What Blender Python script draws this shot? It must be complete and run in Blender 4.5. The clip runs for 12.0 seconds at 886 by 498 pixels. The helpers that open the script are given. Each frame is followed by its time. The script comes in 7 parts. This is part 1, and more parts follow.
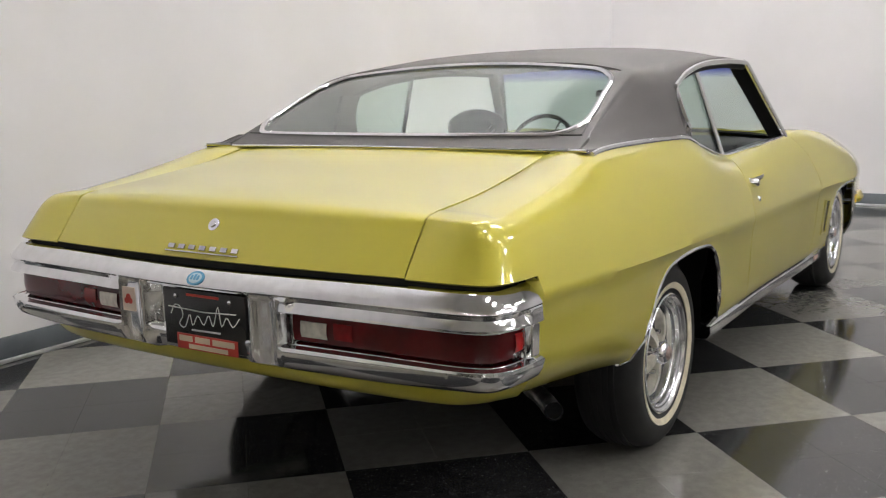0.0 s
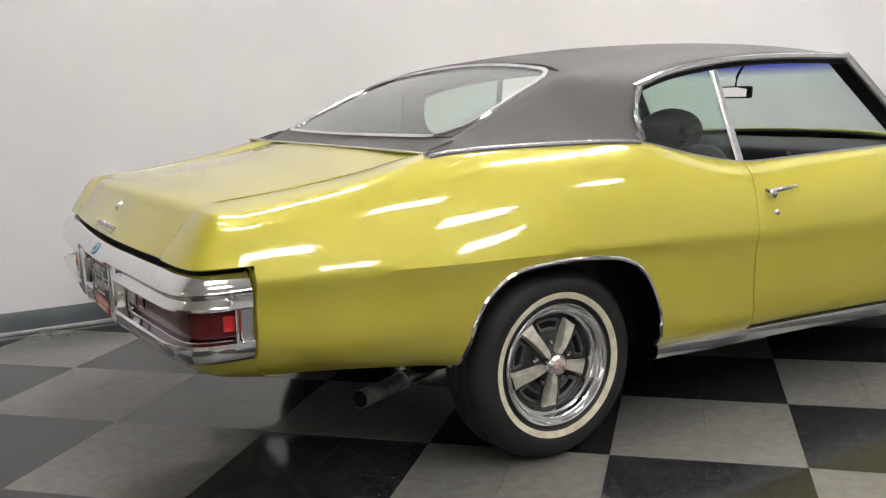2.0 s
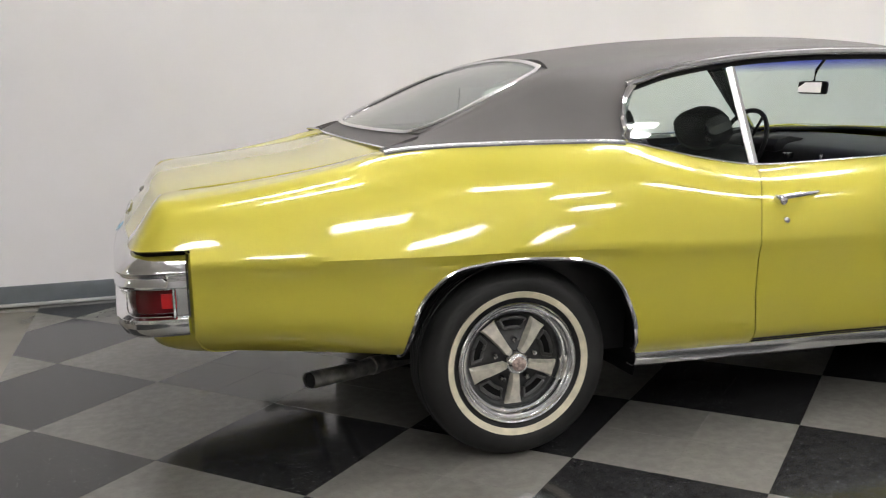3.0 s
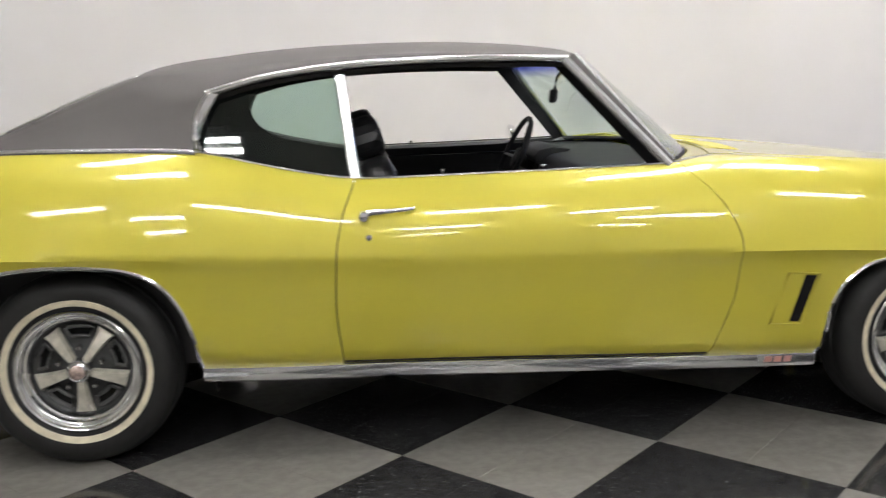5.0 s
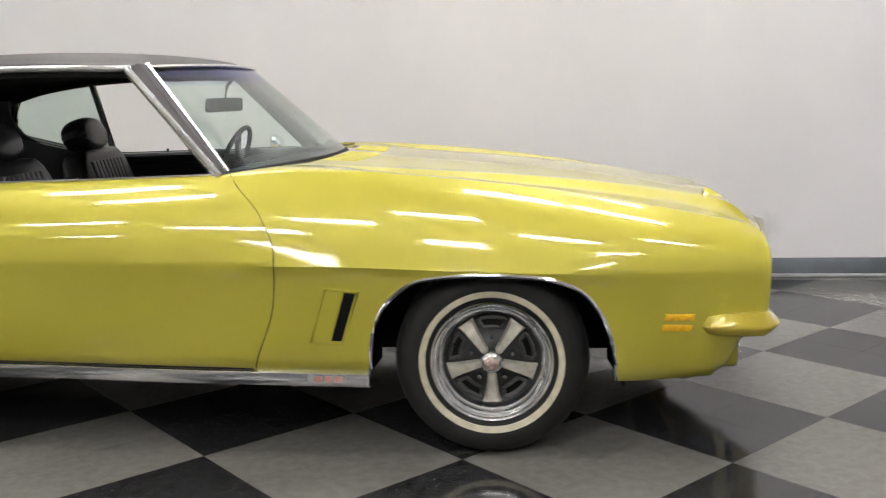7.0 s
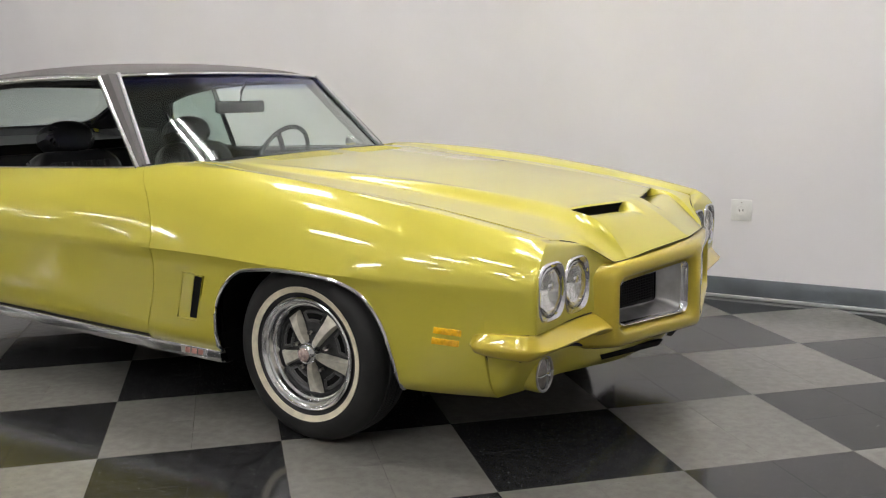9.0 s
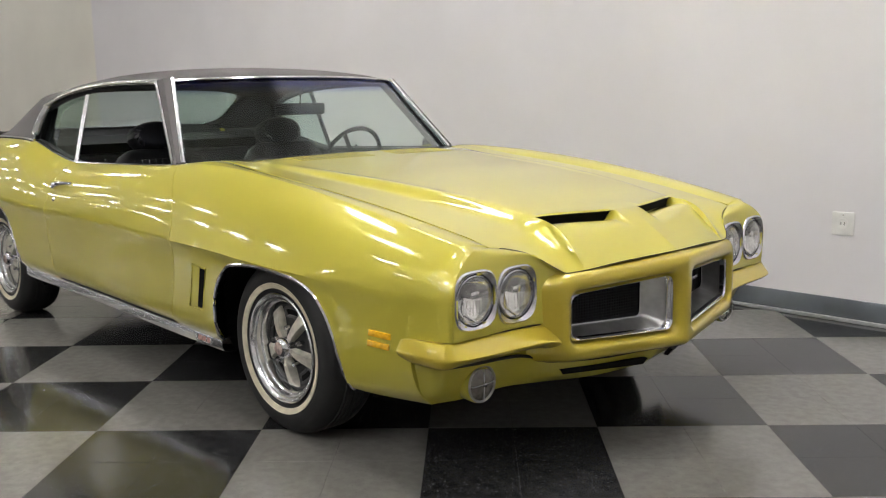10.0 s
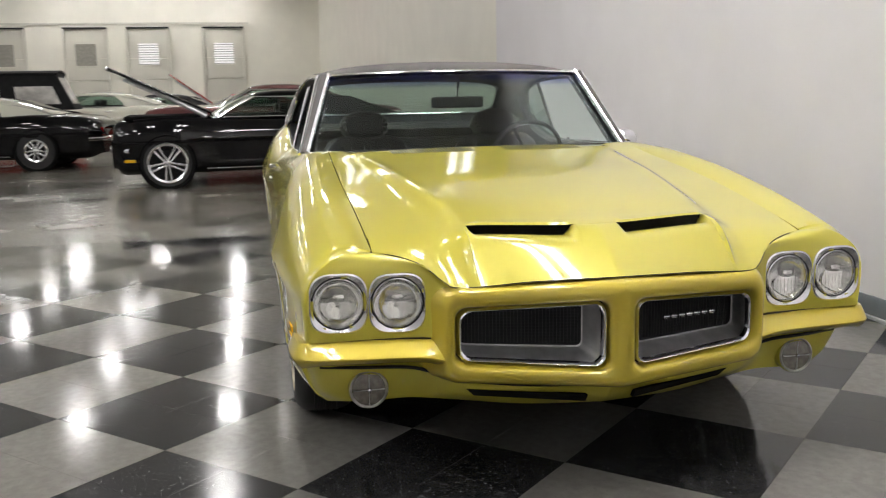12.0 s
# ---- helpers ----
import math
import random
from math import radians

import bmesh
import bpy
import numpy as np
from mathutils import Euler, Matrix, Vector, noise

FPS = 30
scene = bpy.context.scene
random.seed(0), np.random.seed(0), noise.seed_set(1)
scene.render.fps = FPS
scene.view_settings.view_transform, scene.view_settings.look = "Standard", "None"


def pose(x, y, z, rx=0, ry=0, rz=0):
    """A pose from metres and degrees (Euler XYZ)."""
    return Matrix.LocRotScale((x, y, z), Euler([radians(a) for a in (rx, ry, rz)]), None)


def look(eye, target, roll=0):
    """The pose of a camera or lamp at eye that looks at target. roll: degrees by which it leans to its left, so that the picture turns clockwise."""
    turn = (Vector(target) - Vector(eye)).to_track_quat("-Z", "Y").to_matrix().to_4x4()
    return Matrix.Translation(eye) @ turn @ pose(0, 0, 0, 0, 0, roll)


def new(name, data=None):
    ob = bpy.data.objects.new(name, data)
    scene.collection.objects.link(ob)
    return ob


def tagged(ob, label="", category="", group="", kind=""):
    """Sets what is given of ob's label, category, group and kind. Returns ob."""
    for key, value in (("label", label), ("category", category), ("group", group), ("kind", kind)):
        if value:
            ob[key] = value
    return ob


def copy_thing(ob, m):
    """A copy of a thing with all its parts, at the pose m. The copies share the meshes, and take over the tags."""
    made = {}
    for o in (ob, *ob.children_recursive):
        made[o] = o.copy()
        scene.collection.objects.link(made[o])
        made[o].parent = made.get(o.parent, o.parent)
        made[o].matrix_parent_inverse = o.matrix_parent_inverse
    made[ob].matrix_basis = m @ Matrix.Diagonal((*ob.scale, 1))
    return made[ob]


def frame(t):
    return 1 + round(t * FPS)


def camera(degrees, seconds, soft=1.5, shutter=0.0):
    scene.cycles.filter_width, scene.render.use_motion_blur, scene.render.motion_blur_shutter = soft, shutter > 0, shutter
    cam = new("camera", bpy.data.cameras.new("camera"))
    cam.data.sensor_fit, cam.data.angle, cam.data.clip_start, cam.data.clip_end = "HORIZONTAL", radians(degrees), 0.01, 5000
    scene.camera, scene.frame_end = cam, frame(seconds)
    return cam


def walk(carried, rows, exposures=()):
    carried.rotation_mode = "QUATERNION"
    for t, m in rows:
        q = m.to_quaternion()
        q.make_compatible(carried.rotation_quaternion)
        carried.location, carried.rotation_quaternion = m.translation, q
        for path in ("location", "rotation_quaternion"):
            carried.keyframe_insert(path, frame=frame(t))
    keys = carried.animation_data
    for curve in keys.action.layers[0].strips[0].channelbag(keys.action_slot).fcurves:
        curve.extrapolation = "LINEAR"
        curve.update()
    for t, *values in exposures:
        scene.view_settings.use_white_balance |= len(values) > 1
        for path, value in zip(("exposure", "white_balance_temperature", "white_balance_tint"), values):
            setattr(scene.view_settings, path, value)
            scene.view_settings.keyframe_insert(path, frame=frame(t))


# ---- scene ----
cam = camera(50.8, 12.0, 1.15, 0.3)
PATH = [
    (0, (-2.898, -1.846, 1.193), (-1.234, -0.79, 0.854), -1.3),
    (0.5, (-2.672, -2.189, 1.195), (-1.155, -0.93, 0.856), -1.5),
    (1, (-2.391, -2.55, 1.187), (-0.993, -1.159, 0.851), -1.6),
    (1.5, (-2.103, -2.869, 1.196), (-0.918, -1.294, 0.856), -1.3),
    (2, (-1.753, -3.157, 1.18), (-0.755, -1.455, 0.85), -1.7),
    (2.5, (-1.403, -3.366, 1.206), (-0.659, -1.544, 0.851), -1.7),
    (2.7, (-1.251, -3.447, 1.216), (-0.593, -1.593, 0.854), -1.5),
    (4.3, (0.078, -3.774, 1.174), (0.342, -1.818, 0.846), -0.7),
    (4.5, (0.289, -3.79, 1.188), (0.528, -1.834, 0.847), -0.7),
    (5, (0.879, -3.827, 1.21), (1.075, -1.869, 0.855), -1.0),
    (5.5, (1.378, -3.826, 1.222), (1.557, -1.867, 0.861), -1.1),
    (6, (1.887, -3.833, 1.233), (1.973, -1.869, 0.864), -1.1),
    (6.5, (2.391, -3.826, 1.249), (2.371, -1.861, 0.873), -1.0),
    (7, (2.919, -3.807, 1.188), (2.767, -1.842, 0.852), -1.0),
    (7.5, (3.45, -3.738, 1.19), (3.153, -1.789, 0.853), -1.1),
    (7.7, (3.652, -3.694, 1.194), (3.269, -1.76, 0.855), -1.4),
    (9.3, (5.109, -3.098, 1.178), (3.939, -1.508, 0.856), -1.0),
    (9.5, (5.235, -2.979, 1.166), (3.995, -1.442, 0.848), -1.1),
    (10, (5.585, -2.672, 1.18), (4.147, -1.319, 0.862), -1.1),
    (10.5, (5.89, -2.311, 1.186), (4.296, -1.146, 0.867), -1.0),
    (11, (6.126, -1.929, 1.191), (4.371, -1.026, 0.868), -1.0),
    (11.5, (6.285, -1.47, 1.194), (4.42, -0.826, 0.867), -1.0),
    (12, (6.362, -1.006, 1.203), (4.429, -0.621, 0.868), -1.1),
]
walk(cam, [(t, look(eye, target, roll)) for t, eye, target, roll in PATH], [(0.0, -0.04), (2.0, 0.10), (4.5, 0.11), (6.0, 0.05), (7.5, -0.05), (8.5, -0.08), (9.5, -0.15), (11.0, -0.12), (12.0, -0.06)])

# ---- world: a closed hall, so only a faint grey beyond it ----
world = bpy.data.worlds.new("hall_world")
scene.world = world
world.use_nodes = True
world.node_tree.nodes["Background"].inputs[0].default_value = (0.5, 0.5, 0.5, 1)
world.node_tree.nodes["Background"].inputs[1].default_value = 0.05
TUBE_GLOW = 60.0

# ---- the plan, in metres: x along the car towards its nose, 0 at the rear axle; y to the car's left; z up ----
WALL_Y = 2.08
WALL_X = 6.75
TILE = 0.61
TILE_EDGE = -1.78
CAR_Y = 0.008
HALL_X = -39.0
EAST_X = 8.4
HALL_Y = -14.0
CEIL = 6.55


# ---- materials ----
def nodes_of(name):
    m = bpy.data.materials.new(name)
    m.use_nodes = True
    nt = m.node_tree
    return m, nt, nt.nodes["Principled BSDF"]


def put(p, **kw):
    for k, v in kw.items():
        s = p.inputs[k.replace("_", " ")]
        s.default_value = (*v, 1) if isinstance(v, tuple) and len(v) == 3 else v


def noise_mix(nt, p, c1, c2, scale, detail=4, lo=0.35, hi=0.65, coord="Object", rough=None):
    tc = nt.nodes.new("ShaderNodeTexCoord")
    nz = nt.nodes.new("ShaderNodeTexNoise")
    nz.inputs["Scale"].default_value, nz.inputs["Detail"].default_value = scale, detail
    nt.links.new(tc.outputs[coord], nz.inputs["Vector"])
    mr = nt.nodes.new("ShaderNodeMapRange")
    mr.inputs[1].default_value, mr.inputs[2].default_value = lo, hi
    nt.links.new(nz.outputs[0], mr.inputs[0])
    mx = nt.nodes.new("ShaderNodeMix")
    mx.data_type = "RGBA"
    mx.inputs[6].default_value, mx.inputs[7].default_value = (*c1, 1), (*c2, 1)
    nt.links.new(mr.outputs[0], mx.inputs[0])
    nt.links.new(mx.outputs[2], p.inputs["Base Color"])
    if rough:
        r2 = nt.nodes.new("ShaderNodeMapRange")
        r2.inputs[1].default_value, r2.inputs[2].default_value = lo, hi
        r2.inputs[3].default_value, r2.inputs[4].default_value = rough
        nt.links.new(nz.outputs[0], r2.inputs[0])
        nt.links.new(r2.outputs[0], p.inputs["Roughness"])
    return tc, nz, mx


def bump(nt, p, scale, strength, dist=0.002, detail=3, coord="Object", kind="noise"):
    tc = nt.nodes.new("ShaderNodeTexCoord")
    nz = nt.nodes.new("ShaderNodeTexNoise" if kind == "noise" else "ShaderNodeTexVoronoi")
    nz.inputs["Scale"].default_value = scale
    if kind == "noise":
        nz.inputs["Detail"].default_value = detail
    nt.links.new(tc.outputs[coord], nz.inputs["Vector"])
    b = nt.nodes.new("ShaderNodeBump")
    b.inputs["Strength"].default_value, b.inputs["Distance"].default_value = strength, dist
    nt.links.new(nz.outputs[0], b.inputs["Height"])
    nt.links.new(b.outputs[0], p.inputs["Normal"])


def simple(name, color, rough=0.5, metal=0.0, var=0.12, scale=8.0, bscale=0, bstr=0.1, coat=0.0, spec=0.5):
    m, nt, p = nodes_of(name)
    put(p, Roughness=rough, Metallic=metal)
    p.inputs["Coat Weight"].default_value = coat
    p.inputs["Coat Roughness"].default_value = 0.03
    p.inputs["Specular IOR Level"].default_value = spec
    lo = tuple(c * (1 - var) for c in color)
    hi = tuple(min(1, c * (1 + var)) for c in color)
    noise_mix(nt, p, lo, hi, scale)
    if bscale:
        bump(nt, p, bscale, bstr)
    return m


def paint(name, color, flake=0.12, metal=0.25, rough=0.38):
    """Car lacquer: metal flake under a clear coat, with faint unevenness."""
    m, nt, p = nodes_of(name)
    put(p, Metallic=metal, Roughness=rough)
    p.inputs["Coat Weight"].default_value = 1.0
    p.inputs["Coat Roughness"].default_value = 0.055
    p.inputs["Coat IOR"].default_value = 1.5
    tc, nz, mx = noise_mix(nt, p, tuple(c * (1 - flake) for c in color), tuple(min(1, c * (1 + flake)) for c in color), 900, 2)
    b = nt.nodes.new("ShaderNodeBump")
    w = nt.nodes.new("ShaderNodeTexNoise")
    w.inputs["Scale"].default_value = 5.0
    w.inputs["Detail"].default_value = 3
    nt.links.new(tc.outputs["Object"], w.inputs["Vector"])
    b.inputs["Strength"].default_value, b.inputs["Distance"].default_value = 0.012, 0.01
    nt.links.new(w.outputs[0], b.inputs["Height"])
    nt.links.new(b.outputs[0], p.inputs["Coat Normal"])
    return m


def glass(name, tint, rough=0.0):
    m, nt, p = nodes_of(name)
    put(p, Base_Color=tint, Roughness=rough)
    p.inputs["Transmission Weight"].default_value = 1.0
    p.inputs["IOR"].default_value = 1.5
    return m


M_PAINT = paint("lime_gold_paint", (0.535, 0.475, 0.055), metal=0.13, rough=0.32)
M_ENDURA = paint("nose_paint", (0.525, 0.415, 0.038), metal=0.26, rough=0.35)
for m in (M_PAINT, M_ENDURA):
    put(m.node_tree.nodes["Principled BSDF"], **{"Specular IOR Level": 0.25, "Coat IOR": 1.54})
M_BLACK_PAINT = paint("black_paint", (0.0025, 0.0025, 0.003), metal=0.0, rough=0.3)
put(M_BLACK_PAINT.node_tree.nodes["Principled BSDF"], **{"Specular IOR Level": 0.0, "Coat Weight": 0.7, "Coat Roughness": 0.02})
M_PARK_LENS = simple("smoky_lens", (0.16, 0.145, 0.12), 0.14, 0.0, 0.3, 60, coat=1.0)
M_MAROON_PAINT = paint("maroon_paint", (0.09, 0.012, 0.012), metal=0.1)
M_RED_PAINT = paint("red_paint", (0.42, 0.03, 0.02), metal=0.0)
M_WHITE_PAINT = paint("cream_white_paint", (0.72, 0.72, 0.62), metal=0.0, flake=0.02)
M_GREY_PAINT = paint("grey_paint", (0.25, 0.26, 0.27), metal=0.3)
M_CHROME = simple("chrome", (0.80, 0.80, 0.82), 0.10, 1.0, 0.05, 30)
M_CHROME_WORN = simple("worn_chrome", (0.60, 0.60, 0.62), 0.16, 1.0, 0.15, 25)
M_VINYL = simple("roof_vinyl", (0.085, 0.078, 0.076), 0.52, 0.0, 0.10, 2.5, 420, 0.35)
M_BLACK_VINYL = simple("seat_vinyl", (0.012, 0.012, 0.013), 0.36, 0.0, 0.2, 6, 300, 0.2)
M_BLACK = simple("black_plastic", (0.009, 0.009, 0.010), 0.62, 0.0, 0.2, 12, spec=0.28)
M_DARK = simple("underbody_black", (0.007, 0.007, 0.007), 0.9, 0.0, 0.3, 6, spec=0.1)
M_RUBBER = simple("tyre_rubber", (0.010, 0.010, 0.010), 0.62, 0.0, 0.25, 14, 120, 0.1)
M_CLOTH = simple("black_cloth_top", (0.010, 0.010, 0.011), 0.95, 0.0, 0.2, 9)
M_WHITEWALL = simple("whitewall_rubber", (0.72, 0.66, 0.50), 0.55, 0.0, 0.10, 30)
M_SPOKE = simple("argent_spoke", (0.60, 0.575, 0.49), 0.36, 0.35, 0.15, 40)
M_SLOT_RIM = simple("wheel_grey", (0.075, 0.076, 0.074), 0.42, 0.2, 0.2, 40)
M_WHEEL_DARK = simple("wheel_charcoal", (0.045, 0.046, 0.046), 0.5, 0.3, 0.25, 40)
M_TAIL = simple("tail_lens_red", (0.075, 0.0015, 0.003), 0.16, 0.0, 0.3, 12, coat=0.25, spec=0.3)
M_TAIL_MID = simple("tail_lens_mid_red", (0.17, 0.003, 0.005), 0.14, 0.0, 0.2, 30, coat=0.25, spec=0.3)
M_TAIL_BRIGHT = simple("side_lens_red", (0.45, 0.008, 0.01), 0.12, 0.0, 0.2, 30, coat=1.0)
M_BEZEL = simple("bright_bezel", (0.78, 0.78, 0.79), 0.27, 1.0, 0.08, 25)
M_CLEAR_LENS = simple("reversing_lens", (0.55, 0.52, 0.46), 0.15, 0.0, 0.15, 60, coat=1.0)
M_AMBER = simple("amber_lens", (0.88, 0.47, 0.010), 0.15, 0.0, 0.2, 60, coat=1.0)
M_SILVER = simple("argent_silver", (0.55, 0.55, 0.55), 0.32, 0.8, 0.12, 20)
M_STEEL = simple("exhaust_steel", (0.42, 0.41, 0.39), 0.3, 0.9, 0.3, 30)
M_GRILLE = simple("grille_black", (0.010, 0.010, 0.011), 0.5, 0.0, 0.2, 20)
# black for strips and sheets that stand in for shade in gaps
M_SEAM = simple("seam_shade_black", (0.01, 0.01, 0.008), 0.8)
M_RIM = simple("trim_ring_chrome", (0.86, 0.87, 0.89), 0.17, 1.0, 0.06, 30)
M_WHITE = simple("white_enamel", (0.72, 0.72, 0.70), 0.4)
M_STICK_RED = simple("sticker_red", (0.50, 0.035, 0.02), 0.4)
M_FADED_RED = simple("faded_red", (0.36, 0.17, 0.14), 0.4)
M_STICK_BLUE = simple("sticker_blue", (0.10, 0.32, 0.50), 0.4)
M_STICK_PALE = simple("sticker_pale_blue", (0.50, 0.60, 0.66), 0.4)
M_STICK_CREAM = simple("sticker_cream", (0.70, 0.58, 0.48), 0.4)
M_PLATE_BLACK = simple("plate_black", (0.014, 0.014, 0.015), 0.25)
M_CREAM = simple("old_cream_print", (0.60, 0.52, 0.38), 0.5)
M_LAMP_GLASS = glass("lamp_glass", (0.96, 0.96, 0.94))
M_REFLECTOR = simple("lamp_reflector", (0.86, 0.86, 0.85), 0.10, 1.0, 0.06, 18, 45, 0.45)
M_GLASS = glass("tinted_glass", (0.74, 0.86, 0.81))
M_MIRROR = simple("mirror_silver", (0.9, 0.9, 0.9), 0.01, 1.0, 0.0)


def windshield_material():
    """Green-tinted glass with a blue shade band along the top."""
    m, nt, p = nodes_of("windshield_glass")
    put(p, Roughness=0.0)
    p.inputs["Transmission Weight"].default_value, p.inputs["IOR"].default_value = 1.0, 1.5
    tc = nt.nodes.new("ShaderNodeTexCoord")
    sx = nt.nodes.new("ShaderNodeSeparateXYZ")
    nt.links.new(tc.outputs["Object"], sx.inputs[0])
    mr = nt.nodes.new("ShaderNodeMapRange")
    mr.inputs[1].default_value, mr.inputs[2].default_value = 1.215, 1.26
    nt.links.new(sx.outputs[2], mr.inputs[0])
    mx = nt.nodes.new("ShaderNodeMix")
    mx.data_type = "RGBA"
    mx.inputs[6].default_value, mx.inputs[7].default_value = (0.74, 0.86, 0.81, 1), (0.10, 0.14, 0.62, 1)
    nt.links.new(mr.outputs[0], mx.inputs[0])
    nt.links.new(mx.outputs[2], p.inputs["Base Color"])
    return m


M_WINDSHIELD = windshield_material()


def wall_material(name, color):
    m, nt, p = nodes_of(name)
    put(p, Roughness=0.55)
    noise_mix(nt, p, tuple(c * 0.965 for c in color), tuple(min(1, c * 1.02) for c in color), 1.3, 6)
    bump(nt, p, 160, 0.12, 0.002)
    return m


M_WALL = wall_material("white_wall_paint", (0.77, 0.755, 0.77))


def smudge(m, place, size, depth):
    """A soft rubbed mark at a place on the wall."""
    nt = m.node_tree
    p = nt.nodes["Principled BSDF"]
    old = p.inputs["Base Color"].links[0].from_socket
    tc = nt.nodes.new("ShaderNodeTexCoord")
    mp = nt.nodes.new("ShaderNodeMapping")
    mp.inputs["Location"].default_value = [-v / s for v, s in zip(place, size)]
    mp.inputs["Scale"].default_value = [1 / s for s in size]
    nt.links.new(tc.outputs["Object"], mp.inputs["Vector"])
    wob = nt.nodes.new("ShaderNodeTexNoise")
    wob.inputs["Scale"].default_value, wob.inputs["Detail"].default_value = 14, 5
    nt.links.new(tc.outputs["Object"], wob.inputs["Vector"])
    ln = nt.nodes.new("ShaderNodeVectorMath")
    ln.operation = "LENGTH"
    nt.links.new(mp.outputs[0], ln.inputs[0])
    ad = nt.nodes.new("ShaderNodeMath")
    ad.operation = "ADD"
    nt.links.new(ln.outputs["Value"], ad.inputs[0])
    nt.links.new(wob.outputs[0], ad.inputs[1])
    mr = nt.nodes.new("ShaderNodeMapRange")
    mr.interpolation_type = "SMOOTHSTEP"
    mr.inputs[1].default_value, mr.inputs[2].default_value = 1.4, 0.5
    mr.inputs[3].default_value, mr.inputs[4].default_value = 0.0, depth
    nt.links.new(ad.outputs[0], mr.inputs[0])
    mx = nt.nodes.new("ShaderNodeMix")
    mx.data_type = "RGBA"
    nt.links.new(mr.outputs[0], mx.inputs[0])
    nt.links.new(old, mx.inputs[6])
    mx.inputs[7].default_value = (0.30, 0.29, 0.28, 1)
    nt.links.new(mx.outputs[2], p.inputs["Base Color"])


smudge(M_WALL, (4.48, WALL_Y, 0.30), (0.14, 0.3, 0.16), 0.30)
# grey of the unseen walls, set to darken reflections in the car paint
M_WALL_FAR = wall_material("unseen_wall_grey", (0.40, 0.395, 0.39))
M_WALL_CREAM = wall_material("cream_wall_paint", (0.86, 0.84, 0.75))
M_CEILING = wall_material("ceiling_paint", (0.74, 0.735, 0.72))
M_BASE = simple("grey_baseboard_vinyl", (0.13, 0.145, 0.16), 0.35, 0.0, 0.15, 5, 40, 0.05)
M_CONDUIT = simple("bright_edge_trim", (0.62, 0.63, 0.64), 0.3, 0.6, 0.1, 10)


def tile_material(name, base, vary, speck, speck_amount, rough):
    """Vinyl composition tile: mottled body, streaks and chips of another colour, polished with scuffs."""
    m, nt, p = nodes_of(name)
    geo = nt.nodes.new("ShaderNodeNewGeometry")
    oi = nt.nodes.new("ShaderNodeObjectInfo")
    n1 = nt.nodes.new("ShaderNodeTexNoise")
    n1.inputs["Scale"].default_value, n1.inputs["Detail"].default_value = 26, 8
    n2 = nt.nodes.new("ShaderNodeTexNoise")
    n2.inputs["Scale"].default_value, n2.inputs["Detail"].default_value = 105, 2
    n3 = nt.nodes.new("ShaderNodeTexNoise")
    n3.inputs["Scale"].default_value, n3.inputs["Detail"].default_value = 2.2, 6
    for n in (n1, n2, n3):
        nt.links.new(geo.outputs["Position"], n.inputs["Vector"])
    mx = nt.nodes.new("ShaderNodeMix")
    mx.data_type = "RGBA"
    mx.inputs[6].default_value = (*[c * (1 - vary) for c in base], 1)
    mx.inputs[7].default_value = (*[min(1, c * (1 + vary)) for c in base], 1)
    mr0 = nt.nodes.new("ShaderNodeMapRange")
    mr0.inputs[1].default_value, mr0.inputs[2].default_value = 0.35, 0.65
    nt.links.new(n1.outputs[0], mr0.inputs[0])
    nt.links.new(mr0.outputs[0], mx.inputs[0])
    sp = nt.nodes.new("ShaderNodeMapRange")
    sp.inputs[1].default_value, sp.inputs[2].default_value = 0.70 - speck_amount, 0.72 - speck_amount
    nt.links.new(n2.outputs[0], sp.inputs[0])
    m2 = nt.nodes.new("ShaderNodeMix")
    m2.data_type = "RGBA"
    m2.inputs[7].default_value = (*speck, 1)
    nt.links.new(sp.outputs[0], m2.inputs[0])
    nt.links.new(mx.outputs[2], m2.inputs[6])
    hv = nt.nodes.new("ShaderNodeHueSaturation")
    vr = nt.nodes.new("ShaderNodeMapRange")
    vr.inputs[3].default_value, vr.inputs[4].default_value = 0.88, 1.12
    nt.links.new(oi.outputs["Random"], vr.inputs[0])
    nt.links.new(vr.outputs[0], hv.inputs["Value"])
    nt.links.new(m2.outputs[2], hv.inputs["Color"])
    nt.links.new(hv.outputs[0], p.inputs["Base Color"])
    rr = nt.nodes.new("ShaderNodeMapRange")
    rr.inputs[1].default_value, rr.inputs[2].default_value = 0.3, 0.7
    rr.inputs[3].default_value, rr.inputs[4].default_value = rough
    nt.links.new(n3.outputs[0], rr.inputs[0])
    nt.links.new(rr.outputs[0], p.inputs["Roughness"])
    put(p, **{"Specular IOR Level": 0.30})
    b = nt.nodes.new("ShaderNodeBump")
    b.inputs["Strength"].default_value, b.inputs["Distance"].default_value = 0.09, 0.002
    nt.links.new(n1.outputs[0], b.inputs["Height"])
    nt.links.new(b.outputs[0], p.inputs["Normal"])
    return m


M_TILE_LIGHT = tile_material("light_grey_tile", (0.152, 0.147, 0.134), 0.09, (0.13, 0.125, 0.115), 0.06, (0.085, 0.16))
M_TILE_DARK = tile_material("charcoal_tile", (0.023, 0.023, 0.024), 0.5, (0.14, 0.14, 0.135), 0.028, (0.08, 0.15))


def concrete_material():
    m, nt, p = nodes_of("polished_concrete")
    noise_mix(nt, p, (0.075, 0.068, 0.053), (0.22, 0.205, 0.17), 0.9, 9, 0.3, 0.7, rough=(0.14, 0.30))
    bump(nt, p, 6, 0.03, 0.004, 6)
    return m


M_CONCRETE = concrete_material()


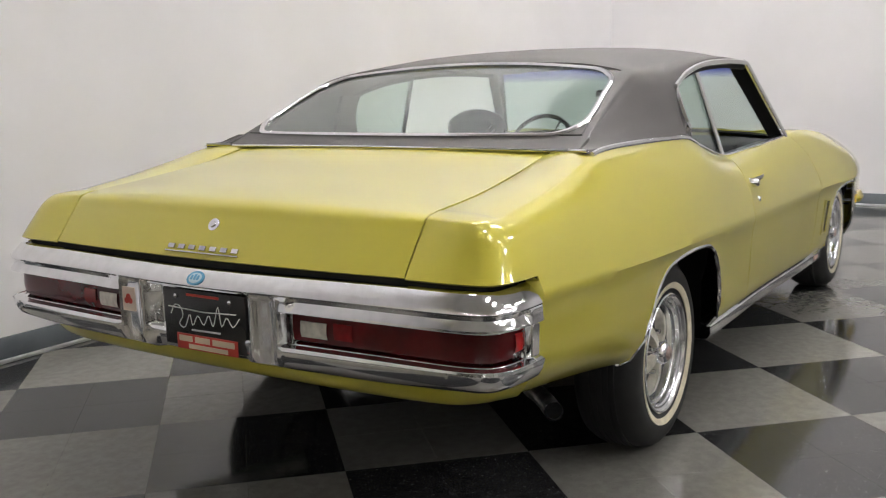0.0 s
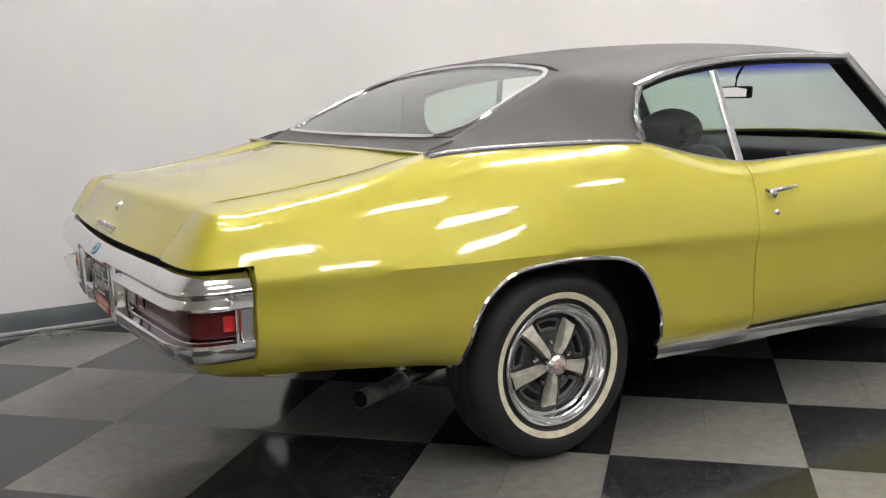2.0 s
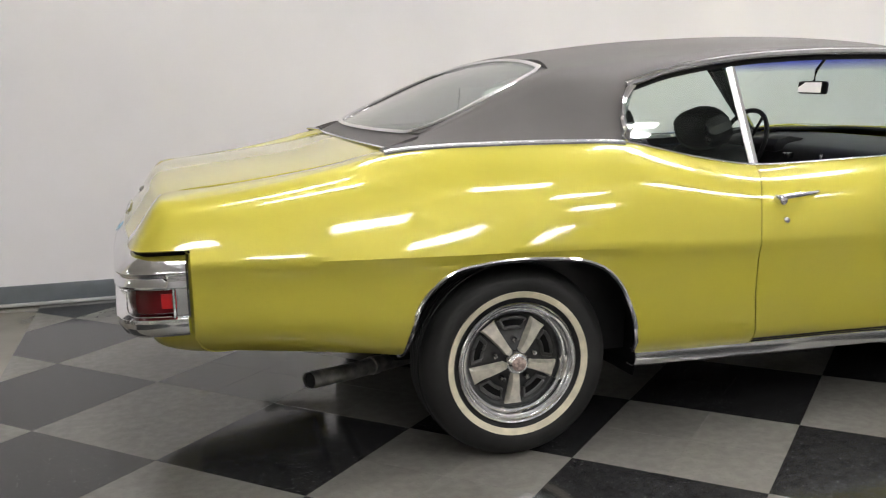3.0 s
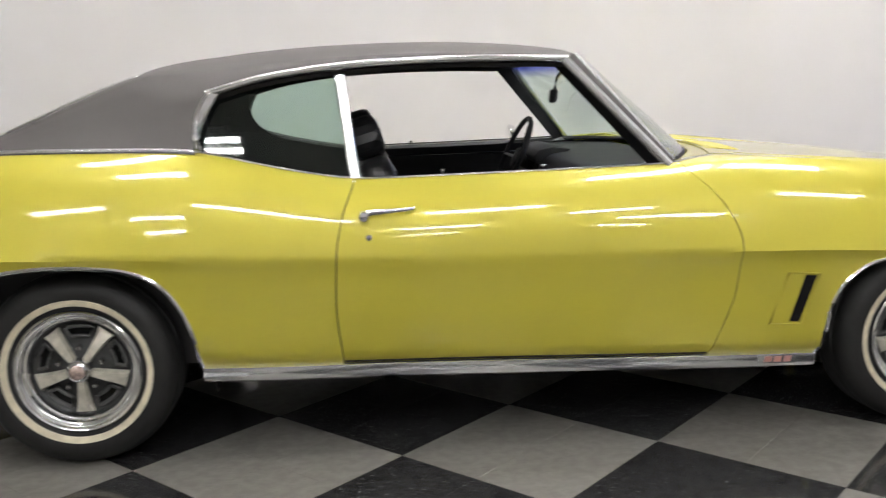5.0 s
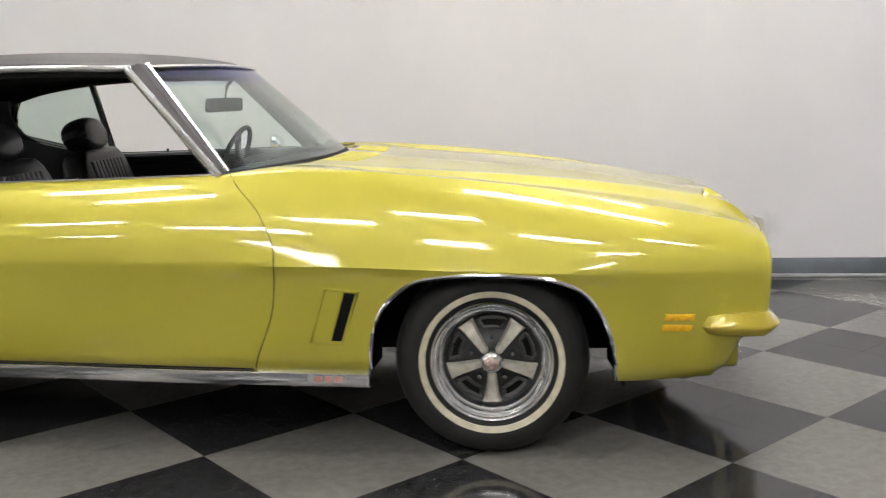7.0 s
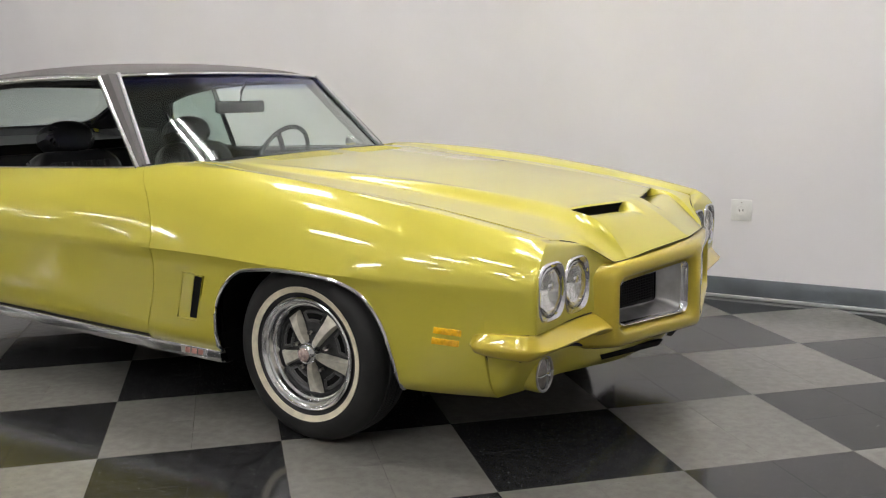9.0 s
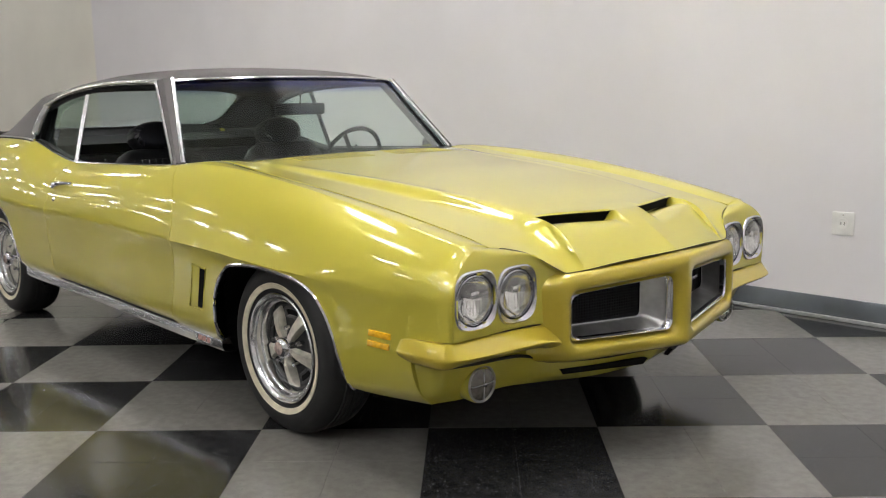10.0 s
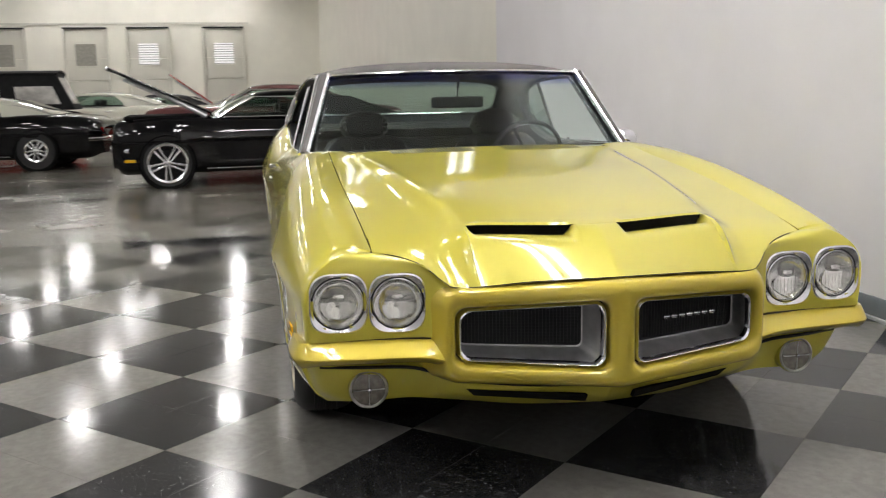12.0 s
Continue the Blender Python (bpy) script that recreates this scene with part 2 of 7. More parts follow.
def glow(name, color, strength):
    m = bpy.data.materials.new(name)
    m.use_nodes = True
    nt = m.node_tree
    nt.nodes.remove(nt.nodes["Principled BSDF"])
    e = nt.nodes.new("ShaderNodeEmission")
    e.inputs[0].default_value, e.inputs[1].default_value = (*color, 1), strength
    nt.links.new(e.outputs[0], nt.nodes["Material Output"].inputs[0])
    return m


M_TUBE = glow("lamp_lens", (1.0, 0.975, 0.965), TUBE_GLOW)
M_DAYLIGHT = glow("daylit_pane", (1.0, 0.97, 0.95), 0.95)


# ---- mesh helpers ----
def finish(name, bm, mat, parent=None, label="", smooth=True, angle=38):
    me = bpy.data.meshes.new(name)
    bm.to_mesh(me)
    bm.free()
    me.materials.append(mat)
    if smooth:
        for f in me.polygons:
            f.use_smooth = True
        me.set_sharp_from_angle(angle=radians(angle))
    ob = new(name, me)
    if parent is not None:
        ob.parent = parent
    if label:
        ob["label"] = label
    return ob


def part(name, bm, mat, parent, label="", smooth=True, angle=38):
    return finish(name, bm, mat, parent, label, smooth, angle)


def thing(name, loc=(0, 0, 0), rz=0.0, label="", category="", group="", kind=""):
    e = new(name)
    e.matrix_basis = pose(*loc, 0, 0, rz)
    return tagged(e, label, category, group, kind)


def cat(p0, p1, p2, p3, t):
    return 0.5 * (2 * p1 + (p2 - p0) * t + (2 * p0 - 5 * p1 + 4 * p2 - p3) * t * t + (3 * p1 - p0 - 3 * p2 + p3) * t ** 3)


def spline(pts, n):
    """n + 1 points along a smooth curve through pts."""
    p = np.array(pts, float)
    k = len(p)
    out = []
    for i in range(n + 1):
        s = i / n * (k - 1)
        j = min(int(s), k - 2)
        p1, p2 = p[j], p[j + 1]
        p0 = p[j - 1] if j > 0 else 2 * p1 - p2
        p3 = p[j + 2] if j + 2 < k else 2 * p2 - p1
        out.append(cat(p0, p1, p2, p3, s - j))
    return np.array(out)


def spline_at(pts, where):
    """Places on the same curve at the given steps, counted in points."""
    p = np.array(pts, float)
    k = len(p)
    out = []
    for s in where:
        j = min(int(s), k - 2)
        p1, p2 = p[j], p[j + 1]
        p0 = p[j - 1] if j > 0 else 2 * p1 - p2
        p3 = p[j + 2] if j + 2 < k else 2 * p2 - p1
        out.append(cat(p0, p1, p2, p3, s - j))
    return out


def curve(*pairs):
    """A smooth, non-overshooting function through (x, y) pairs."""
    x = np.array([a for a, _ in pairs], float)
    y = np.array([b for _, b in pairs], float)
    d = np.diff(y) / np.diff(x)
    m = np.zeros(len(x))
    m[0], m[-1] = d[0], d[-1]
    for i in range(1, len(x) - 1):
        if d[i - 1] * d[i] > 0:
            w1, w2 = 2 * (x[i + 1] - x[i]) + x[i] - x[i - 1], x[i + 1] - x[i] + 2 * (x[i] - x[i - 1])
            m[i] = (w1 + w2) / (w1 / d[i - 1] + w2 / d[i])

    def f(v):
        v = min(max(v, x[0]), x[-1])
        i = min(max(int(np.searchsorted(x, v)) - 1, 0), len(x) - 2)
        hh = x[i + 1] - x[i]
        t = (v - x[i]) / hh
        return ((2 * t ** 3 - 3 * t * t + 1) * y[i] + (t ** 3 - 2 * t * t + t) * hh * m[i]
                + (3 * t * t - 2 * t ** 3) * y[i + 1] + (t ** 3 - t * t) * hh * m[i + 1])
    return f


def patch(net, nu, nv):
    """A smooth sheet through a net of control points: (nu + 1) x (nv + 1) points."""
    rows = [spline(r, nv) for r in net]
    cols = [spline([r[j] for r in rows], nu) for j in range(nv + 1)]
    return [[cols[j][i] for j in range(nv + 1)] for i in range(nu + 1)]


def grid_bm(grid, side=1, out=None, thick=0.0, close_u=False, close_v=False):
    """Faces over a grid of points; side -1 puts it on the car's right (y negated). out: a place that the faces look away from."""
    bm = bmesh.new()
    add_grid(bm, grid, side, close_u, close_v)
    bmesh.ops.remove_doubles(bm, verts=bm.verts, dist=0.0004)
    orient(bm, out)
    if thick:
        thicken(bm, thick)
    return bm


def add_grid(bm, grid, side=1, close_u=False, close_v=False):
    vs = [[bm.verts.new((p[0], p[1] * side, p[2])) for p in row] for row in grid]
    nu, nv = len(vs), len(vs[0])
    for i in range(nu if close_u else nu - 1):
        for j in range(nv if close_v else nv - 1):
            q = [vs[i][j], vs[(i + 1) % nu][j], vs[(i + 1) % nu][(j + 1) % nv], vs[i][(j + 1) % nv]]
            bm.faces.new(q)
    return vs


def orient(bm, out):
    if out is None:
        bmesh.ops.recalc_face_normals(bm, faces=bm.faces)
        return
    bmesh.ops.recalc_face_normals(bm, faces=bm.faces)
    o = Vector(out)
    s = sum((f.calc_center_median() - o).normalized().dot(f.normal) * f.calc_area() for f in bm.faces)
    if s < 0:
        bmesh.ops.reverse_faces(bm, faces=bm.faces)


def thicken(bm, t):
    """Gives an open sheet a thickness inwards."""
    bm.normal_update()
    faces = list(bm.faces)
    verts = list(bm.verts)
    back = {v: bm.verts.new(v.co - v.normal * t) for v in verts}
    edges = [e for e in bm.edges if len(e.link_faces) == 1]
    rim = []
    for e in edges:
        f = e.link_faces[0]
        for lp in f.loops:
            if lp.edge is e:
                rim.append((lp.vert, lp.link_loop_next.vert))
    for f in faces:
        bm.faces.new([back[v] for v in reversed(f.verts)])
    for a, b in rim:
        bm.faces.new((b, a, back[a], back[b]))


def box_bm(lo, hi, bevel=0.0, seg=2):
    bm = bmesh.new()
    bmesh.ops.create_cube(bm, size=1)
    for v in bm.verts:
        v.co = Vector([(lo[i] + hi[i]) / 2 + v.co[i] * (hi[i] - lo[i]) for i in range(3)])
    if bevel:
        bmesh.ops.bevel(bm, geom=bm.edges[:], offset=bevel, segments=seg, affect="EDGES", profile=0.5)
    return bm


def tube_bm(path, radius, n=8, squash=None, close=False, caps=True):
    """A rod along a path; squash: (across, up) factors of its section; radius may be a list."""
    p = [Vector(q) for q in path]
    bm = bmesh.new()
    rings = []
    k = len(p)
    for i in range(k):
        a, b = (p[i - 1] if i or close else p[0]), (p[(i + 1) % k] if i < k - 1 or close else p[-1])
        d = (b - a).normalized()
        up = Vector((0, 0, 1)) if abs(d.z) < 0.95 else Vector((1, 0, 0))
        s = d.cross(up).normalized()
        u = s.cross(d).normalized()
        r = radius[i] if isinstance(radius, (list, tuple)) else radius
        sa, sb = squash if squash else (1, 1)
        rings.append([bm.verts.new(p[i] + s * (math.cos(6.28318 * j / n) * r * sa) + u * (math.sin(6.28318 * j / n) * r * sb)) for j in range(n)])
    for i in range(k if close else k - 1):
        for j in range(n):
            bm.faces.new((rings[i][j], rings[i][(j + 1) % n], rings[(i + 1) % k][(j + 1) % n], rings[(i + 1) % k][j]))
    if caps and not close:
        bm.faces.new(list(reversed(rings[0])))
        bm.faces.new(rings[-1])
    bmesh.ops.recalc_face_normals(bm, faces=bm.faces)
    return bm


def lathe_bm(profile, n=48, axis="y", cap=False):
    """Turns a profile of (radius, along) round an axis through the origin."""
    bm = bmesh.new()
    rings = []
    for r, a in profile:
        ring = []
        for j in range(n):
            c, s = math.cos(6.28318530718 * j / n) * r, math.sin(6.28318530718 * j / n) * r
            ring.append(bm.verts.new({"y": (c, a, s), "x": (a, c, s), "z": (c, s, a)}[axis]))
        rings.append(ring)
    for i in range(len(rings) - 1):
        for j in range(n):
            bm.faces.new((rings[i][j], rings[i][(j + 1) % n], rings[i + 1][(j + 1) % n], rings[i + 1][j]))
    if cap:
        bm.faces.new(rings[0])
        bm.faces.new(rings[-1])
    bmesh.ops.recalc_face_normals(bm, faces=bm.faces)
    return bm


def shift(bm, m):
    bmesh.ops.transform(bm, matrix=m, verts=bm.verts)
    return bm


def join_bm(bms):
    out = bmesh.new()
    for b in bms:
        me = bpy.data.meshes.new("tmp")
        b.to_mesh(me)
        b.free()
        out.from_mesh(me)
        bpy.data.meshes.remove(me)
    return out


def prism_bm(outline, fn, depth, bevel=0.0):
    """A plate: outline of 2D points, fn(u, v) the place, depth a vector."""
    bm = bmesh.new()
    a = [bm.verts.new(fn(u, v)) for u, v in outline]
    b = [bm.verts.new(Vector(fn(u, v)) + Vector(depth)) for u, v in outline]
    bm.faces.new(a)
    bm.faces.new(list(reversed(b)))
    for i in range(len(a)):
        j = (i + 1) % len(a)
        bm.faces.new((a[j], a[i], b[i], b[j]))
    bmesh.ops.recalc_face_normals(bm, faces=bm.faces)
    if bevel:
        bmesh.ops.bevel(bm, geom=bm.edges[:], offset=bevel, segments=2, affect="EDGES", profile=0.5)
    return bm


def round_rect(w0, w1, z0, z1, r, n=5, inner=None):
    pts = []
    q = inner or r
    for cx, cz, a0, r in ((w1 - r, z1 - r, 0, r), (w0 + q, z1 - q, 90, q), (w0 + q, z0 + q, 180, q), (w1 - r, z0 + r, 270, r)):
        for i in range(n + 1):
            a = radians(a0 + 90 * i / n)
            pts.append((cx + r * math.cos(a), cz + r * math.sin(a)))
    return pts


# ---- the hall ----
def slab(name, lo, hi, mat, label, kind="structure", category=""):
    ob = finish(name, box_bm(lo, hi), mat, None, "", smooth=False)
    return tagged(ob, label, category or name.split("_")[0], "", kind)


slab("wall_north", (-5.4, WALL_Y, 0), (WALL_X + 0.2, WALL_Y + 0.15, CEIL + 0.9), M_WALL, "smooth off-white painted showroom wall", category="wall")
slab("wall_east", (WALL_X, -1.05, 0), (WALL_X + 0.2, WALL_Y, CEIL + 0.9), M_WALL, "off-white painted showroom wall beside the car's nose", category="wall")
slab("wall_hall", (HALL_X, WALL_Y + 0.2, 0), (-5.4, WALL_Y + 0.4, CEIL + 0.9), M_WALL_CREAM, "long cream painted warehouse wall", category="wall")
slab("wall_west", (HALL_X - 0.3, HALL_Y - 8, 0), (HALL_X, WALL_Y + 0.4, CEIL + 0.9), M_WALL_CREAM, "far cream warehouse wall with loading doors", category="wall")
slab("wall_south", (HALL_X, HALL_Y - 8.3, 0), (-6, HALL_Y - 8, CEIL + 0.9), M_WALL_CREAM, "cream painted warehouse wall", category="wall")
# three unseen walls, added to shape light and reflections on the car
slab("wall_far_east", (EAST_X, HALL_Y - 0.3, 0), (EAST_X + 0.2, -1.05, CEIL + 0.9), M_WALL_FAR, "unseen grey wall added for reflections in the car's side", category="wall")
slab("wall_north_2", (WALL_X + 0.2, -1.05, 0), (EAST_X + 0.2, -0.85, CEIL + 0.9), M_WALL, "unseen off-white wall added beside the east opening", category="wall")
slab("wall_south_2", (-6, HALL_Y - 0.3, 0), (EAST_X, HALL_Y, CEIL + 0.9), M_WALL_FAR, "unseen grey wall toned for reflections in the car's side", category="wall")
slab("wall_return", (-6, HALL_Y - 8, 0), (-5.8, HALL_Y - 0.3, CEIL + 0.9), M_WALL_CREAM, "cream painted return wall", category="wall")
slab("ceiling", (HALL_X, HALL_Y - 8, CEIL + 0.9), (EAST_X + 0.2, WALL_Y + 0.4, CEIL + 1.1), M_CEILING, "high light grey warehouse ceiling")
slab("concrete_floor", (HALL_X, HALL_Y - 8, -0.12), (EAST_X, WALL_Y + 0.4, -0.006), M_CONCRETE, "mottled brown-grey polished concrete floor", category="floor")

# baseboard: dark grey vinyl with a bright edge trim at its foot
for nm, lo, hi in (("baseboard", (-5.4, WALL_Y - 0.014, 0.018), (WALL_X - 0.014, WALL_Y, 0.118)),
                   ("baseboard", (WALL_X - 0.014, -1.05, 0.018), (WALL_X, WALL_Y - 0.014, 0.118))):
    tagged(finish(nm, box_bm(lo, hi, 0.003), M_BASE), "dark grey vinyl baseboard along the wall", "baseboard", "", "structure")
for nm, lo, hi in (("trim", (-5.4, WALL_Y - 0.03, 0), (WALL_X - 0.03, WALL_Y - 0.0, 0.018)),
                   ("trim", (WALL_X - 0.03, -1.05, 0), (WALL_X - 0.0, WALL_Y - 0.03, 0.018))):
    tagged(finish(nm, box_bm(lo, hi, 0.004), M_CONDUIT), "pale edge trim at the foot of the baseboard", "trim", "", "structure")


def ceiling_light(x, y):
    t = thing("ceiling_light", (x, y, CEIL - 0.35), 0, "unseen white high-bay light with two glowing lenses hung under the ceiling", "ceiling light", "ceiling lights")
    prof = [(-0.30, -0.03), (-0.24, 0.05), (0.24, 0.05), (0.30, -0.03), (0.29, -0.03), (0.23, 0.035), (-0.23, 0.035), (-0.29, -0.03)]
    part("housing", prism_bm(prof, lambda u, v: Vector((-0.65, u, v)), (1.3, 0, 0)), M_WHITE, t, smooth=False)
    for s in (-0.15, 0.15):
        part("lens", box_bm((-0.61, s - 0.056, -0.022), (0.61, s + 0.056, 0.012), 0.008), M_TUBE, t, "glowing white lamp lens")
    for s in (-1, 1):
        part("hanger", tube_bm([(0.5 * s, 0, 0.05), (0.5 * s, 0, 1.24)], 0.004, 5), M_SILVER, t)
    return t


LIGHT = ceiling_light(4.2, -2.0)
ROWS = (
    (-1.4, (4.9, 3.5, -0.9)),
    (0.7, (4.6, 3.2)),
    (1.0, (0.3,)),
    (-3.2, (-0.6,)),
    (-5.4, (6.1, 2.3)),
    # the lamp at x -2.6 is added fill for the car's side
    (-7.4, (4.2, 0.5, -2.6)),
    (-9.6, (5.6, 2.2, -1.2)),
    (-12.0, (5.6, 2.2, -1.2, -4.2)),
    (0.6, (-9.5,)),
    # in these three rows the lamps at x -37.6 are added fill
    (-1.9, (-11.0, -15.7, -20.6, -25.5, -30.4, -35.3, -37.6)),
    (-5.3, (-15.7, -20.6, -25.5, -30.4, -35.3, -37.6)),
    (-8.8, (-15.7, -20.6, -25.5, -30.4, -35.3, -37.6)),
    # two unseen rows added only to brighten the hall
    (-12.3, (-14.0, -18.0, -22.0, -26.0, -30.4, -35.3)),
    (-16.5, (-14.0, -18.0, -22.0, -26.0, -30.4, -35.3)),
)
for row, (y, xs) in enumerate(ROWS):
    for i, x in enumerate(xs):
        if row == 0 and i == 0:
            LIGHT.matrix_basis = pose(x, y, CEIL - 0.35)
            continue
        lamp = copy_thing(LIGHT, pose(x, y, CEIL - 0.35))
        if x < -5:
            lamp.scale = (0.86, 0.82, 1)
        elif y < -11:
            lamp.scale = (0.8, 0.75, 1)

# ---- the yellow coupe: section lines along its length ----
def smooth(a, b, v):
    t = min(max((v - a) / (b - a), 0), 1)
    return t * t * (3 - 2 * t)


def lin(a, b, n):
    return [a + (b - a) * i / n for i in range(n + 1)]


crease_z = curve((-1.0, 0.715), (-0.68, 0.71), (-0.36, 0.702), (0, 0.694), (0.314, 0.684), (0.753, 0.664), (1.59, 0.648), (2.0, 0.645), (2.37, 0.643), (2.73, 0.630), (3.07, 0.620), (3.42, 0.615), (3.70, 0.610))
crease_w = curve((-1.0, 0.915), (-0.7, 0.945), (-0.35, 0.965), (0, 0.972), (0.3, 0.967), (0.75, 0.950), (1.5, 0.945), (2.0, 0.950), (2.45, 0.965), (2.85, 0.973), (3.1, 0.968), (3.4, 0.945), (3.6, 0.918), (3.70, 0.902))
low_z = curve((-1.0, 0.445), (-0.72, 0.42), (-0.56, 0.403), (-0.394, 0.382), (-0.3, 0.36), (0.393, 0.322), (1.24, 0.303), (2.04, 0.284), (2.45, 0.278), (3.0, 0.27), (3.24, 0.252), (3.55, 0.255), (3.70, 0.27))
low_w = curve((-1.0, 0.80), (-0.6, 0.84), (-0.39, 0.86), (0.4, 0.895), (1.2, 0.885), (2.45, 0.895), (3.24, 0.885), (3.55, 0.83), (3.70, 0.80))
top_z = curve((-1.0, 0.885), (-0.864, 0.902), (-0.666, 0.934), (-0.493, 0.970), (-0.407, 0.996), (-0.2, 1.007), (0, 1.008), (0.2, 1.006), (0.38, 1.002), (0.5, 0.975), (0.62, 0.945), (0.79, 0.912), (0.91, 0.896), (1.25, 0.902), (1.635, 0.911), (1.95, 0.921), (2.14, 0.938), (2.35, 0.935), (2.54, 0.922), (2.9, 0.885), (3.08, 0.86), (3.257, 0.832), (3.5, 0.787), (3.70, 0.745))
top_w = curve((-1.0, 0.802), (-0.7, 0.80), (-0.5, 0.79), (-0.4, 0.771), (0, 0.79), (0.4, 0.808), (0.9, 0.806), (1.95, 0.81), (2.14, 0.795), (2.5, 0.80), (2.9, 0.815), (3.26, 0.815), (3.5, 0.81), (3.70, 0.795))
gap_w = curve((-1.0, 0.645), (-0.4, 0.622), (-0.3, 0.62), (1.95, 0.77), (2.0, 0.765), (2.14, 0.695), (2.53, 0.70), (2.9, 0.705), (3.27, 0.70), (3.70, 0.693))
gap_z = curve((-1.0, 0.899), (-0.83, 0.915), (-0.55, 0.953), (-0.373, 0.990), (-0.3, 0.998), (1.95, 0.925), (2.0, 0.928), (2.14, 0.944), (2.53, 0.903), (2.9, 0.864), (3.27, 0.813), (3.44, 0.784), (3.70, 0.735))
arch_rear = curve((-0.392, 0.30), (-0.372, 0.40), (-0.362, 0.46), (-0.351, 0.512), (-0.304, 0.59), (-0.199, 0.655), (-0.03, 0.671), (0.14, 0.660), (0.243, 0.631), (0.311, 0.575), (0.361, 0.482), (0.385, 0.40), (0.394, 0.30))
arch_front = curve((2.446, 0.25), (2.455, 0.34), (2.466, 0.423), (2.524, 0.535), (2.634, 0.600), (2.813, 0.616), (2.989, 0.608), (3.112, 0.571), (3.183, 0.498), (3.228, 0.389), (3.240, 0.30), (3.243, 0.23))
door_rear_x = curve((0.28, 0.845), (0.338, 0.84), (0.504, 0.825), (0.666, 0.83), (0.789, 0.852), (0.902, 0.894), (0.93, 0.90))
door_front_x = curve((0.25, 2.06), (0.297, 2.072), (0.523, 2.147), (0.671, 2.158), (0.802, 2.105), (0.9, 2.015), (0.94, 1.985))


def even(fn, reach):
    """The same line with its bends eased over a short stretch."""
    xs = np.linspace(-1.0, 3.70, 941)
    ys = np.array([fn(float(v)) for v in xs])
    k = np.exp(-0.5 * (np.arange(-60, 61) * 0.005 / reach) ** 2)
    pad = np.concatenate([2 * ys[0] - ys[60:0:-1], ys, 2 * ys[-1] - ys[-2:-62:-1]])
    sm = np.convolve(pad, k / k.sum(), "valid")
    return lambda x: float(np.interp(x, xs, sm))


flow_z, flow_w = even(top_z, 0.20), even(top_w, 0.16)
top_z, top_w, crease_w, crease_z = even(top_z, 0.06), even(top_w, 0.08), even(crease_w, 0.08), even(crease_z, 0.08)
REAR_ARCH, FRONT_ARCH = (-0.392, 0.394), (2.446, 3.243)


# how far the side crease fades into a round flank: on the door and ahead of the front wheel
crease_soft = even(curve((-1.0, 0.34), (-0.5, 0.22), (0.1, 0.08), (0.6, 0.25), (0.95, 0.65), (1.2, 0.85), (1.6, 0.8), (1.95, 0.25), (2.2, 0.0), (3.0, 0.0), (3.3, 0.5), (3.55, 1.0), (3.7, 1.0)), 0.06)


def low_section(x):
    zb, zc, wb, wc = low_z(x), crease_z(x), low_w(x), crease_w(x)
    h = zc - zb
    k = 1 - 0.72 * crease_soft(x)
    s = spline([(wb, zb), (wb + (wc - wb) * 0.45, zb + 0.035), (wc - 0.012 - 0.013 * k, zb + 0.36 * h), (wc - 0.002 - 0.018 * k, zb + 0.72 * h), (wc - 0.015 * k, zc - 0.042), (wc - 0.0045 * k, zc - 0.012), (wc, zc)], 48)
    return s


def flank(q, x):
    """How far the side has leaned inwards at the share q of its height above the crease."""
    k = min(max((x + 0.75) / 1.0, 0), 1)
    k = k * k * (3 - 2 * k)
    soft = crease_soft(x)
    lean = q * (1 - soft) + q ** 1.55 * soft
    return (0.59 * lean + 0.41 * q ** 4) * k + (0.72 * lean + 0.28 * q ** 10) * (1 - k)


def side_column(x, n_low, n_up, z0=None, deck=3):
    """One upright line of the side: from the lower edge (or the arch) over the crease to the shoulder and inwards."""
    s = low_section(x)
    zc, wc = crease_z(x), crease_w(x)
    zb = s[0][1] if z0 is None else max(z0, s[0][1])
    pts = []
    for i in range(n_low):
        z = zb + (zc - zb) * i / n_low
        pts.append((x, float(np.interp(z, s[:, 1], s[:, 0])), z))
    wt, zt = top_w(x), top_z(x)
    ws, zs = flow_w(x), flow_z(x)
    for i in range(n_up - 7):
        q = 1 - (1 - i / (n_up - 8)) ** 1.25
        f = flank(q, x)
        pts.append((x, wc - (wc - ws) * f + (wt - ws) * q ** 7, zc + (zs - zc) * q + (zt - zs) * q ** 7))
    up = [(wt, zt)]
    if x < -0.24 or x > 2.0:
        wg, zg = gap_w(x), gap_z(x)
        up += [((wt * 0.66 + wg * 0.34), zt * 0.66 + zg * 0.34 + 0.005), (wt * 0.3 + wg * 0.7, zt * 0.3 + zg * 0.7 + 0.004), (wg, zg)]
    else:
        up += [(wt - 0.016, zt + 0.004), (wt - 0.032, zt + 0.003), (wt - 0.045, zt - 0.02)]
    for w, z in spline(up, 24)[1:]:
        pts.append((x, float(w), float(z)))
    return pts


def arch_columns(fn, lo, hi, n):
    return [(lo + (hi - lo) * 0.5 * (1 - math.cos(math.pi * i / n)), True) for i in range(n + 1)]


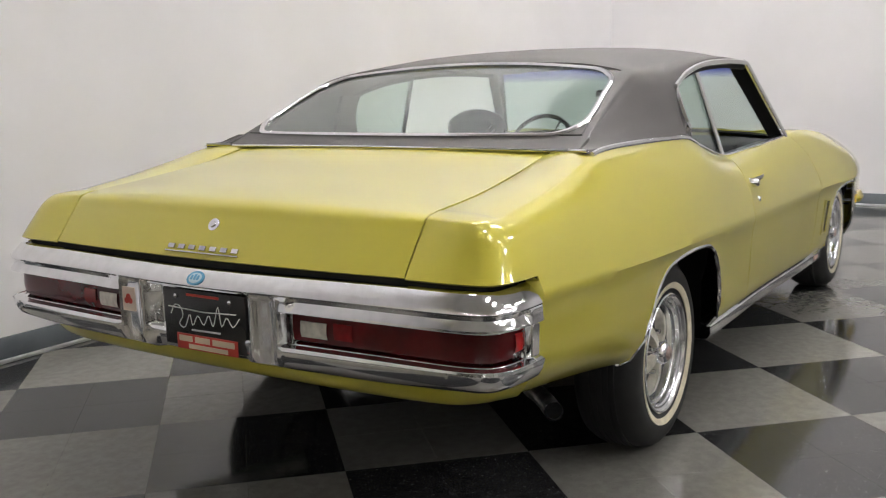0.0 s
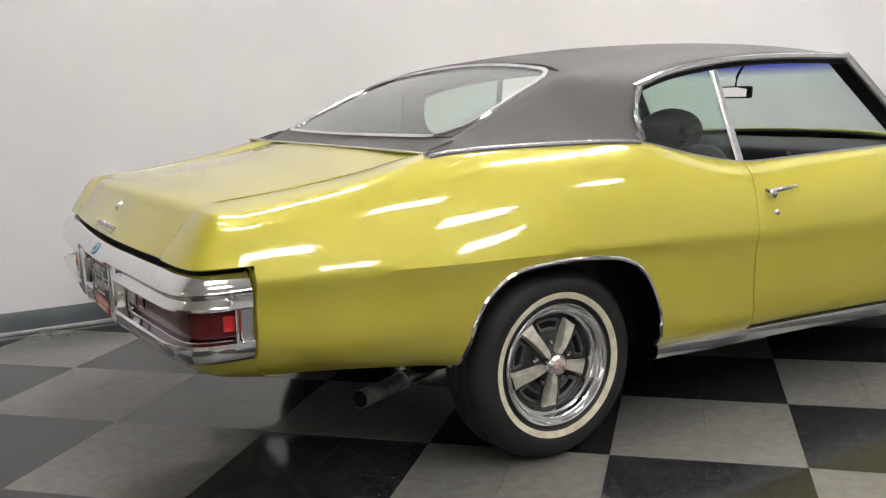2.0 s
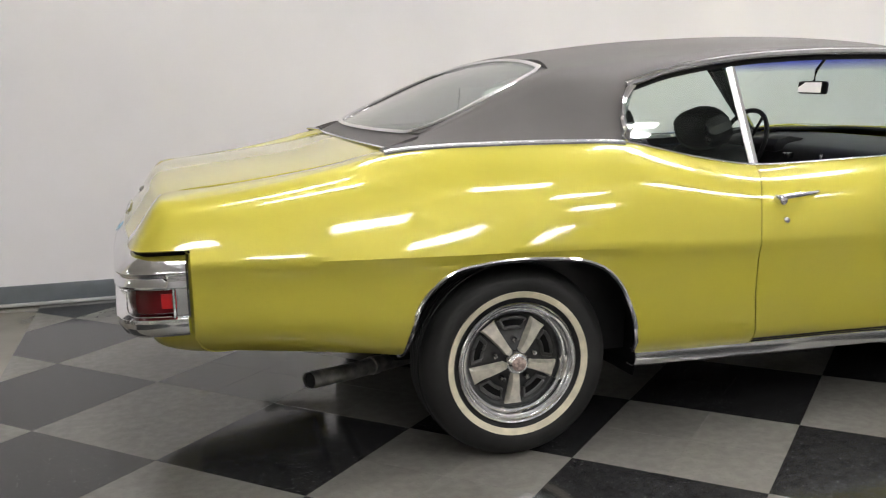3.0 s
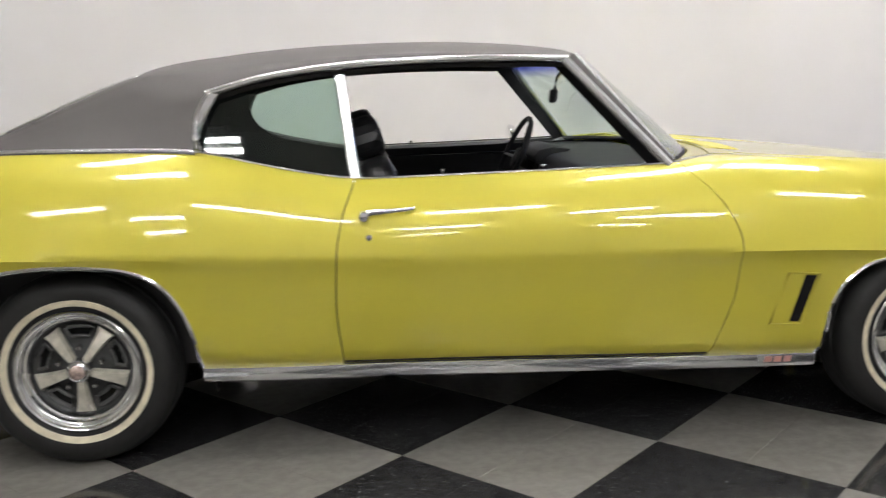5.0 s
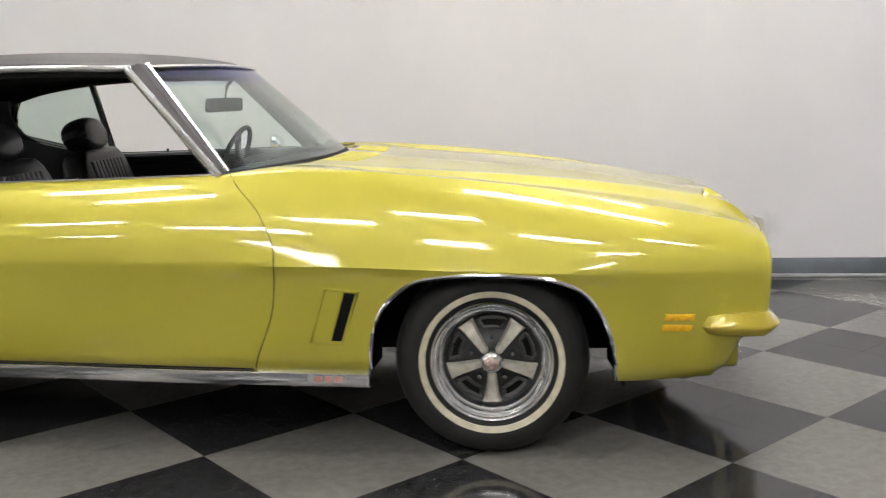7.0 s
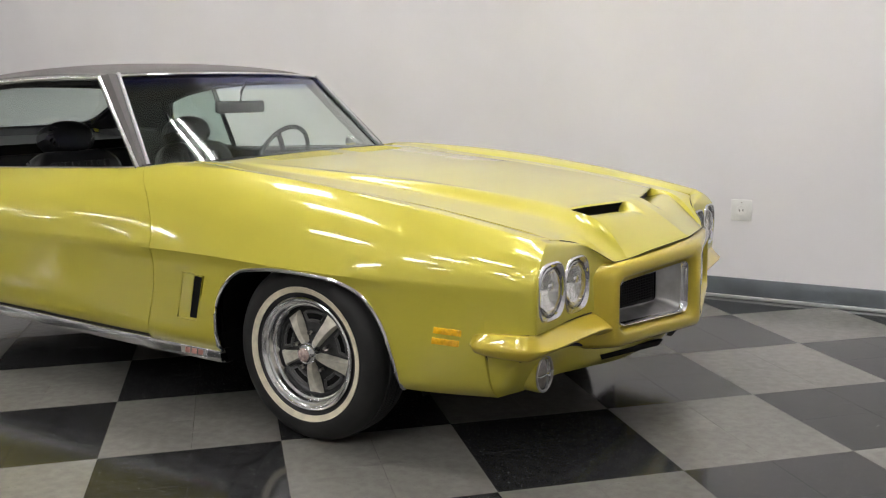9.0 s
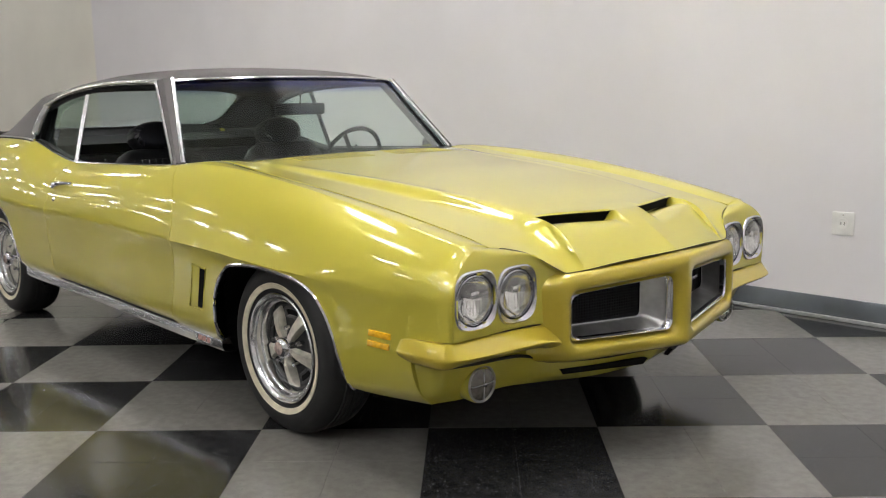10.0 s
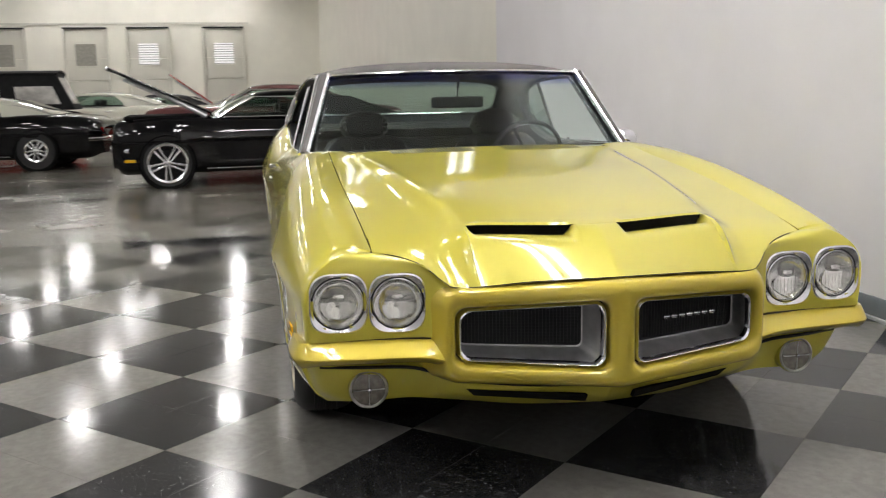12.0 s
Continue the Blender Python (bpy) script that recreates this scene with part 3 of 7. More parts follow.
def side_panel(cols, seam=None, seam_x=0.0, reach=0.25, end=1, n_low=14, n_up=27, arch=None):
    """cols: (x, in_arch) list. seam: a curve x(z) that the end of the panel follows."""
    grid = []
    for x, in_arch in cols:
        col = side_column(x, n_low, n_up, arch(x) if in_arch else None)
        if seam:
            r = min(max(((x - seam_x) * end + reach) / reach, 0), 1)
            r = r * r * (3 - 2 * r)
            if r > 0:
                moved = []
                for k, (px, w, z) in enumerate(col):
                    nx = x + (seam(z) - seam_x) * r
                    c2 = side_column(nx, n_low, n_up)
                    moved.append(c2[k])
                col = moved
        grid.append(col)
    return grid


CAR = thing("coupe", (0, CAR_Y, 0), 0, "lime-gold two-door hardtop coupe with a dark grey vinyl roof", "car")
INSIDE = (1.3, 0, 0.55)


def both(name, grid, mat, thick=0.004, label="", angle=38, out=INSIDE):
    """The same sheet on the car's right and left."""
    made = []
    for side in (-1, 1):
        made.append(part(name, grid_bm(grid, side, out, thick), mat, CAR, label, angle=angle))
    return made




# quarter panel with its rear corner above the bumper, door, front fender
q_cols = [(x, False) for x in lin(-0.985, REAR_ARCH[0] - 0.002, 12)] + arch_columns(arch_rear, *REAR_ARCH, 34) + [(x, False) for x in lin(REAR_ARCH[1] + 0.002, 0.858, 10)]
q_grid = side_panel(q_cols, door_rear_x, 0.858, 0.3, 1, arch=arch_rear)
TAIL_X = -0.985
tail_col = q_grid[0]
deck_line = tail_col[33:]
CAP_LOW = [(TAIL_X, crease_w(TAIL_X)), (-1.055, 0.9105), (-1.115, 0.899), (-1.155, 0.872), (-1.176, 0.815), (-1.187, 0.73), (-1.193, 0.6430)]
CAP_TOP = [(TAIL_X, top_w(TAIL_X)), (-1.018, 0.800), (-1.042, 0.793), (-1.056, 0.772), (-1.061, 0.735), (-1.061, 0.69), (-1.058, 0.6430)]
cap_grid = []
for k, ((bx, bw), (tx, tw), q0) in enumerate(zip(spline(CAP_LOW, 24), spline(CAP_TOP, 24), lin(0, 1, 24))):
    zc, zt, zs = crease_z(TAIL_X), top_z(TAIL_X) + 0.003 * q0, flow_z(TAIL_X) * (1 - q0) + (top_z(TAIL_X) + 0.003) * q0
    dw = (flow_w(TAIL_X) - top_w(TAIL_X)) * (1 - q0)
    col = []
    for i in range(4, 20):
        q = 1 - (1 - i / 19) ** 1.25
        f = flank(q, TAIL_X) * (1 - q0) + q * q0
        col.append((bx - (bx - tx) * f, bw - (bw - tw - dw) * f - dw * q ** 7, zc + (zs - zc) * q + (zt - zs) * q ** 7))
    end = deck_line[k]
    for t in lin(0, 1, 8)[1:]:
        col.append((tx + (end[0] - tx) * t, tw + (end[1] - tw) * t, zt + (end[2] - zt) * t + 0.004 * math.sin(math.pi * t) * q0))
    cap_grid.append([tuple(float(v) for v in p) for p in col])
for side in (-1, 1):
    bm = bmesh.new()
    add_grid(bm, q_grid, side)
    add_grid(bm, cap_grid, side)
    bmesh.ops.remove_doubles(bm, verts=bm.verts, dist=0.0006)
    orient(bm, INSIDE)
    thicken(bm, 0.004)
    QP = part("quarter_panel", bm, M_PAINT, CAR)
    # painted return round the bumper's end and along the edge above it
    edge = [p for p in tail_col[:18]] + [c[0] for c in cap_grid[1:]]
    lip = []
    for k, (x, w, z) in enumerate(edge):
        r = smooth(12, 22, k)
        turn = smooth(18, 36, k)
        lip.append([(x, w - 0.001, z), (x - 0.007 * (1 - r) + 0.008 * turn, w - 0.010 * (1 - turn * 0.8), z - 0.005 * r), (x - 0.009 * (1 - r) + 0.03 * turn, w - 0.034 * (1 - turn * 0.9), z - 0.006 * r)])
    part("panel_return", grid_bm(lip, side, None, 0), M_PAINT, QP)
d_grid = []
for i in range(25):
    u = i / 24
    col = side_column(0.86 + u * 1.2, 14, 27)
    new_col = []
    for k, (px, w, z) in enumerate(col):
        xa, xb = door_rear_x(z) + 0.004, door_front_x(z) - 0.004
        x = xa + (xb - xa) * u
        x = min(x, 1.999)if k > 35 else x
        new_col.append(side_column(x, 14, 27)[k])
    d_grid.append(new_col)
DOORS = both("door", d_grid, M_PAINT, 0.005)
f_cols = [(x, False) for x in lin(2.10, FRONT_ARCH[0] - 0.002, 10)] + arch_columns(arch_front, *FRONT_ARCH, 34) + [(x, False) for x in lin(FRONT_ARCH[1] + 0.002, 3.66, 10)]
f_cols = [c for c in f_cols if c[0] < 3.55] + [(3.5555, False), (3.5565, True), (3.59, True), (3.625, True), (3.6635, True)]
f_grid = side_panel(f_cols, door_front_x, 2.10, 0.25, -1, arch=lambda x: 0.412 if x > 3.5 else arch_front(x))

# trunk lid: deck and rear face in one pressing
tr_net = []
for q in (-1, -0.66, -0.33, 0, 0.33, 0.66, 1):
    a = abs(q)
    w = 0.6385 * q
    crown = 0.016 * (1 - a * a)
    bow = -0.030 * (1 - a * a)
    tr_net.append([(-0.345 - 0.05 * (1 - a * a), w * 0.965, 0.995 + crown * 0.6), (-0.55, w * 0.975, 0.955 + crown), (-0.80, w, 0.921 + crown * 1.2), (-0.99 + bow * 0.6, w, 0.902 + crown), (-1.052 + bow, w, 0.890 + crown * 0.6), (-1.083 + bow, w, 0.857 + crown * 0.3), (-1.126 + bow, w, 0.802), (-1.156 + bow, w, 0.762)])
TRUNK = part("trunk_lid", grid_bm(patch(tr_net, 36, 44), 1, (-0.7, 0, 0.6), 0.005), M_PAINT, CAR)

# tail panel hidden behind the bumper, and the lower valance
val_net = []
for q in (-1, -0.93, -0.8, -0.5, 0, 0.5, 0.8, 0.93, 1):
    a = abs(q)
    w = math.copysign(float(np.interp(a, [0, 0.5, 0.8, 0.93, 1], [0, 0.42, 0.70, 0.80, 0.868])), q)
    x0 = float(np.interp(a, [0, 0.5, 0.8, 0.93, 1], [-1.155, -1.148, -1.125, -1.085, -0.987]))
    val_net.append([(x0 + 0.005, w * 1.02, 0.56), (x0, w * 1.01, 0.51), (x0 + 0.012, w * 0.985, 0.475), (x0 + 0.03, w * 0.955, 0.448), (x0 + 0.07, w * 0.93, 0.432), (x0 + 0.16, w * 0.91, 0.428)])
part("rear_valance", grid_bm(patch(val_net, 36, 12), 1, (-0.4, 0, 0.7), 0.004), M_PAINT, CAR)

# hood with its raised centre and two scoops
hood_keys = [(2.26, 0.95), (2.44, 0.934), (2.67, 0.914), (2.9, 0.896), (3.13, 0.872), (3.35, 0.846), (3.50, 0.822)]
hood_c = curve(*hood_keys, (3.60, 0.803))


def hood_edge(x):
    """Half-width of the hood at x: the gap line, then the inward sweep over the lamps."""
    return float(np.interp(x, [2.2, 3.655, 3.675, 3.70, 3.73, 3.782], [1, 1, 0.985, 0.89, 0.79, 0.675])) * gap_w(min(max(x, 2.14), 3.66)) if x > 3.655 else gap_w(max(x, 2.14)) - 0.004


def hood_z(x, w):
    e = hood_edge(x)
    zg = gap_z(min(max(x, 2.14), 3.70))
    bulge_w = float(np.interp(x, [2.2, 2.6, 3.6], [0.60, 0.545, 0.425]))
    zc = hood_c(min(x, 3.60))
    d = (abs(w) - bulge_w) / float(np.interp(x, [3.0, 3.55], [0.022, 0.042]))
    k = 1 / (1 + math.exp(2.4 * d))
    raised = zc - 0.010 * (abs(w) / 0.5) ** 2 + 0.0045 * math.exp(-((abs(w) - bulge_w + 0.030) / 0.026) ** 2) * smooth(2.25, 2.7, x) * (1 - smooth(3.15, 3.5, x))
    side = zg + (zc - 0.036 - zg) * max(0, 1 - abs(w) / max(e, 0.1)) * 1.0 + 0.0015
    return raised * k + side * (1 - k)


HOOD_FRONT = curve((0.0, 3.882), (0.24, 3.845), (0.47, 3.788), (0.50, 3.772), (0.53, 3.744), (0.57, 3.712), (0.62, 3.690), (0.68, 3.672), (0.70, 3.665))
HOOD_FRONT_Z = curve((0.0, 0.666), (0.24, 0.659), (0.47, 0.643), (0.50, 0.660), (0.53, 0.685), (0.57, 0.710), (0.62, 0.726), (0.68, 0.736), (0.70, 0.738))
SCOOP_BACK = curve((0.0, 3.675), (0.06, 3.67), (0.40, 3.598))
NOSE_DROP = curve((0, 0), (0.2, 0.06), (0.38, 0.14), (0.6, 0.39), (0.8, 0.69), (1, 1))
h_grid = []
ws = sorted(set([round(v, 4) for v in lin(0, 0.69, 104)] + [0.0655, 0.0665, 0.3945, 0.3955]))
for wv in [-v for v in reversed(ws) if v > 0] + ws:
    a = abs(wv)
    row = []
    xf, zf = HOOD_FRONT(a), HOOD_FRONT_Z(a)
    x0 = 2.245 - 0.105 * (a / 0.69) ** 2.2
    xm = min(3.55, xf - 0.05)
    for i in range(34):
        x = x0 + (xm - x0) * i / 33
        row.append((x, wv * (gap_w(max(x, 2.14)) - 0.004) / 0.689, hood_z(x, wv)))
    za = row[-1][2]

    def ahead(x):
        t, k = (x - xm) / (xf - xm), smooth(0.40, 0.62, a)
        return za + (zf - za) * (NOSE_DROP(t) * (1 - k) + (0.75 * t + 0.25 * t * t) * k)

    if a < 0.40:
        xs = SCOOP_BACK(min(a, 0.40))
        open_here = smooth(0.066, 0.096, a) * (1 - smooth(0.374, 0.395, a))
        drop = 0.034 * open_here
        lip = ahead(xs)
        for t in (0.35, 0.7):
            row.append((xm + (xs - xm) * t, wv, ahead(xm + (xs - xm) * t)))
        deep = 0.085 if open_here > 0 else 0.0
        row += [(xs - 0.006, wv, ahead(xs - 0.006) + 0.003 * open_here), (xs, wv, lip - 0.002 * open_here), (xs - deep * 0.9, wv, lip - drop * 0.6 - 0.0003), (xs - deep, wv, lip - drop - 0.0006)]
        for i in range(15):
            t = (i / 14) ** 1.5
            x = xs + 0.003 + (xf - xs - 0.003) * t
            fade = max(0.0, 1 - (x - xs) / 0.085) ** 1.3
            row.append((x, wv, ahead(x) - drop * fade))
    else:
        for i in range(1, 22):
            x = xm + (xf - xm) * i / 21
            row.append((x, wv, ahead(x)))
    h_grid.append(row)
# ease the fall from the raised centre to the hood's front corners
outer = [k for k, row in enumerate(h_grid) if abs(row[-1][1]) > 0.396]
for turn in range(8):
    before = [list(r) for r in h_grid]
    for k in outer:
        if k - 1 in outer and k + 1 in outer:
            for i in range(26, 54):
                ease = 0.5 * smooth(26, 34, i)
                mean = (before[k - 1][i][2] + before[k + 1][i][2]) / 2
                x, y, z = before[k][i]
                h_grid[k][i] = (x, y, z + (mean - z) * ease)
HOOD = part("hood", grid_bm(h_grid, 1, (2.9, 0, 0.3), 0.005), M_PAINT, CAR, angle=30)

# lamp housings ahead of the fenders
lamp_net = [
    [(3.664, 0.902, 0.494), (3.664, 0.908, 0.611), (3.664, 0.885, 0.665), (3.664, 0.850, 0.712), (3.664, 0.80, 0.748), (3.664, 0.75, 0.748), (3.664, 0.697, 0.738)],
    [(3.705, 0.899, 0.494), (3.708, 0.902, 0.611), (3.703, 0.880, 0.668), (3.695, 0.845, 0.712), (3.682, 0.79, 0.745), (3.672, 0.745, 0.745), (3.666, 0.697, 0.738)],
    [(3.734, 0.890, 0.494), (3.740, 0.893, 0.611), (3.736, 0.873, 0.672), (3.722, 0.838, 0.712), (3.697, 0.785, 0.741), (3.680, 0.74, 0.742), (3.668, 0.697, 0.738)],
    [(3.746, 0.868, 0.494), (3.751, 0.872, 0.611), (3.747, 0.855, 0.676), (3.733, 0.82, 0.711), (3.707, 0.775, 0.737), (3.684, 0.735, 0.740), (3.669, 0.696, 0.737)],
    [(3.752, 0.70, 0.494), (3.755, 0.705, 0.611), (3.752, 0.705, 0.680), (3.742, 0.70, 0.708), (3.722, 0.69, 0.724), (3.698, 0.672, 0.731), (3.680, 0.660, 0.732)],
    [(3.762, 0.57, 0.494), (3.762, 0.565, 0.611), (3.760, 0.565, 0.668), (3.754, 0.563, 0.690), (3.742, 0.563, 0.703), (3.728, 0.566, 0.707), (3.718, 0.568, 0.7075)],
    [(3.768, 0.525, 0.494), (3.768, 0.52, 0.600), (3.767, 0.515, 0.640), (3.766, 0.510, 0.656), (3.765, 0.508, 0.660), (3.766, 0.505, 0.660), (3.770, 0.500, 0.658)],
    [(3.772, 0.49, 0.494), (3.775, 0.485, 0.580), (3.778, 0.48, 0.615), (3.780, 0.475, 0.630), (3.782, 0.472, 0.636), (3.784, 0.470, 0.639), (3.788, 0.468, 0.640)],
]
BACK = [0.66, 0.66, 0.66, 0.68, 0.78, 0.92, 1.0]
lamp_net = [[(3.664 + (x - 3.664) * (1 - (1 - BACK[j]) * (1, 1, 1, 1, 1, 1, 0.6, 0.2)[i]), w, z - 0.006 * (j == 0)) for j, (x, w, z) in enumerate(row)] for i, row in enumerate(lamp_net)]
edge = [np.array(p) for p in f_grid[-1][5:]]
nv = len(edge) - 1
steps = [float(np.interp(j, [0, 9, 29, nv], [0, 1, 4, 6])) for j in range(nv + 1)]
rows = [spline_at(r, steps) for r in lamp_net]
cols = [spline([r[j] for r in rows], 56) for j in range(nv + 1)]
lamp_grid = []
for i in range(57):
    k = max(0.0, 1 - i / 12) ** 2
    lamp_grid.append([tuple(cols[j][i] + (edge[j] - cols[j][0]) * k) for j in range(nv + 1)])
for side in (-1, 1):
    bm = bmesh.new()
    add_grid(bm, f_grid, side)
    add_grid(bm, lamp_grid, side)
    bmesh.ops.remove_doubles(bm, verts=bm.verts, dist=0.0005)
    orient(bm, INSIDE)
    holes = [f for f in bm.faces if min((abs(abs(f.calc_center_median().y) - w) ** 3.6 + abs(f.calc_center_median().z - z) ** 3.6) ** (1 / 3.6) for w, z in ((0.799, 0.600), (0.627, 0.593))) < 0.0775 and f.calc_center_median().x > 3.685]
    bmesh.ops.delete(bm, geom=holes, context="FACES")
    thicken(bm, 0.004)
    part("front_fender", bm, M_PAINT, CAR)

# black strips for the shade in the seams round the hood's front
seal = [(HOOD_FRONT(a) + 0.0015, w, HOOD_FRONT_Z(a) - 0.0008) for w in lin(-0.655, 0.655, 90) for a in (abs(w),)]
part("hood_gap_shade", tube_bm(seal, 0.0014, 6), M_SEAM, CAR, "dark strip for the shade in the hood's front seam")

# black sheets that give the scoop mouths their inner shade
for side in (-1, 1):
    ins = []
    for a in lin(0.072, 0.388, 16):
        xs = SCOOP_BACK(a)
        xm, xf, zf = 3.55, HOOD_FRONT(a), HOOD_FRONT_Z(a)
        za = hood_z(xm, a)
        z = za + (zf - za) * NOSE_DROP((xs - xm) / (xf - xm))
        ins.append([(xs - 0.010, a, z - 0.003), (xs - 0.016, a, z - 0.022), (xs - 0.012, a, z - 0.044)])
    part("scoop_shade", grid_bm(ins, side, (3.0, 0, 0.7), 0.002), M_DARK, HOOD, "black sheet for the shade in the scoop mouth")

# painted cowl between the hood and the glass
cowl = []
for q in lin(-1, 1, 40):
    a = abs(q)
    b = 1 - a ** 2.4
    y = 0.70 * q
    xg, zg = 1.955 + 0.262 * b, 0.922 + 0.017 * b
    xh = 2.250 - 0.105 * (a * 0.70 / 0.69) ** 2.2
    zh = hood_z(max(xh, 2.2), min(abs(y), 0.685)) - 0.006
    cowl.append([(xg + (xh - xg) * t, y * (1 + 0.07 * (1 - t)), zg + (zh - zg) * t) for t in (0, 0.25, 0.5, 0.75, 1.0)])
part("cowl_panel", grid_bm(cowl, 1, (2.1, 0, 0.3), 0.003), M_PAINT, CAR, "painted cowl below the windshield")


# ---- vinyl roof: top, then the sail panels ----
roof_cols = [
    [(1.80, 0, 1.297), (1.775, 0.25, 1.297), (1.715, 0.48, 1.292), (1.655, 0.63, 1.285), (1.63, 0.685, 1.279)],
    [(1.68, 0, 1.327), (1.665, 0.26, 1.324), (1.625, 0.49, 1.312), (1.58, 0.635, 1.294), (1.56, 0.69, 1.280)],
    [(1.45, 0, 1.351), (1.44, 0.28, 1.345), (1.42, 0.50, 1.328), (1.40, 0.64, 1.303), (1.39, 0.695, 1.283)],
    [(1.15, 0, 1.359), (1.15, 0.28, 1.353), (1.15, 0.50, 1.335), (1.15, 0.64, 1.308), (1.15, 0.70, 1.281)],
    [(0.85, 0, 1.352), (0.85, 0.28, 1.346), (0.85, 0.50, 1.328), (0.86, 0.64, 1.299), (0.87, 0.706, 1.266)],
    [(0.60, 0, 1.334), (0.60, 0.28, 1.329), (0.60, 0.48, 1.314), (0.61, 0.63, 1.284), (0.62, 0.722, 1.232)],
    [(0.42, 0, 1.312), (0.42, 0.27, 1.308), (0.42, 0.46, 1.297), (0.43, 0.61, 1.270), (0.435, 0.741, 1.183)],
]
for c in roof_cols[:-1]:
    a, b = c[3], c[4]
    c.insert(4, ((a[0] + b[0]) / 2, (a[1] + b[1]) / 2 + 0.010, (a[2] + b[2]) / 2 + 0.005))
roof_cols[-1].insert(4, (0.433, 0.69, 1.235))
# across from the ridge line to the quarter window's edge and the belt, then the same lines down the sail
back_cols = [
    [(0.33, 0, 1.300), (0.33, 0.27, 1.297), (0.335, 0.47, 1.286), (0.34, 0.622, 1.258), (0.34, 0.685, 1.226), (0.34, 0.733, 1.168), (0.32, 0.768, 1.085), (0.30, 0.806, 1.008)],
    [(0.262, 0, 1.284), (0.258, 0.27, 1.280), (0.240, 0.47, 1.270), (0.205, 0.632, 1.242), (0.205, 0.684, 1.212), (0.205, 0.722, 1.150), (0.20, 0.759, 1.078), (0.19, 0.802, 1.009)],
    [(0.08, 0, 1.24), (0.08, 0.27, 1.235), (0.07, 0.48, 1.22), (0.06, 0.650, 1.187), (0.06, 0.690, 1.160), (0.06, 0.722, 1.115), (0.05, 0.755, 1.062), (0.03, 0.795, 1.010)],
    [(-0.10, 0, 1.17), (-0.10, 0.28, 1.165), (-0.10, 0.50, 1.15), (-0.10, 0.670, 1.115), (-0.10, 0.700, 1.098), (-0.10, 0.726, 1.070), (-0.12, 0.754, 1.038), (-0.15, 0.787, 1.010)],
    [(-0.27, 0, 1.10), (-0.27, 0.3, 1.095), (-0.26, 0.52, 1.08), (-0.25, 0.688, 1.047), (-0.255, 0.710, 1.040), (-0.262, 0.728, 1.030), (-0.275, 0.747, 1.020), (-0.30, 0.776, 1.010)],
    [(-0.38, 0, 1.05), (-0.38, 0.3, 1.045), (-0.37, 0.54, 1.03), (-0.36, 0.706, 1.004), (-0.37, 0.719, 1.006), (-0.378, 0.733, 1.007), (-0.386, 0.748, 1.008), (-0.398, 0.768, 1.009)],
]
roof_net = [list(c) for c in roof_cols]
roof_net[-1] += [(0.408, 0.775, 1.09), (0.392, 0.808, 1.006)]
for c in roof_net[:-1]:
    x, w, z = c[-1]
    c += [(x, w + 0.03, z - 0.09), (x, w + 0.06, z - 0.18)]
roof_net += back_cols
KR = 5


def roof_sheet(drop=0.0, shrink=1.0):
    """The roof's top and sail panels as one sheet; without the side windows and the rear glass."""
    g = patch(roof_net, KR * (len(roof_net) - 1), KR * 7)
    bm = bmesh.new()
    for side in (-1, 1):
        vs = [[bm.verts.new((p[0], p[1] * side * shrink, p[2] - drop)) for p in r] for r in g]
        for i in range(len(g) - 1):
            for j in range(KR * 7):
                if (i < KR * 6 and j >= KR * 5) or (i >= KR * 8 and j < KR * 3):
                    continue
                bm.faces.new((vs[i][j], vs[i + 1][j], vs[i + 1][j + 1], vs[i][j + 1]))
    bmesh.ops.delete(bm, geom=[v for v in bm.verts if not v.link_faces], context="VERTS")
    bmesh.ops.remove_doubles(bm, verts=bm.verts, dist=0.0008)
    orient(bm, (0.6, 0, 0.6))
    return bm


bm = roof_sheet()
thicken(bm, 0.012)
part("vinyl_roof", bm, M_VINYL, CAR, "dark grey grained vinyl roof", angle=50)

# vinyl strip between rear glass and trunk lid
tul = []
for q in (-1, -0.7, -0.35, 0, 0.35, 0.7, 1):
    a = abs(q)
    b = 1 - a * a
    tul.append([(-0.258 - 0.075 * b, 0.692 * q, 1.042 - 0.004 * b), (-0.31 - 0.06 * b, 0.698 * q, 1.018 + 0.004 * b), (-0.352 - 0.05 * b, 0.708 * q, 0.999 + 0.008 * b)])
part("tulip_panel", grid_bm(patch(tul, 30, 6), 1, (0, 0, 0.5), 0.004), M_VINYL, CAR, "dark grey vinyl strip below the rear glass")

# ---- glass ----
rg = []
for q in (-1, -0.7, -0.35, 0, 0.35, 0.7, 1):
    b = 1 - q * q
    rg.append([(0.203 + 0.057 * b, 0.630 * q, 1.236 + 0.042 * b), (0.06 + 0.02 * b, 0.647 * q, 1.182 + 0.034 * b), (-0.10 - 0.03 * b, 0.668 * q, 1.111 + 0.017 * b), (-0.253 - 0.072 * b, 0.687 * q, 1.043 - 0.002 * b)])
REAR_GLASS = part("rear_window", grid_bm(patch(rg, 24, 12), 1, (0.6, 0, 0.7), 0.004), M_GLASS, CAR, "green-tinted rear window")
ws_net = []
for q in (-1, -0.8, -0.4, 0, 0.4, 0.8, 1):
    b = 1 - abs(q) ** 2.4
    ws_net.append([(1.655 + 0.145 * b, 0.625 * q, 1.283 + 0.012 * b), (1.745 + 0.18 * b, 0.672 * q, 1.166 + 0.022 * b), (1.845 + 0.21 * b, 0.72 * q, 1.045 + 0.03 * b), (1.945 + 0.26 * b, 0.765 * q, 0.923 + 0.02 * b)])
WINDSHIELD = part("windshield", grid_bm(patch(ws_net, 30, 14), 1, (1.0, 0, 0.8), 0.004), M_WINDSHIELD, CAR, "curved windshield with a blue shade band")


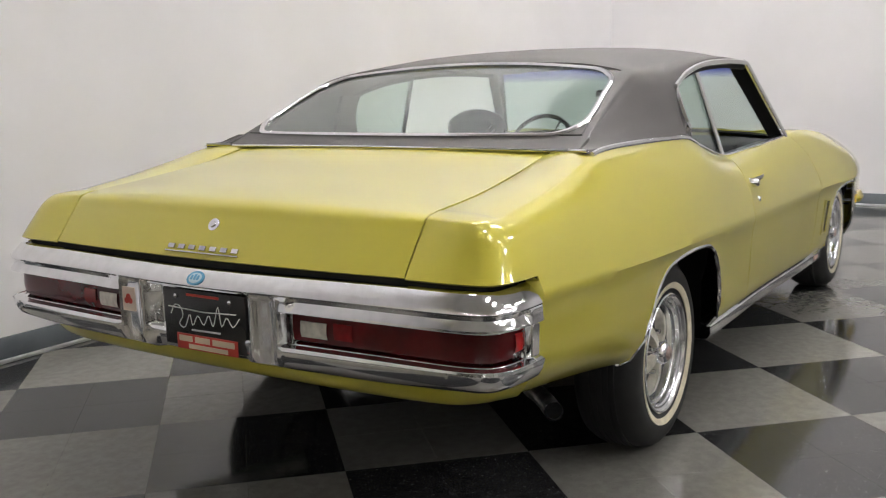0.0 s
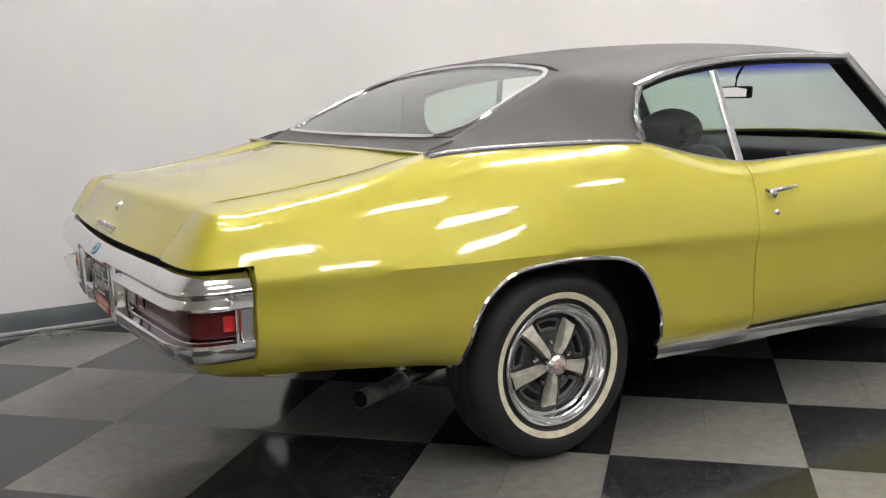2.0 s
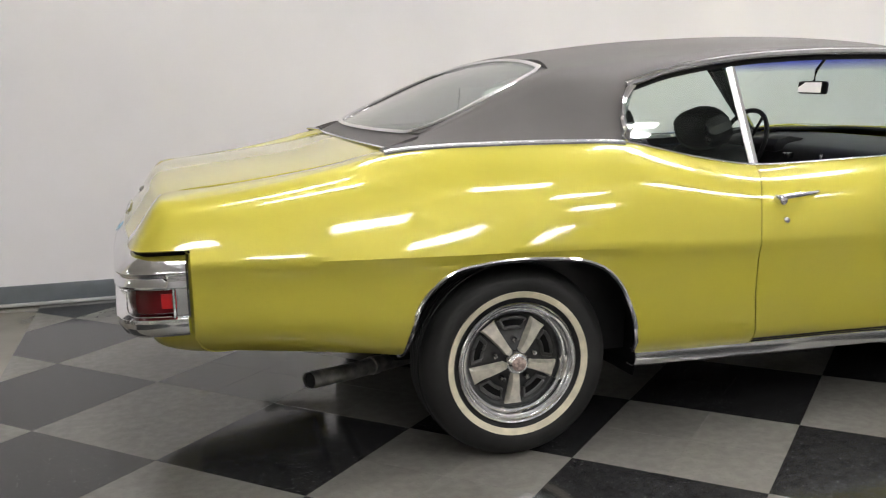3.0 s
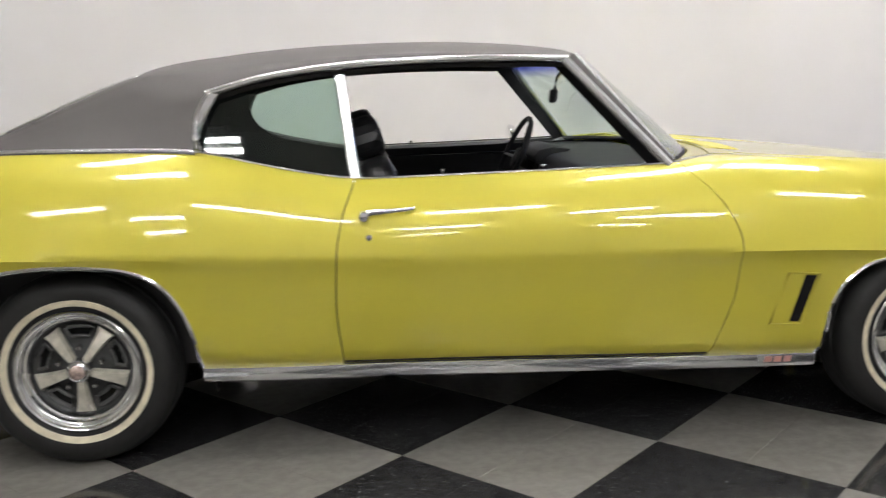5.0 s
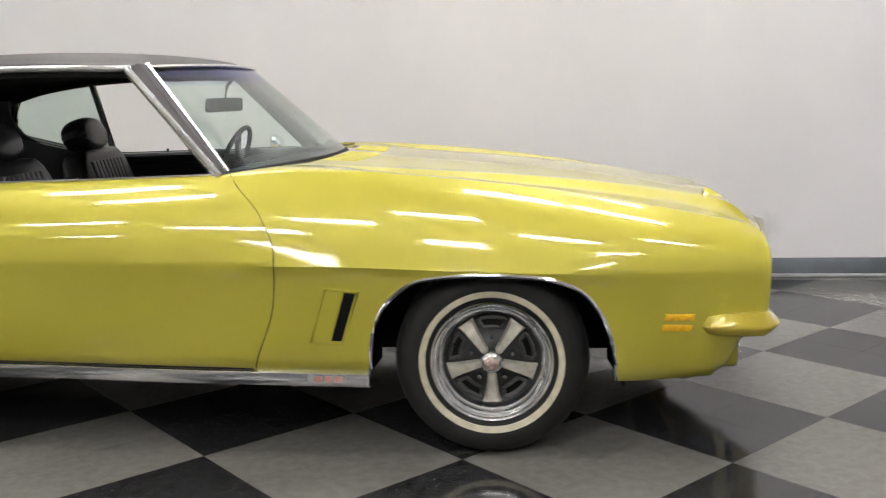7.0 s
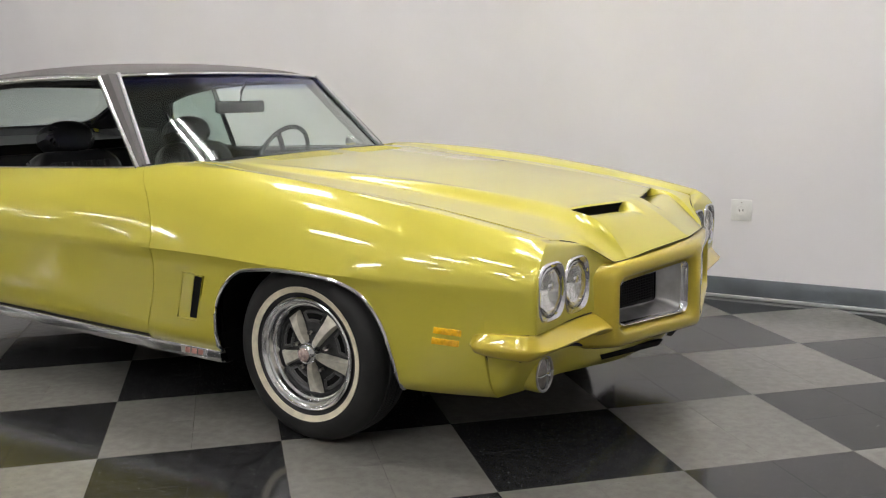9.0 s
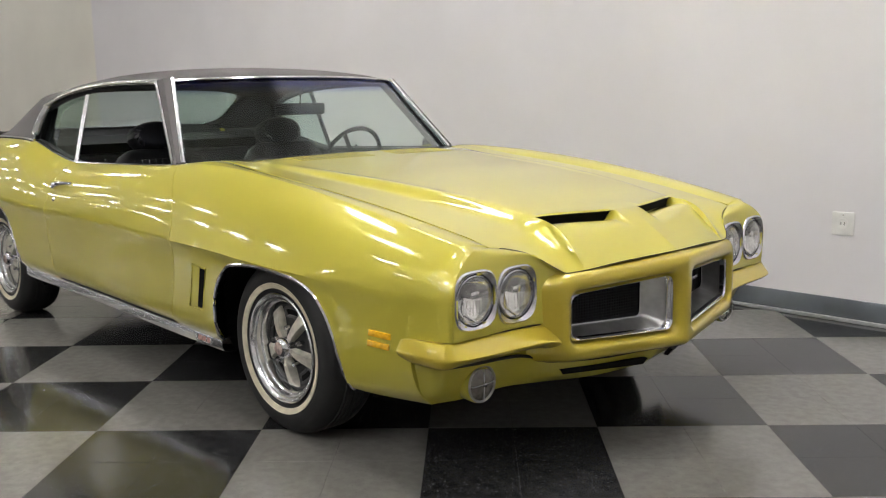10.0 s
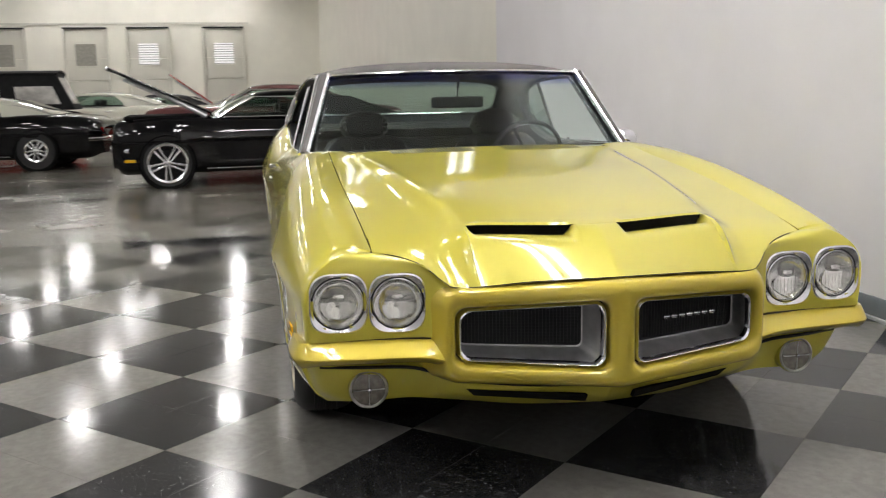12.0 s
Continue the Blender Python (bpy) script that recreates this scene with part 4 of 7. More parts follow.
def glass_w(z):
    return 0.808 - (z - 0.895) * 0.305


q_out = [(0.905, 0.885), (0.86, 1.262), (0.75, 1.255), (0.62, 1.228), (0.50, 1.195), (0.44, 1.172), (0.418, 1.12), (0.404, 1.05), (0.40, 1.0), (0.48, 0.972), (0.62, 0.935), (0.78, 0.903)]
QUARTER_GLASS = []
for side in (-1, 1):
    QUARTER_GLASS.append(part("quarter_window", prism_bm(q_out, lambda u, v: Vector((u, side * (glass_w(v) - 0.022), v)), (0, -side * 0.004, 0)), M_GLASS, CAR, "raised green-tinted quarter window", smooth=False))
for o in [REAR_GLASS, WINDSHIELD] + QUARTER_GLASS:
    o.visible_shadow = False


# ---- wheels ----
def wheel(x, w, z, side, turn):
    h = new("wheel")
    h.parent = CAR
    h.matrix_basis = pose(x, side * w, z, 0, 0, 0 if side < 0 else 180) @ pose(0, 0, 0, 0, turn, 0)
    # outer face looks along -y
    R = 0.312
    prof = [(0.185, 0.03), (0.20, 0.006), (0.215, -0.004), (0.245, -0.013), (0.268, -0.013), (0.287, -0.004), (0.300, 0.008), (0.309, 0.020), (R + 0.002, 0.034), (R + 0.004, 0.10), (R + 0.002, 0.165), (0.30, 0.192), (0.27, 0.208), (0.20, 0.195), (0.185, 0.16)]
    tyre = part("tyre", lathe_bm(prof, 72), M_RUBBER, h, "black whitewall tyre")
    ring = [(0.2155, -0.003), (0.2160, -0.0072), (0.2265, -0.0112), (0.2358, -0.0137), (0.2366, -0.0095)]
    part("whitewall", lathe_bm(ring, 72), M_WHITEWALL, tyre, "aged cream whitewall stripe")
    treads = []
    for k in range(5):
        a = 0.052 + 0.0205 * k
        treads.append(lathe_bm([(R + 0.002, a), (R + 0.007, a + 0.002), (R + 0.007, a + 0.013), (R + 0.002, a + 0.015)], 72))
    part("tread", join_bm(treads), M_RUBBER, tyre)
    part("rim", lathe_bm([(0.150, 0.062), (0.1535, 0.056), (0.1575, 0.056), (0.1595, 0.050), (0.161, 0.036), (0.163, 0.030), (0.168, 0.028), (0.171, 0.024), (0.1735, 0.010), (0.178, 0.006), (0.184, 0.0045), (0.1875, 0.001), (0.191, -0.0055), (0.1955, -0.0075), (0.1995, -0.004), (0.200, 0.004), (0.19, 0.03), (0.186, 0.16)], 84), M_RIM, h, "bright chrome trim ring", angle=25)
    part("disc", lathe_bm([(0.160, 0.054), (0.152, 0.050), (0.146, 0.056), (0.134, 0.062), (0.10, 0.060), (0.062, 0.048), (0.046, 0.036), (0.03, 0.036), (0.0005, 0.036)], 60), M_WHEEL_DARK, h, "charcoal painted wheel centre")
    for i in range(5):
        a = radians(-90 + 72 * i)
        rot = Matrix.Rotation(-a, 4, "Y")
        net = []
        for q, e in ((-1, 1), (-0.93, 0.45), (-0.72, 0), (0.72, 0), (0.93, 0.45), (1, 1)):
            net.append([(0.036, 0.018 + 0.024 * e, 0.0145 * q), (0.060, 0.016 + 0.028 * e, 0.0150 * q), (0.090, 0.020 + 0.032 * e, 0.0185 * q), (0.118, 0.029 + 0.027 * e, 0.0225 * q), (0.138, 0.037 + 0.018 * e, 0.0275 * q), (0.148, 0.044 + 0.010 * e, 0.031 * q)])
        bm = bmesh.new()
        add_grid(bm, [[tuple(p) for p in spline(r, 12)] for r in net])
        orient(bm, (0.1, 1.0, 0))
        part("spoke", shift(bm, rot), M_SPOKE, h, "argent silver spoke", angle=25)
        # slot with a raised rim between the spokes
        b = a + radians(36)
        arc = [(math.cos(b + radians(g)), math.sin(b + radians(g))) for g in lin(-19, 19, 10)]
        loop = [(c * 0.138, s * 0.138) for c, s in arc] + [(c * 0.106, s * 0.106) for c, s in reversed(arc[1:-1])]
        part("slot_rim", tube_bm([(u, 0.054, v) for u, v in loop], 0.0062, 8, None, True), M_SLOT_RIM, h, "grey raised slot rim")
        part("slot", prism_bm(loop, lambda u, v: Vector((u, 0.0535, v)), (0, 0.010, 0)), M_DARK, h, "dark vent slot", smooth=False)
        lug = lathe_bm([(0.0005, 0.012), (0.006, 0.012), (0.0085, 0.016), (0.010, 0.044)], 6)
        part("lug_nut", shift(lug, Matrix.Translation((0.070 * math.cos(b), 0.006, 0.070 * math.sin(b)))), M_CHROME_WORN, h)
    cap = part("centre_cap", lathe_bm([(0.0005, -0.014), (0.018, -0.013), (0.031, -0.007), (0.0375, 0.002), (0.0395, 0.012), (0.041, 0.036)], 32), M_CHROME, h, "chrome centre cap")
    part("cap_badge", lathe_bm([(0.0005, -0.0175), (0.018, -0.0165), (0.024, -0.0115)], 24), simple_badge, cap, "faded red cap badge")
    part("drum", lathe_bm([(0.14, 0.07), (0.14, 0.16), (0.03, 0.16)], 40), M_DARK, h)
    return h


simple_badge = simple("badge_faded_red", (0.52, 0.40, 0.36), 0.25, 0.3, 0.4, 90)
for side in (-1, 1):
    wheel(0.0, 0.874, 0.317, side, 0)
    wheel(2.845, 0.900, 0.317, side, 0)


def plan_path(pts, n):
    """Points along a plan curve with outward normals."""
    s = spline(pts, n)
    out = []
    for i in range(n + 1):
        d = s[min(i + 1, n)] - s[max(i - 1, 0)]
        d = d / np.linalg.norm(d)
        out.append((s[i], np.array([-d[1], d[0]])))
    return out



# ---- rear bumper, one chrome pressing from corner to corner ----
BR = [(-0.999, 0.901), (-1.06, 0.897), (-1.118, 0.885), (-1.156, 0.855), (-1.175, 0.78), (-1.186, 0.60), (-1.196, 0.40), (-1.203, 0.20), (-1.205, 0.0)]
br_path = []
for p, n in plan_path(BR, 192):
    if n[0] * (p[0] + 0.8) + n[1] * p[1] < 0:
        n = -n
    br_path.append((p, n))
BR_ROWS = [(0.715, -0.06, 0), (0.736, -0.048, 0), (0.744, -0.036, 0), (0.743, -0.024, 0), (0.739, -0.014, 0), (0.716, 0.008, 0), (0.704, 0.0175, 0), (0.700, 0.0185, 0), (0.696, 0.017, 0.5), (0.693, 0.010, 2), (0.684, 0.007, 2), (0.676, 0.011, 2), (0.664, 0.021, 0), (0.659, 0.0215, 0), (0.656, 0.018, 1), (0.652, 0.010, 1), (0.576, 0.008, 1), (0.572, 0.016, 1), (0.569, 0.020, 0), (0.564, 0.023, 0), (0.556, 0.023, 0), (0.536, 0.019, 0), (0.514, 0.006, 0), (0.502, -0.016, 0), (0.498, -0.05, 0)]


def bumper_grid():
    g = []
    for i, (p, n) in enumerate(br_path):
        u = i / 192
        w = p[1]
        lamp = smooth(0.292, 0.312, w) * smooth(0.0, 0.025, u - 0.062)
        groove = smooth(0.325, 0.345, w) * smooth(0.0, 0.03, u - 0.10)
        plate = 1 - smooth(0.155, 0.195, w)
        between = (1 - lamp) * (1 - plate) * (1 if w < 0.5 else 0)
        rib = math.exp(-((w - 0.292) / 0.014) ** 2) + 0.6 * math.exp(-((w - 0.205) / 0.012) ** 2)
        row = []
        for z, o, m in BR_ROWS:
            oo = o
            if m == 1:
                oo = o - 0.036 * lamp
            elif m == 2:
                oo = 0.019 - (0.019 - o) * groove
            fade = smooth(0.508, 0.530, z) * (1 - smooth(0.690, 0.702, z))
            oo = oo + (0.007 + 0.012 * rib - oo) * between * fade
            if 0.57 < z < 0.69:
                oo = oo * (1 - plate) - 0.022 * plate
            if z < 0.57 and plate:
                oo -= 0.02 * plate
            zz = z + (0.010 * smooth(0.5, 0.9, w) if z < 0.56 else 0) - (0.004 * (1 - smooth(0, 0.5, w)))
            q = p + n * oo
            row.append((q[0], q[1], zz))
        g.append(row)
    return g


bg = bumper_grid()
bg_full = [[(x, -w, z) for x, w, z in r] for r in bg] + [r for r in reversed(bg[:-1])]
RB = part("rear_bumper", grid_bm(bg_full, 1, (-0.7, 0, 0.6), 0.004), M_CHROME, CAR, "chrome rear bumper with recessed lamps", angle=32)

# black sheet behind the bumper, standing in for the gap's shade
fill = [[(p[0] - n[0] * 0.046, -p[1] + n[1] * 0.046, z) for z in (0.56, 0.68, 0.768)] for p, n in br_path]
part("bumper_gap_shade", grid_bm(fill + [[(x, -w, z) for x, w, z in r] for r in reversed(fill[:-1])], 1, (-0.7, 0, 0.6), 0.004), M_SEAM, CAR, "dark sheet for the shade in the gap above the bumper")


def lamp_strip(u0, u1, z0, z1, o, n=10):
    g = []
    for i in range(n + 1):
        s = (u0 + (u1 - u0) * i / n) * 192
        j = min(int(s), 191)
        f = s - j
        p = br_path[j][0] * (1 - f) + br_path[j + 1][0] * f
        nn = br_path[j][1] * (1 - f) + br_path[j + 1][1] * f
        row = []
        for z, k in ((z0, -0.02), (z0 + 0.004, 0), (z0 * 0.6 + z1 * 0.4, 0.004), (z1 - 0.004, 0.002), (z1, -0.02)):
            q = p + nn * (o + k)
            row.append((q[0], q[1], z))
        g.append(row)
    return g


def u_at(w):
    return float(np.interp(-w, [-p[1] for p, n in br_path], [i / 192 for i in range(193)]))


for side in (-1, 1):
    lamp = part("tail_lamp", grid_bm(lamp_strip(0.075, u_at(0.318), 0.5765, 0.6525, -0.017, 40), side, (-0.7, 0, 0.6)), M_TAIL, CAR, "dark red tail lamp lens in the bumper")
    part("reversing_lens", grid_bm(lamp_strip(u_at(0.425), u_at(0.345), 0.588, 0.636, -0.0125), side, (-0.7, 0, 0.6)), M_CLEAR_LENS, lamp, "clear reversing lamp lens")
    part("side_lens", grid_bm(lamp_strip(0.088, 0.15, 0.590, 0.640, -0.0125), side, (-0.7, 0, 0.6)), M_TAIL_BRIGHT, lamp, "brighter red side lens")
    part("lens_panel", grid_bm(lamp_strip(u_at(0.50), u_at(0.445), 0.590, 0.640, -0.0135), side, (-0.7, 0, 0.6)), M_TAIL_MID, lamp, "lighter red lens panel")
    loop = [(a[0], a[1] * side, a[2]) for a in [r[2] for r in lamp_strip(0.078, u_at(0.316), 0.562, 0.581, -0.013, 30)]] + [(a[0], a[1] * side, a[2]) for a in [r[2] for r in reversed(lamp_strip(0.078, u_at(0.316), 0.644, 0.663, -0.013, 30))]]
    part("lamp_bezel", tube_bm(loop, 0.003, 6, None, True), M_CHROME, lamp, "chrome lamp bezel")

# number plate: black dealer plate with white script and a red strip, letters as plain strokes
plate = part("dealer_plate", box_bm((-1.206, -0.152, 0.505), (-1.196, 0.152, 0.662), 0.004), M_PLATE_BLACK, CAR, "black dealer plate with pale script and a red strip")
script = [(0.12, 0.590), (0.105, 0.606), (0.085, 0.604), (0.075, 0.588), (0.09, 0.572), (0.07, 0.566), (0.05, 0.590), (0.04, 0.570), (0.02, 0.588), (0.0, 0.572), (-0.02, 0.590), (-0.035, 0.571), (-0.055, 0.606), (-0.065, 0.572), (-0.085, 0.588), (-0.105, 0.572), (-0.13, 0.588)]
part("script_stroke", tube_bm([(-1.2075, y * 1.02, 0.592 + (z - 0.586) * 1.5 - 0.06 * y) for y, z in [tuple(v) for v in spline(script, 60)]], 0.0014, 5), M_WHITE, plate, "pale script stroke")
part("script_stroke", tube_bm([(-1.2075, 0.13, 0.611), (-1.2075, 0.0, 0.606), (-1.2075, -0.12, 0.612)], 0.0018, 5), M_WHITE, plate)
part("script_stroke", tube_bm([(-1.2075, 0.045, 0.553), (-1.2075, -0.06, 0.555)], 0.0026, 5), M_SILVER, plate)
strip = part("red_strip", box_bm((-1.2085, -0.12, 0.497), (-1.204, 0.105, 0.540), 0.002), M_STICK_RED, plate, "red strip with cream bars")
for y0, y1, z0, z1 in ((0.045, 0.095, 0.519, 0.535), (-0.02, 0.035, 0.519, 0.535), (-0.11, -0.03, 0.519, 0.535), (-0.085, 0.06, 0.501, 0.513)):
    part("print_bar", box_bm((-1.2092, y0, z0), (-1.2080, y1, z1)), M_CREAM, strip, smooth=False)
part("print_bar", box_bm((-1.2072, -0.06, 0.645), (-1.2058, 0.06, 0.652)), M_STICK_RED, plate, smooth=False)
for y in (-0.1, 0.1):
    part("bolt", shift(lathe_bm([(0.0005, -0.004), (0.006, -0.003), (0.007, 0.001)], 12, "x"), Matrix.Translation((-1.2065, y, 0.642))), M_CHROME, plate)
st = part("oval_sticker", shift(lathe_bm([(0.0005, 0), (0.024, 0.0), (0.0245, 0.001)], 28, "x"), Matrix.Translation((-1.2118, -0.009, 0.7160)) @ Matrix.Rotation(radians(44), 4, "Y") @ Matrix.Diagonal((1, 1.25, 0.9, 1))), M_STICK_BLUE, RB, "round pale blue sticker")
part("sticker_field", shift(lathe_bm([(0.0005, 0), (0.0175, 0.0), (0.018, 0.001)], 28, "x"), Matrix.Translation((-1.2124, -0.009, 0.7166)) @ Matrix.Rotation(radians(44), 4, "Y") @ Matrix.Diagonal((1, 1.25, 0.9, 1))), M_STICK_PALE, st)
for y in (-0.010, 0.0, 0.010):
    part("print_bar", shift(box_bm((-0.0012, y * 1.1 - 0.0035, -0.007), (0.0, y * 1.1 + 0.0035, 0.007 + 0.004 * (y == 0))), Matrix.Translation((-1.2128, -0.009, 0.7170)) @ Matrix.Rotation(radians(44), 4, "Y")), M_STICK_BLUE, st, smooth=False)
st2 = part("square_sticker", prism_bm([(0.212, 0.605), (0.262, 0.605), (0.262, 0.672), (0.212, 0.672)], lambda u, v: Vector((-1.233, u, v)), (0.004, 0, 0)), M_STICK_CREAM, RB, "cream sticker with a red emblem", smooth=False)
for y, z in ((0.237, 0.645), (0.230, 0.634), (0.245, 0.634)):
    part("emblem_dot", shift(lathe_bm([(0.0005, 0), (0.009, 0.0), (0.009, 0.001)], 14, "x"), Matrix.Translation((-1.2342, y, z))), M_STICK_RED, st2)

plate.location = (-0.002, -0.026, 0.018)

# trunk lock and lettering bars on the lid
part("trunk_lock", shift(lathe_bm([(0.0005, -0.008), (0.008, -0.008), (0.010, -0.004), (0.018, -0.003), (0.0205, 0.002), (0.021, 0.01)], 28, "x"), Matrix.Translation((-1.124, 0.0, 0.845)) @ Matrix.Rotation(radians(32), 4, "Y")), M_CHROME, TRUNK, "round chrome trunk lock")
for k in range(7):
    y = 0.118 - 0.0393 * k
    part("badge_letter", shift(box_bm((-0.003, -0.012, -0.007), (0.003, 0.012, 0.007), 0.002), Matrix.Translation((-1.172 + 0.06 * y * y, y, 0.788)) @ Matrix.Rotation(radians(32), 4, "Y")), M_CHROME_WORN, TRUNK, "small chrome badge bar")
part("badge_rail", shift(box_bm((-0.003, -0.135, -0.0018), (0.003, 0.135, 0.0018), 0.001), Matrix.Translation((-1.180, 0.0, 0.776)) @ Matrix.Rotation(radians(32), 4, "Y")), M_CHROME_WORN, TRUNK)

# ---- nose: painted frame round two grilles ----
face_x = curve((0.0, 3.922), (0.03, 3.9185), (0.10, 3.906), (0.30, 3.860), (0.462, 3.815), (0.53, 3.79), (0.58, 3.765))


def nose_loop(w0, w1, z0, z1, r, dx, skew=0.0, inner=None):
    pts = []
    for w, z in round_rect(w0, w1, z0, z1, r, 7, inner):
        k = (w - w0) / (w1 - w0)
        zz = z + skew * k * (1 if z < (z0 + z1) / 2 else -1.0)
        pts.append((face_x(max(w, 0)) + dx, w, zz))
    return pts


loops = [
    nose_loop(0, 0.560, 0.330, 0.664, 0.06, -0.090, 0.025, 0.002),
    nose_loop(0, 0.532, 0.335, 0.662, 0.055, -0.05, 0.022, 0.002),
    nose_loop(0, 0.512, 0.341, 0.659, 0.05, -0.018, 0.02, 0.002),
    nose_loop(0, 0.503, 0.350, 0.652, 0.047, -0.002, 0.02, 0.002),
    nose_loop(0, 0.495, 0.364, 0.640, 0.044, 0.005, 0.02, 0.003),
    nose_loop(0.021, 0.484, 0.380, 0.620, 0.04, 0.005, 0.02),
    nose_loop(0.031, 0.477, 0.389, 0.609, 0.036, -0.001, 0.02),
    nose_loop(0.038, 0.470, 0.396, 0.602, 0.034, -0.018, 0.02),
    nose_loop(0.040, 0.468, 0.398, 0.600, 0.034, -0.05, 0.02),
]
bm = bmesh.new()
for side in (-1, 1):
    add_grid(bm, loops, side, False, True)
bmesh.ops.delete(bm, geom=[f for f in bm.faces if all(abs(v.co.y) < 0.0025 for v in f.verts)], context="FACES")
for v in bm.verts:
    if abs(v.co.y) < 0.0025:
        v.co.y = 0.0
bmesh.ops.remove_doubles(bm, verts=bm.verts, dist=0.0006)
orient(bm, (3.6, 0, 0.5))
part("nose_frame", bm, M_ENDURA, CAR, "lime-gold painted nose frame round the grilles", angle=65)
for side in (-1, 1):
    ring = [nose_loop(0.044 + d, 0.465 - d, 0.401 + d, 0.599 - d, 0.031, dx, 0.02) for d, dx in ((0.0, -0.05), (0.001, -0.022), (0.006, -0.016), (0.011, -0.022), (0.013, -0.04))]
    grille = part("grille_bezel", grid_bm(ring, side, None, 0, False, True), M_CHROME, CAR, "bright grille surround")
    buck = [nose_loop(0.052, 0.456, 0.410, 0.588, 0.026, -0.034, 0.02), nose_loop(0.074, 0.450, 0.430, 0.586, 0.020, -0.08, 0.012), nose_loop(0.084, 0.446, 0.440, 0.584, 0.018, -0.115, 0.010), nose_loop(0.088, 0.442, 0.444, 0.580, 0.018, -0.115, 0.010)]
    part("grille_bucket", grid_bm(buck, side, None, 0, False, True), M_SILVER, grille, "silver painted grille bucket")
    back = prism_bm([(w, z) for _, w, z in nose_loop(0.084, 0.447, 0.440, 0.585, 0.018, 0, 0.010)], lambda u, v: Vector((face_x(u) - 0.123, u * side, v)), (-0.02, 0, 0))
    part("grille_backing", back, M_GRILLE, grille, "black grille mesh", smooth=False)
    bars = []
    for k in range(34):
        w = 0.094 + 0.0103 * k
        bars.append(box_bm((face_x(w) - 0.125, w * side - 0.0010, 0.452), (face_x(w) - 0.1205, w * side + 0.0010, 0.576)))
    for k in range(13):
        z = 0.455 + 0.0095 * k
        bars.append(tube_bm([(face_x(w) - 0.121, w * side, z) for w in (0.09, 0.2, 0.3, 0.442)], 0.0012, 4))
    tagged(part("grille_mesh", join_bm(bars), M_GRILLE, grille, smooth=False), kind="stuff")
for k in range(7):
    y = 0.195 + 0.0285 * k
    part("badge_letter", box_bm((face_x(y) - 0.116, y - 0.0095, 0.503 - 0.01 * y), (face_x(y) - 0.112, y + 0.0095, 0.513 - 0.01 * y), 0.001), M_CHROME_WORN, grille, "small chrome badge bar")

# ---- painted bumper bar wrapping each front corner ----
BF = [(3.800, 0.495), (3.793, 0.55), (3.787, 0.62), (3.777, 0.72), (3.767, 0.82), (3.752, 0.885), (3.724, 0.920), (3.68, 0.938), (3.60, 0.945), (3.492, 0.944)]
bar_top = curve((0, 0.478), (0.12, 0.482), (0.3, 0.485), (0.62, 0.487), (0.8, 0.487), (0.92, 0.483), (0.97, 0.474), (1.0, 0.462))
bar_low = curve((0, 0.392), (0.05, 0.402), (0.12, 0.412), (0.26, 0.416), (0.6, 0.414), (0.75, 0.410), (0.90, 0.412), (0.97, 0.421), (1.0, 0.432))
bf_grid = []
path = plan_path(BF, 56)
for i, (p, n) in enumerate(path):
    if n[0] * (p[0] - 3.3) + n[1] * p[1] < 0:
        n = -n
    u = i / 56
    zt, zl = bar_top(u), bar_low(u)
    flat = 1 - 0.62 * smooth(0.5, 0.72, u)
    sink = 0.045 * smooth(0.955, 1.0, u) ** 2
    row = []
    for f, o in ((0.97, -0.11), (1.0, -0.060), (0.98, -0.050), (0.90, -0.042), (0.70, -0.023), (0.50, -0.005), (0.42, 0.0), (0.36, -0.001), (0.26, -0.010), (0.12, -0.027), (0.03, -0.042), (0.0, -0.055), (0.05, -0.11)):
        q = p + n * (o * flat - sink)
        row.append((q[0], q[1], zl + (zt - zl) * f))
    bf_grid.append(row)
both("front_bumper", bf_grid, M_ENDURA, 0.003, "lime-gold painted front bumper bar", out=(3.4, 0, 0.45))

# black strip drawing the shade between bar and lamp housing
for side in (-1, 1):
    gap = [(p[0] + n[0] * -0.058, (p[1] + n[1] * -0.058) * side, bar_top(i / 56) + 0.002) for i, (p, n) in enumerate(path) for n in ((n if n[0] * (p[0] - 3.3) + n[1] * p[1] > 0 else -n),)]
    part("bar_gap_shade", tube_bm(gap[2:36], 0.0018, 6), M_SEAM, CAR, "dark strip for the shade above the bumper bar")

# valance below the bar, with the parking lamps
fv = [
    [(3.557, 0.900, 0.412), (3.557, 0.890, 0.36), (3.557, 0.872, 0.30), (3.557, 0.832, 0.257)],
    [(3.625, 0.885, 0.410), (3.615, 0.868, 0.36), (3.600, 0.84, 0.30), (3.575, 0.80, 0.260)],
    [(3.655, 0.845, 0.408), (3.640, 0.825, 0.36), (3.615, 0.79, 0.30), (3.595, 0.76, 0.262)],
    [(3.670, 0.74, 0.408), (3.655, 0.73, 0.36), (3.630, 0.71, 0.30), (3.610, 0.69, 0.264)],
    [(3.680, 0.60, 0.405), (3.665, 0.60, 0.36), (3.640, 0.59, 0.31), (3.625, 0.58, 0.270)],
    [(3.725, 0.47, 0.375), (3.715, 0.47, 0.34), (3.700, 0.46, 0.295), (3.660, 0.44, 0.262)],
    [(3.790, 0.25, 0.352), (3.778, 0.25, 0.325), (3.755, 0.24, 0.285), (3.715, 0.24, 0.250)],
    [(3.830, 0.0, 0.350), (3.818, 0.0, 0.322), (3.790, 0.0, 0.280), (3.745, 0.0, 0.246)],
]
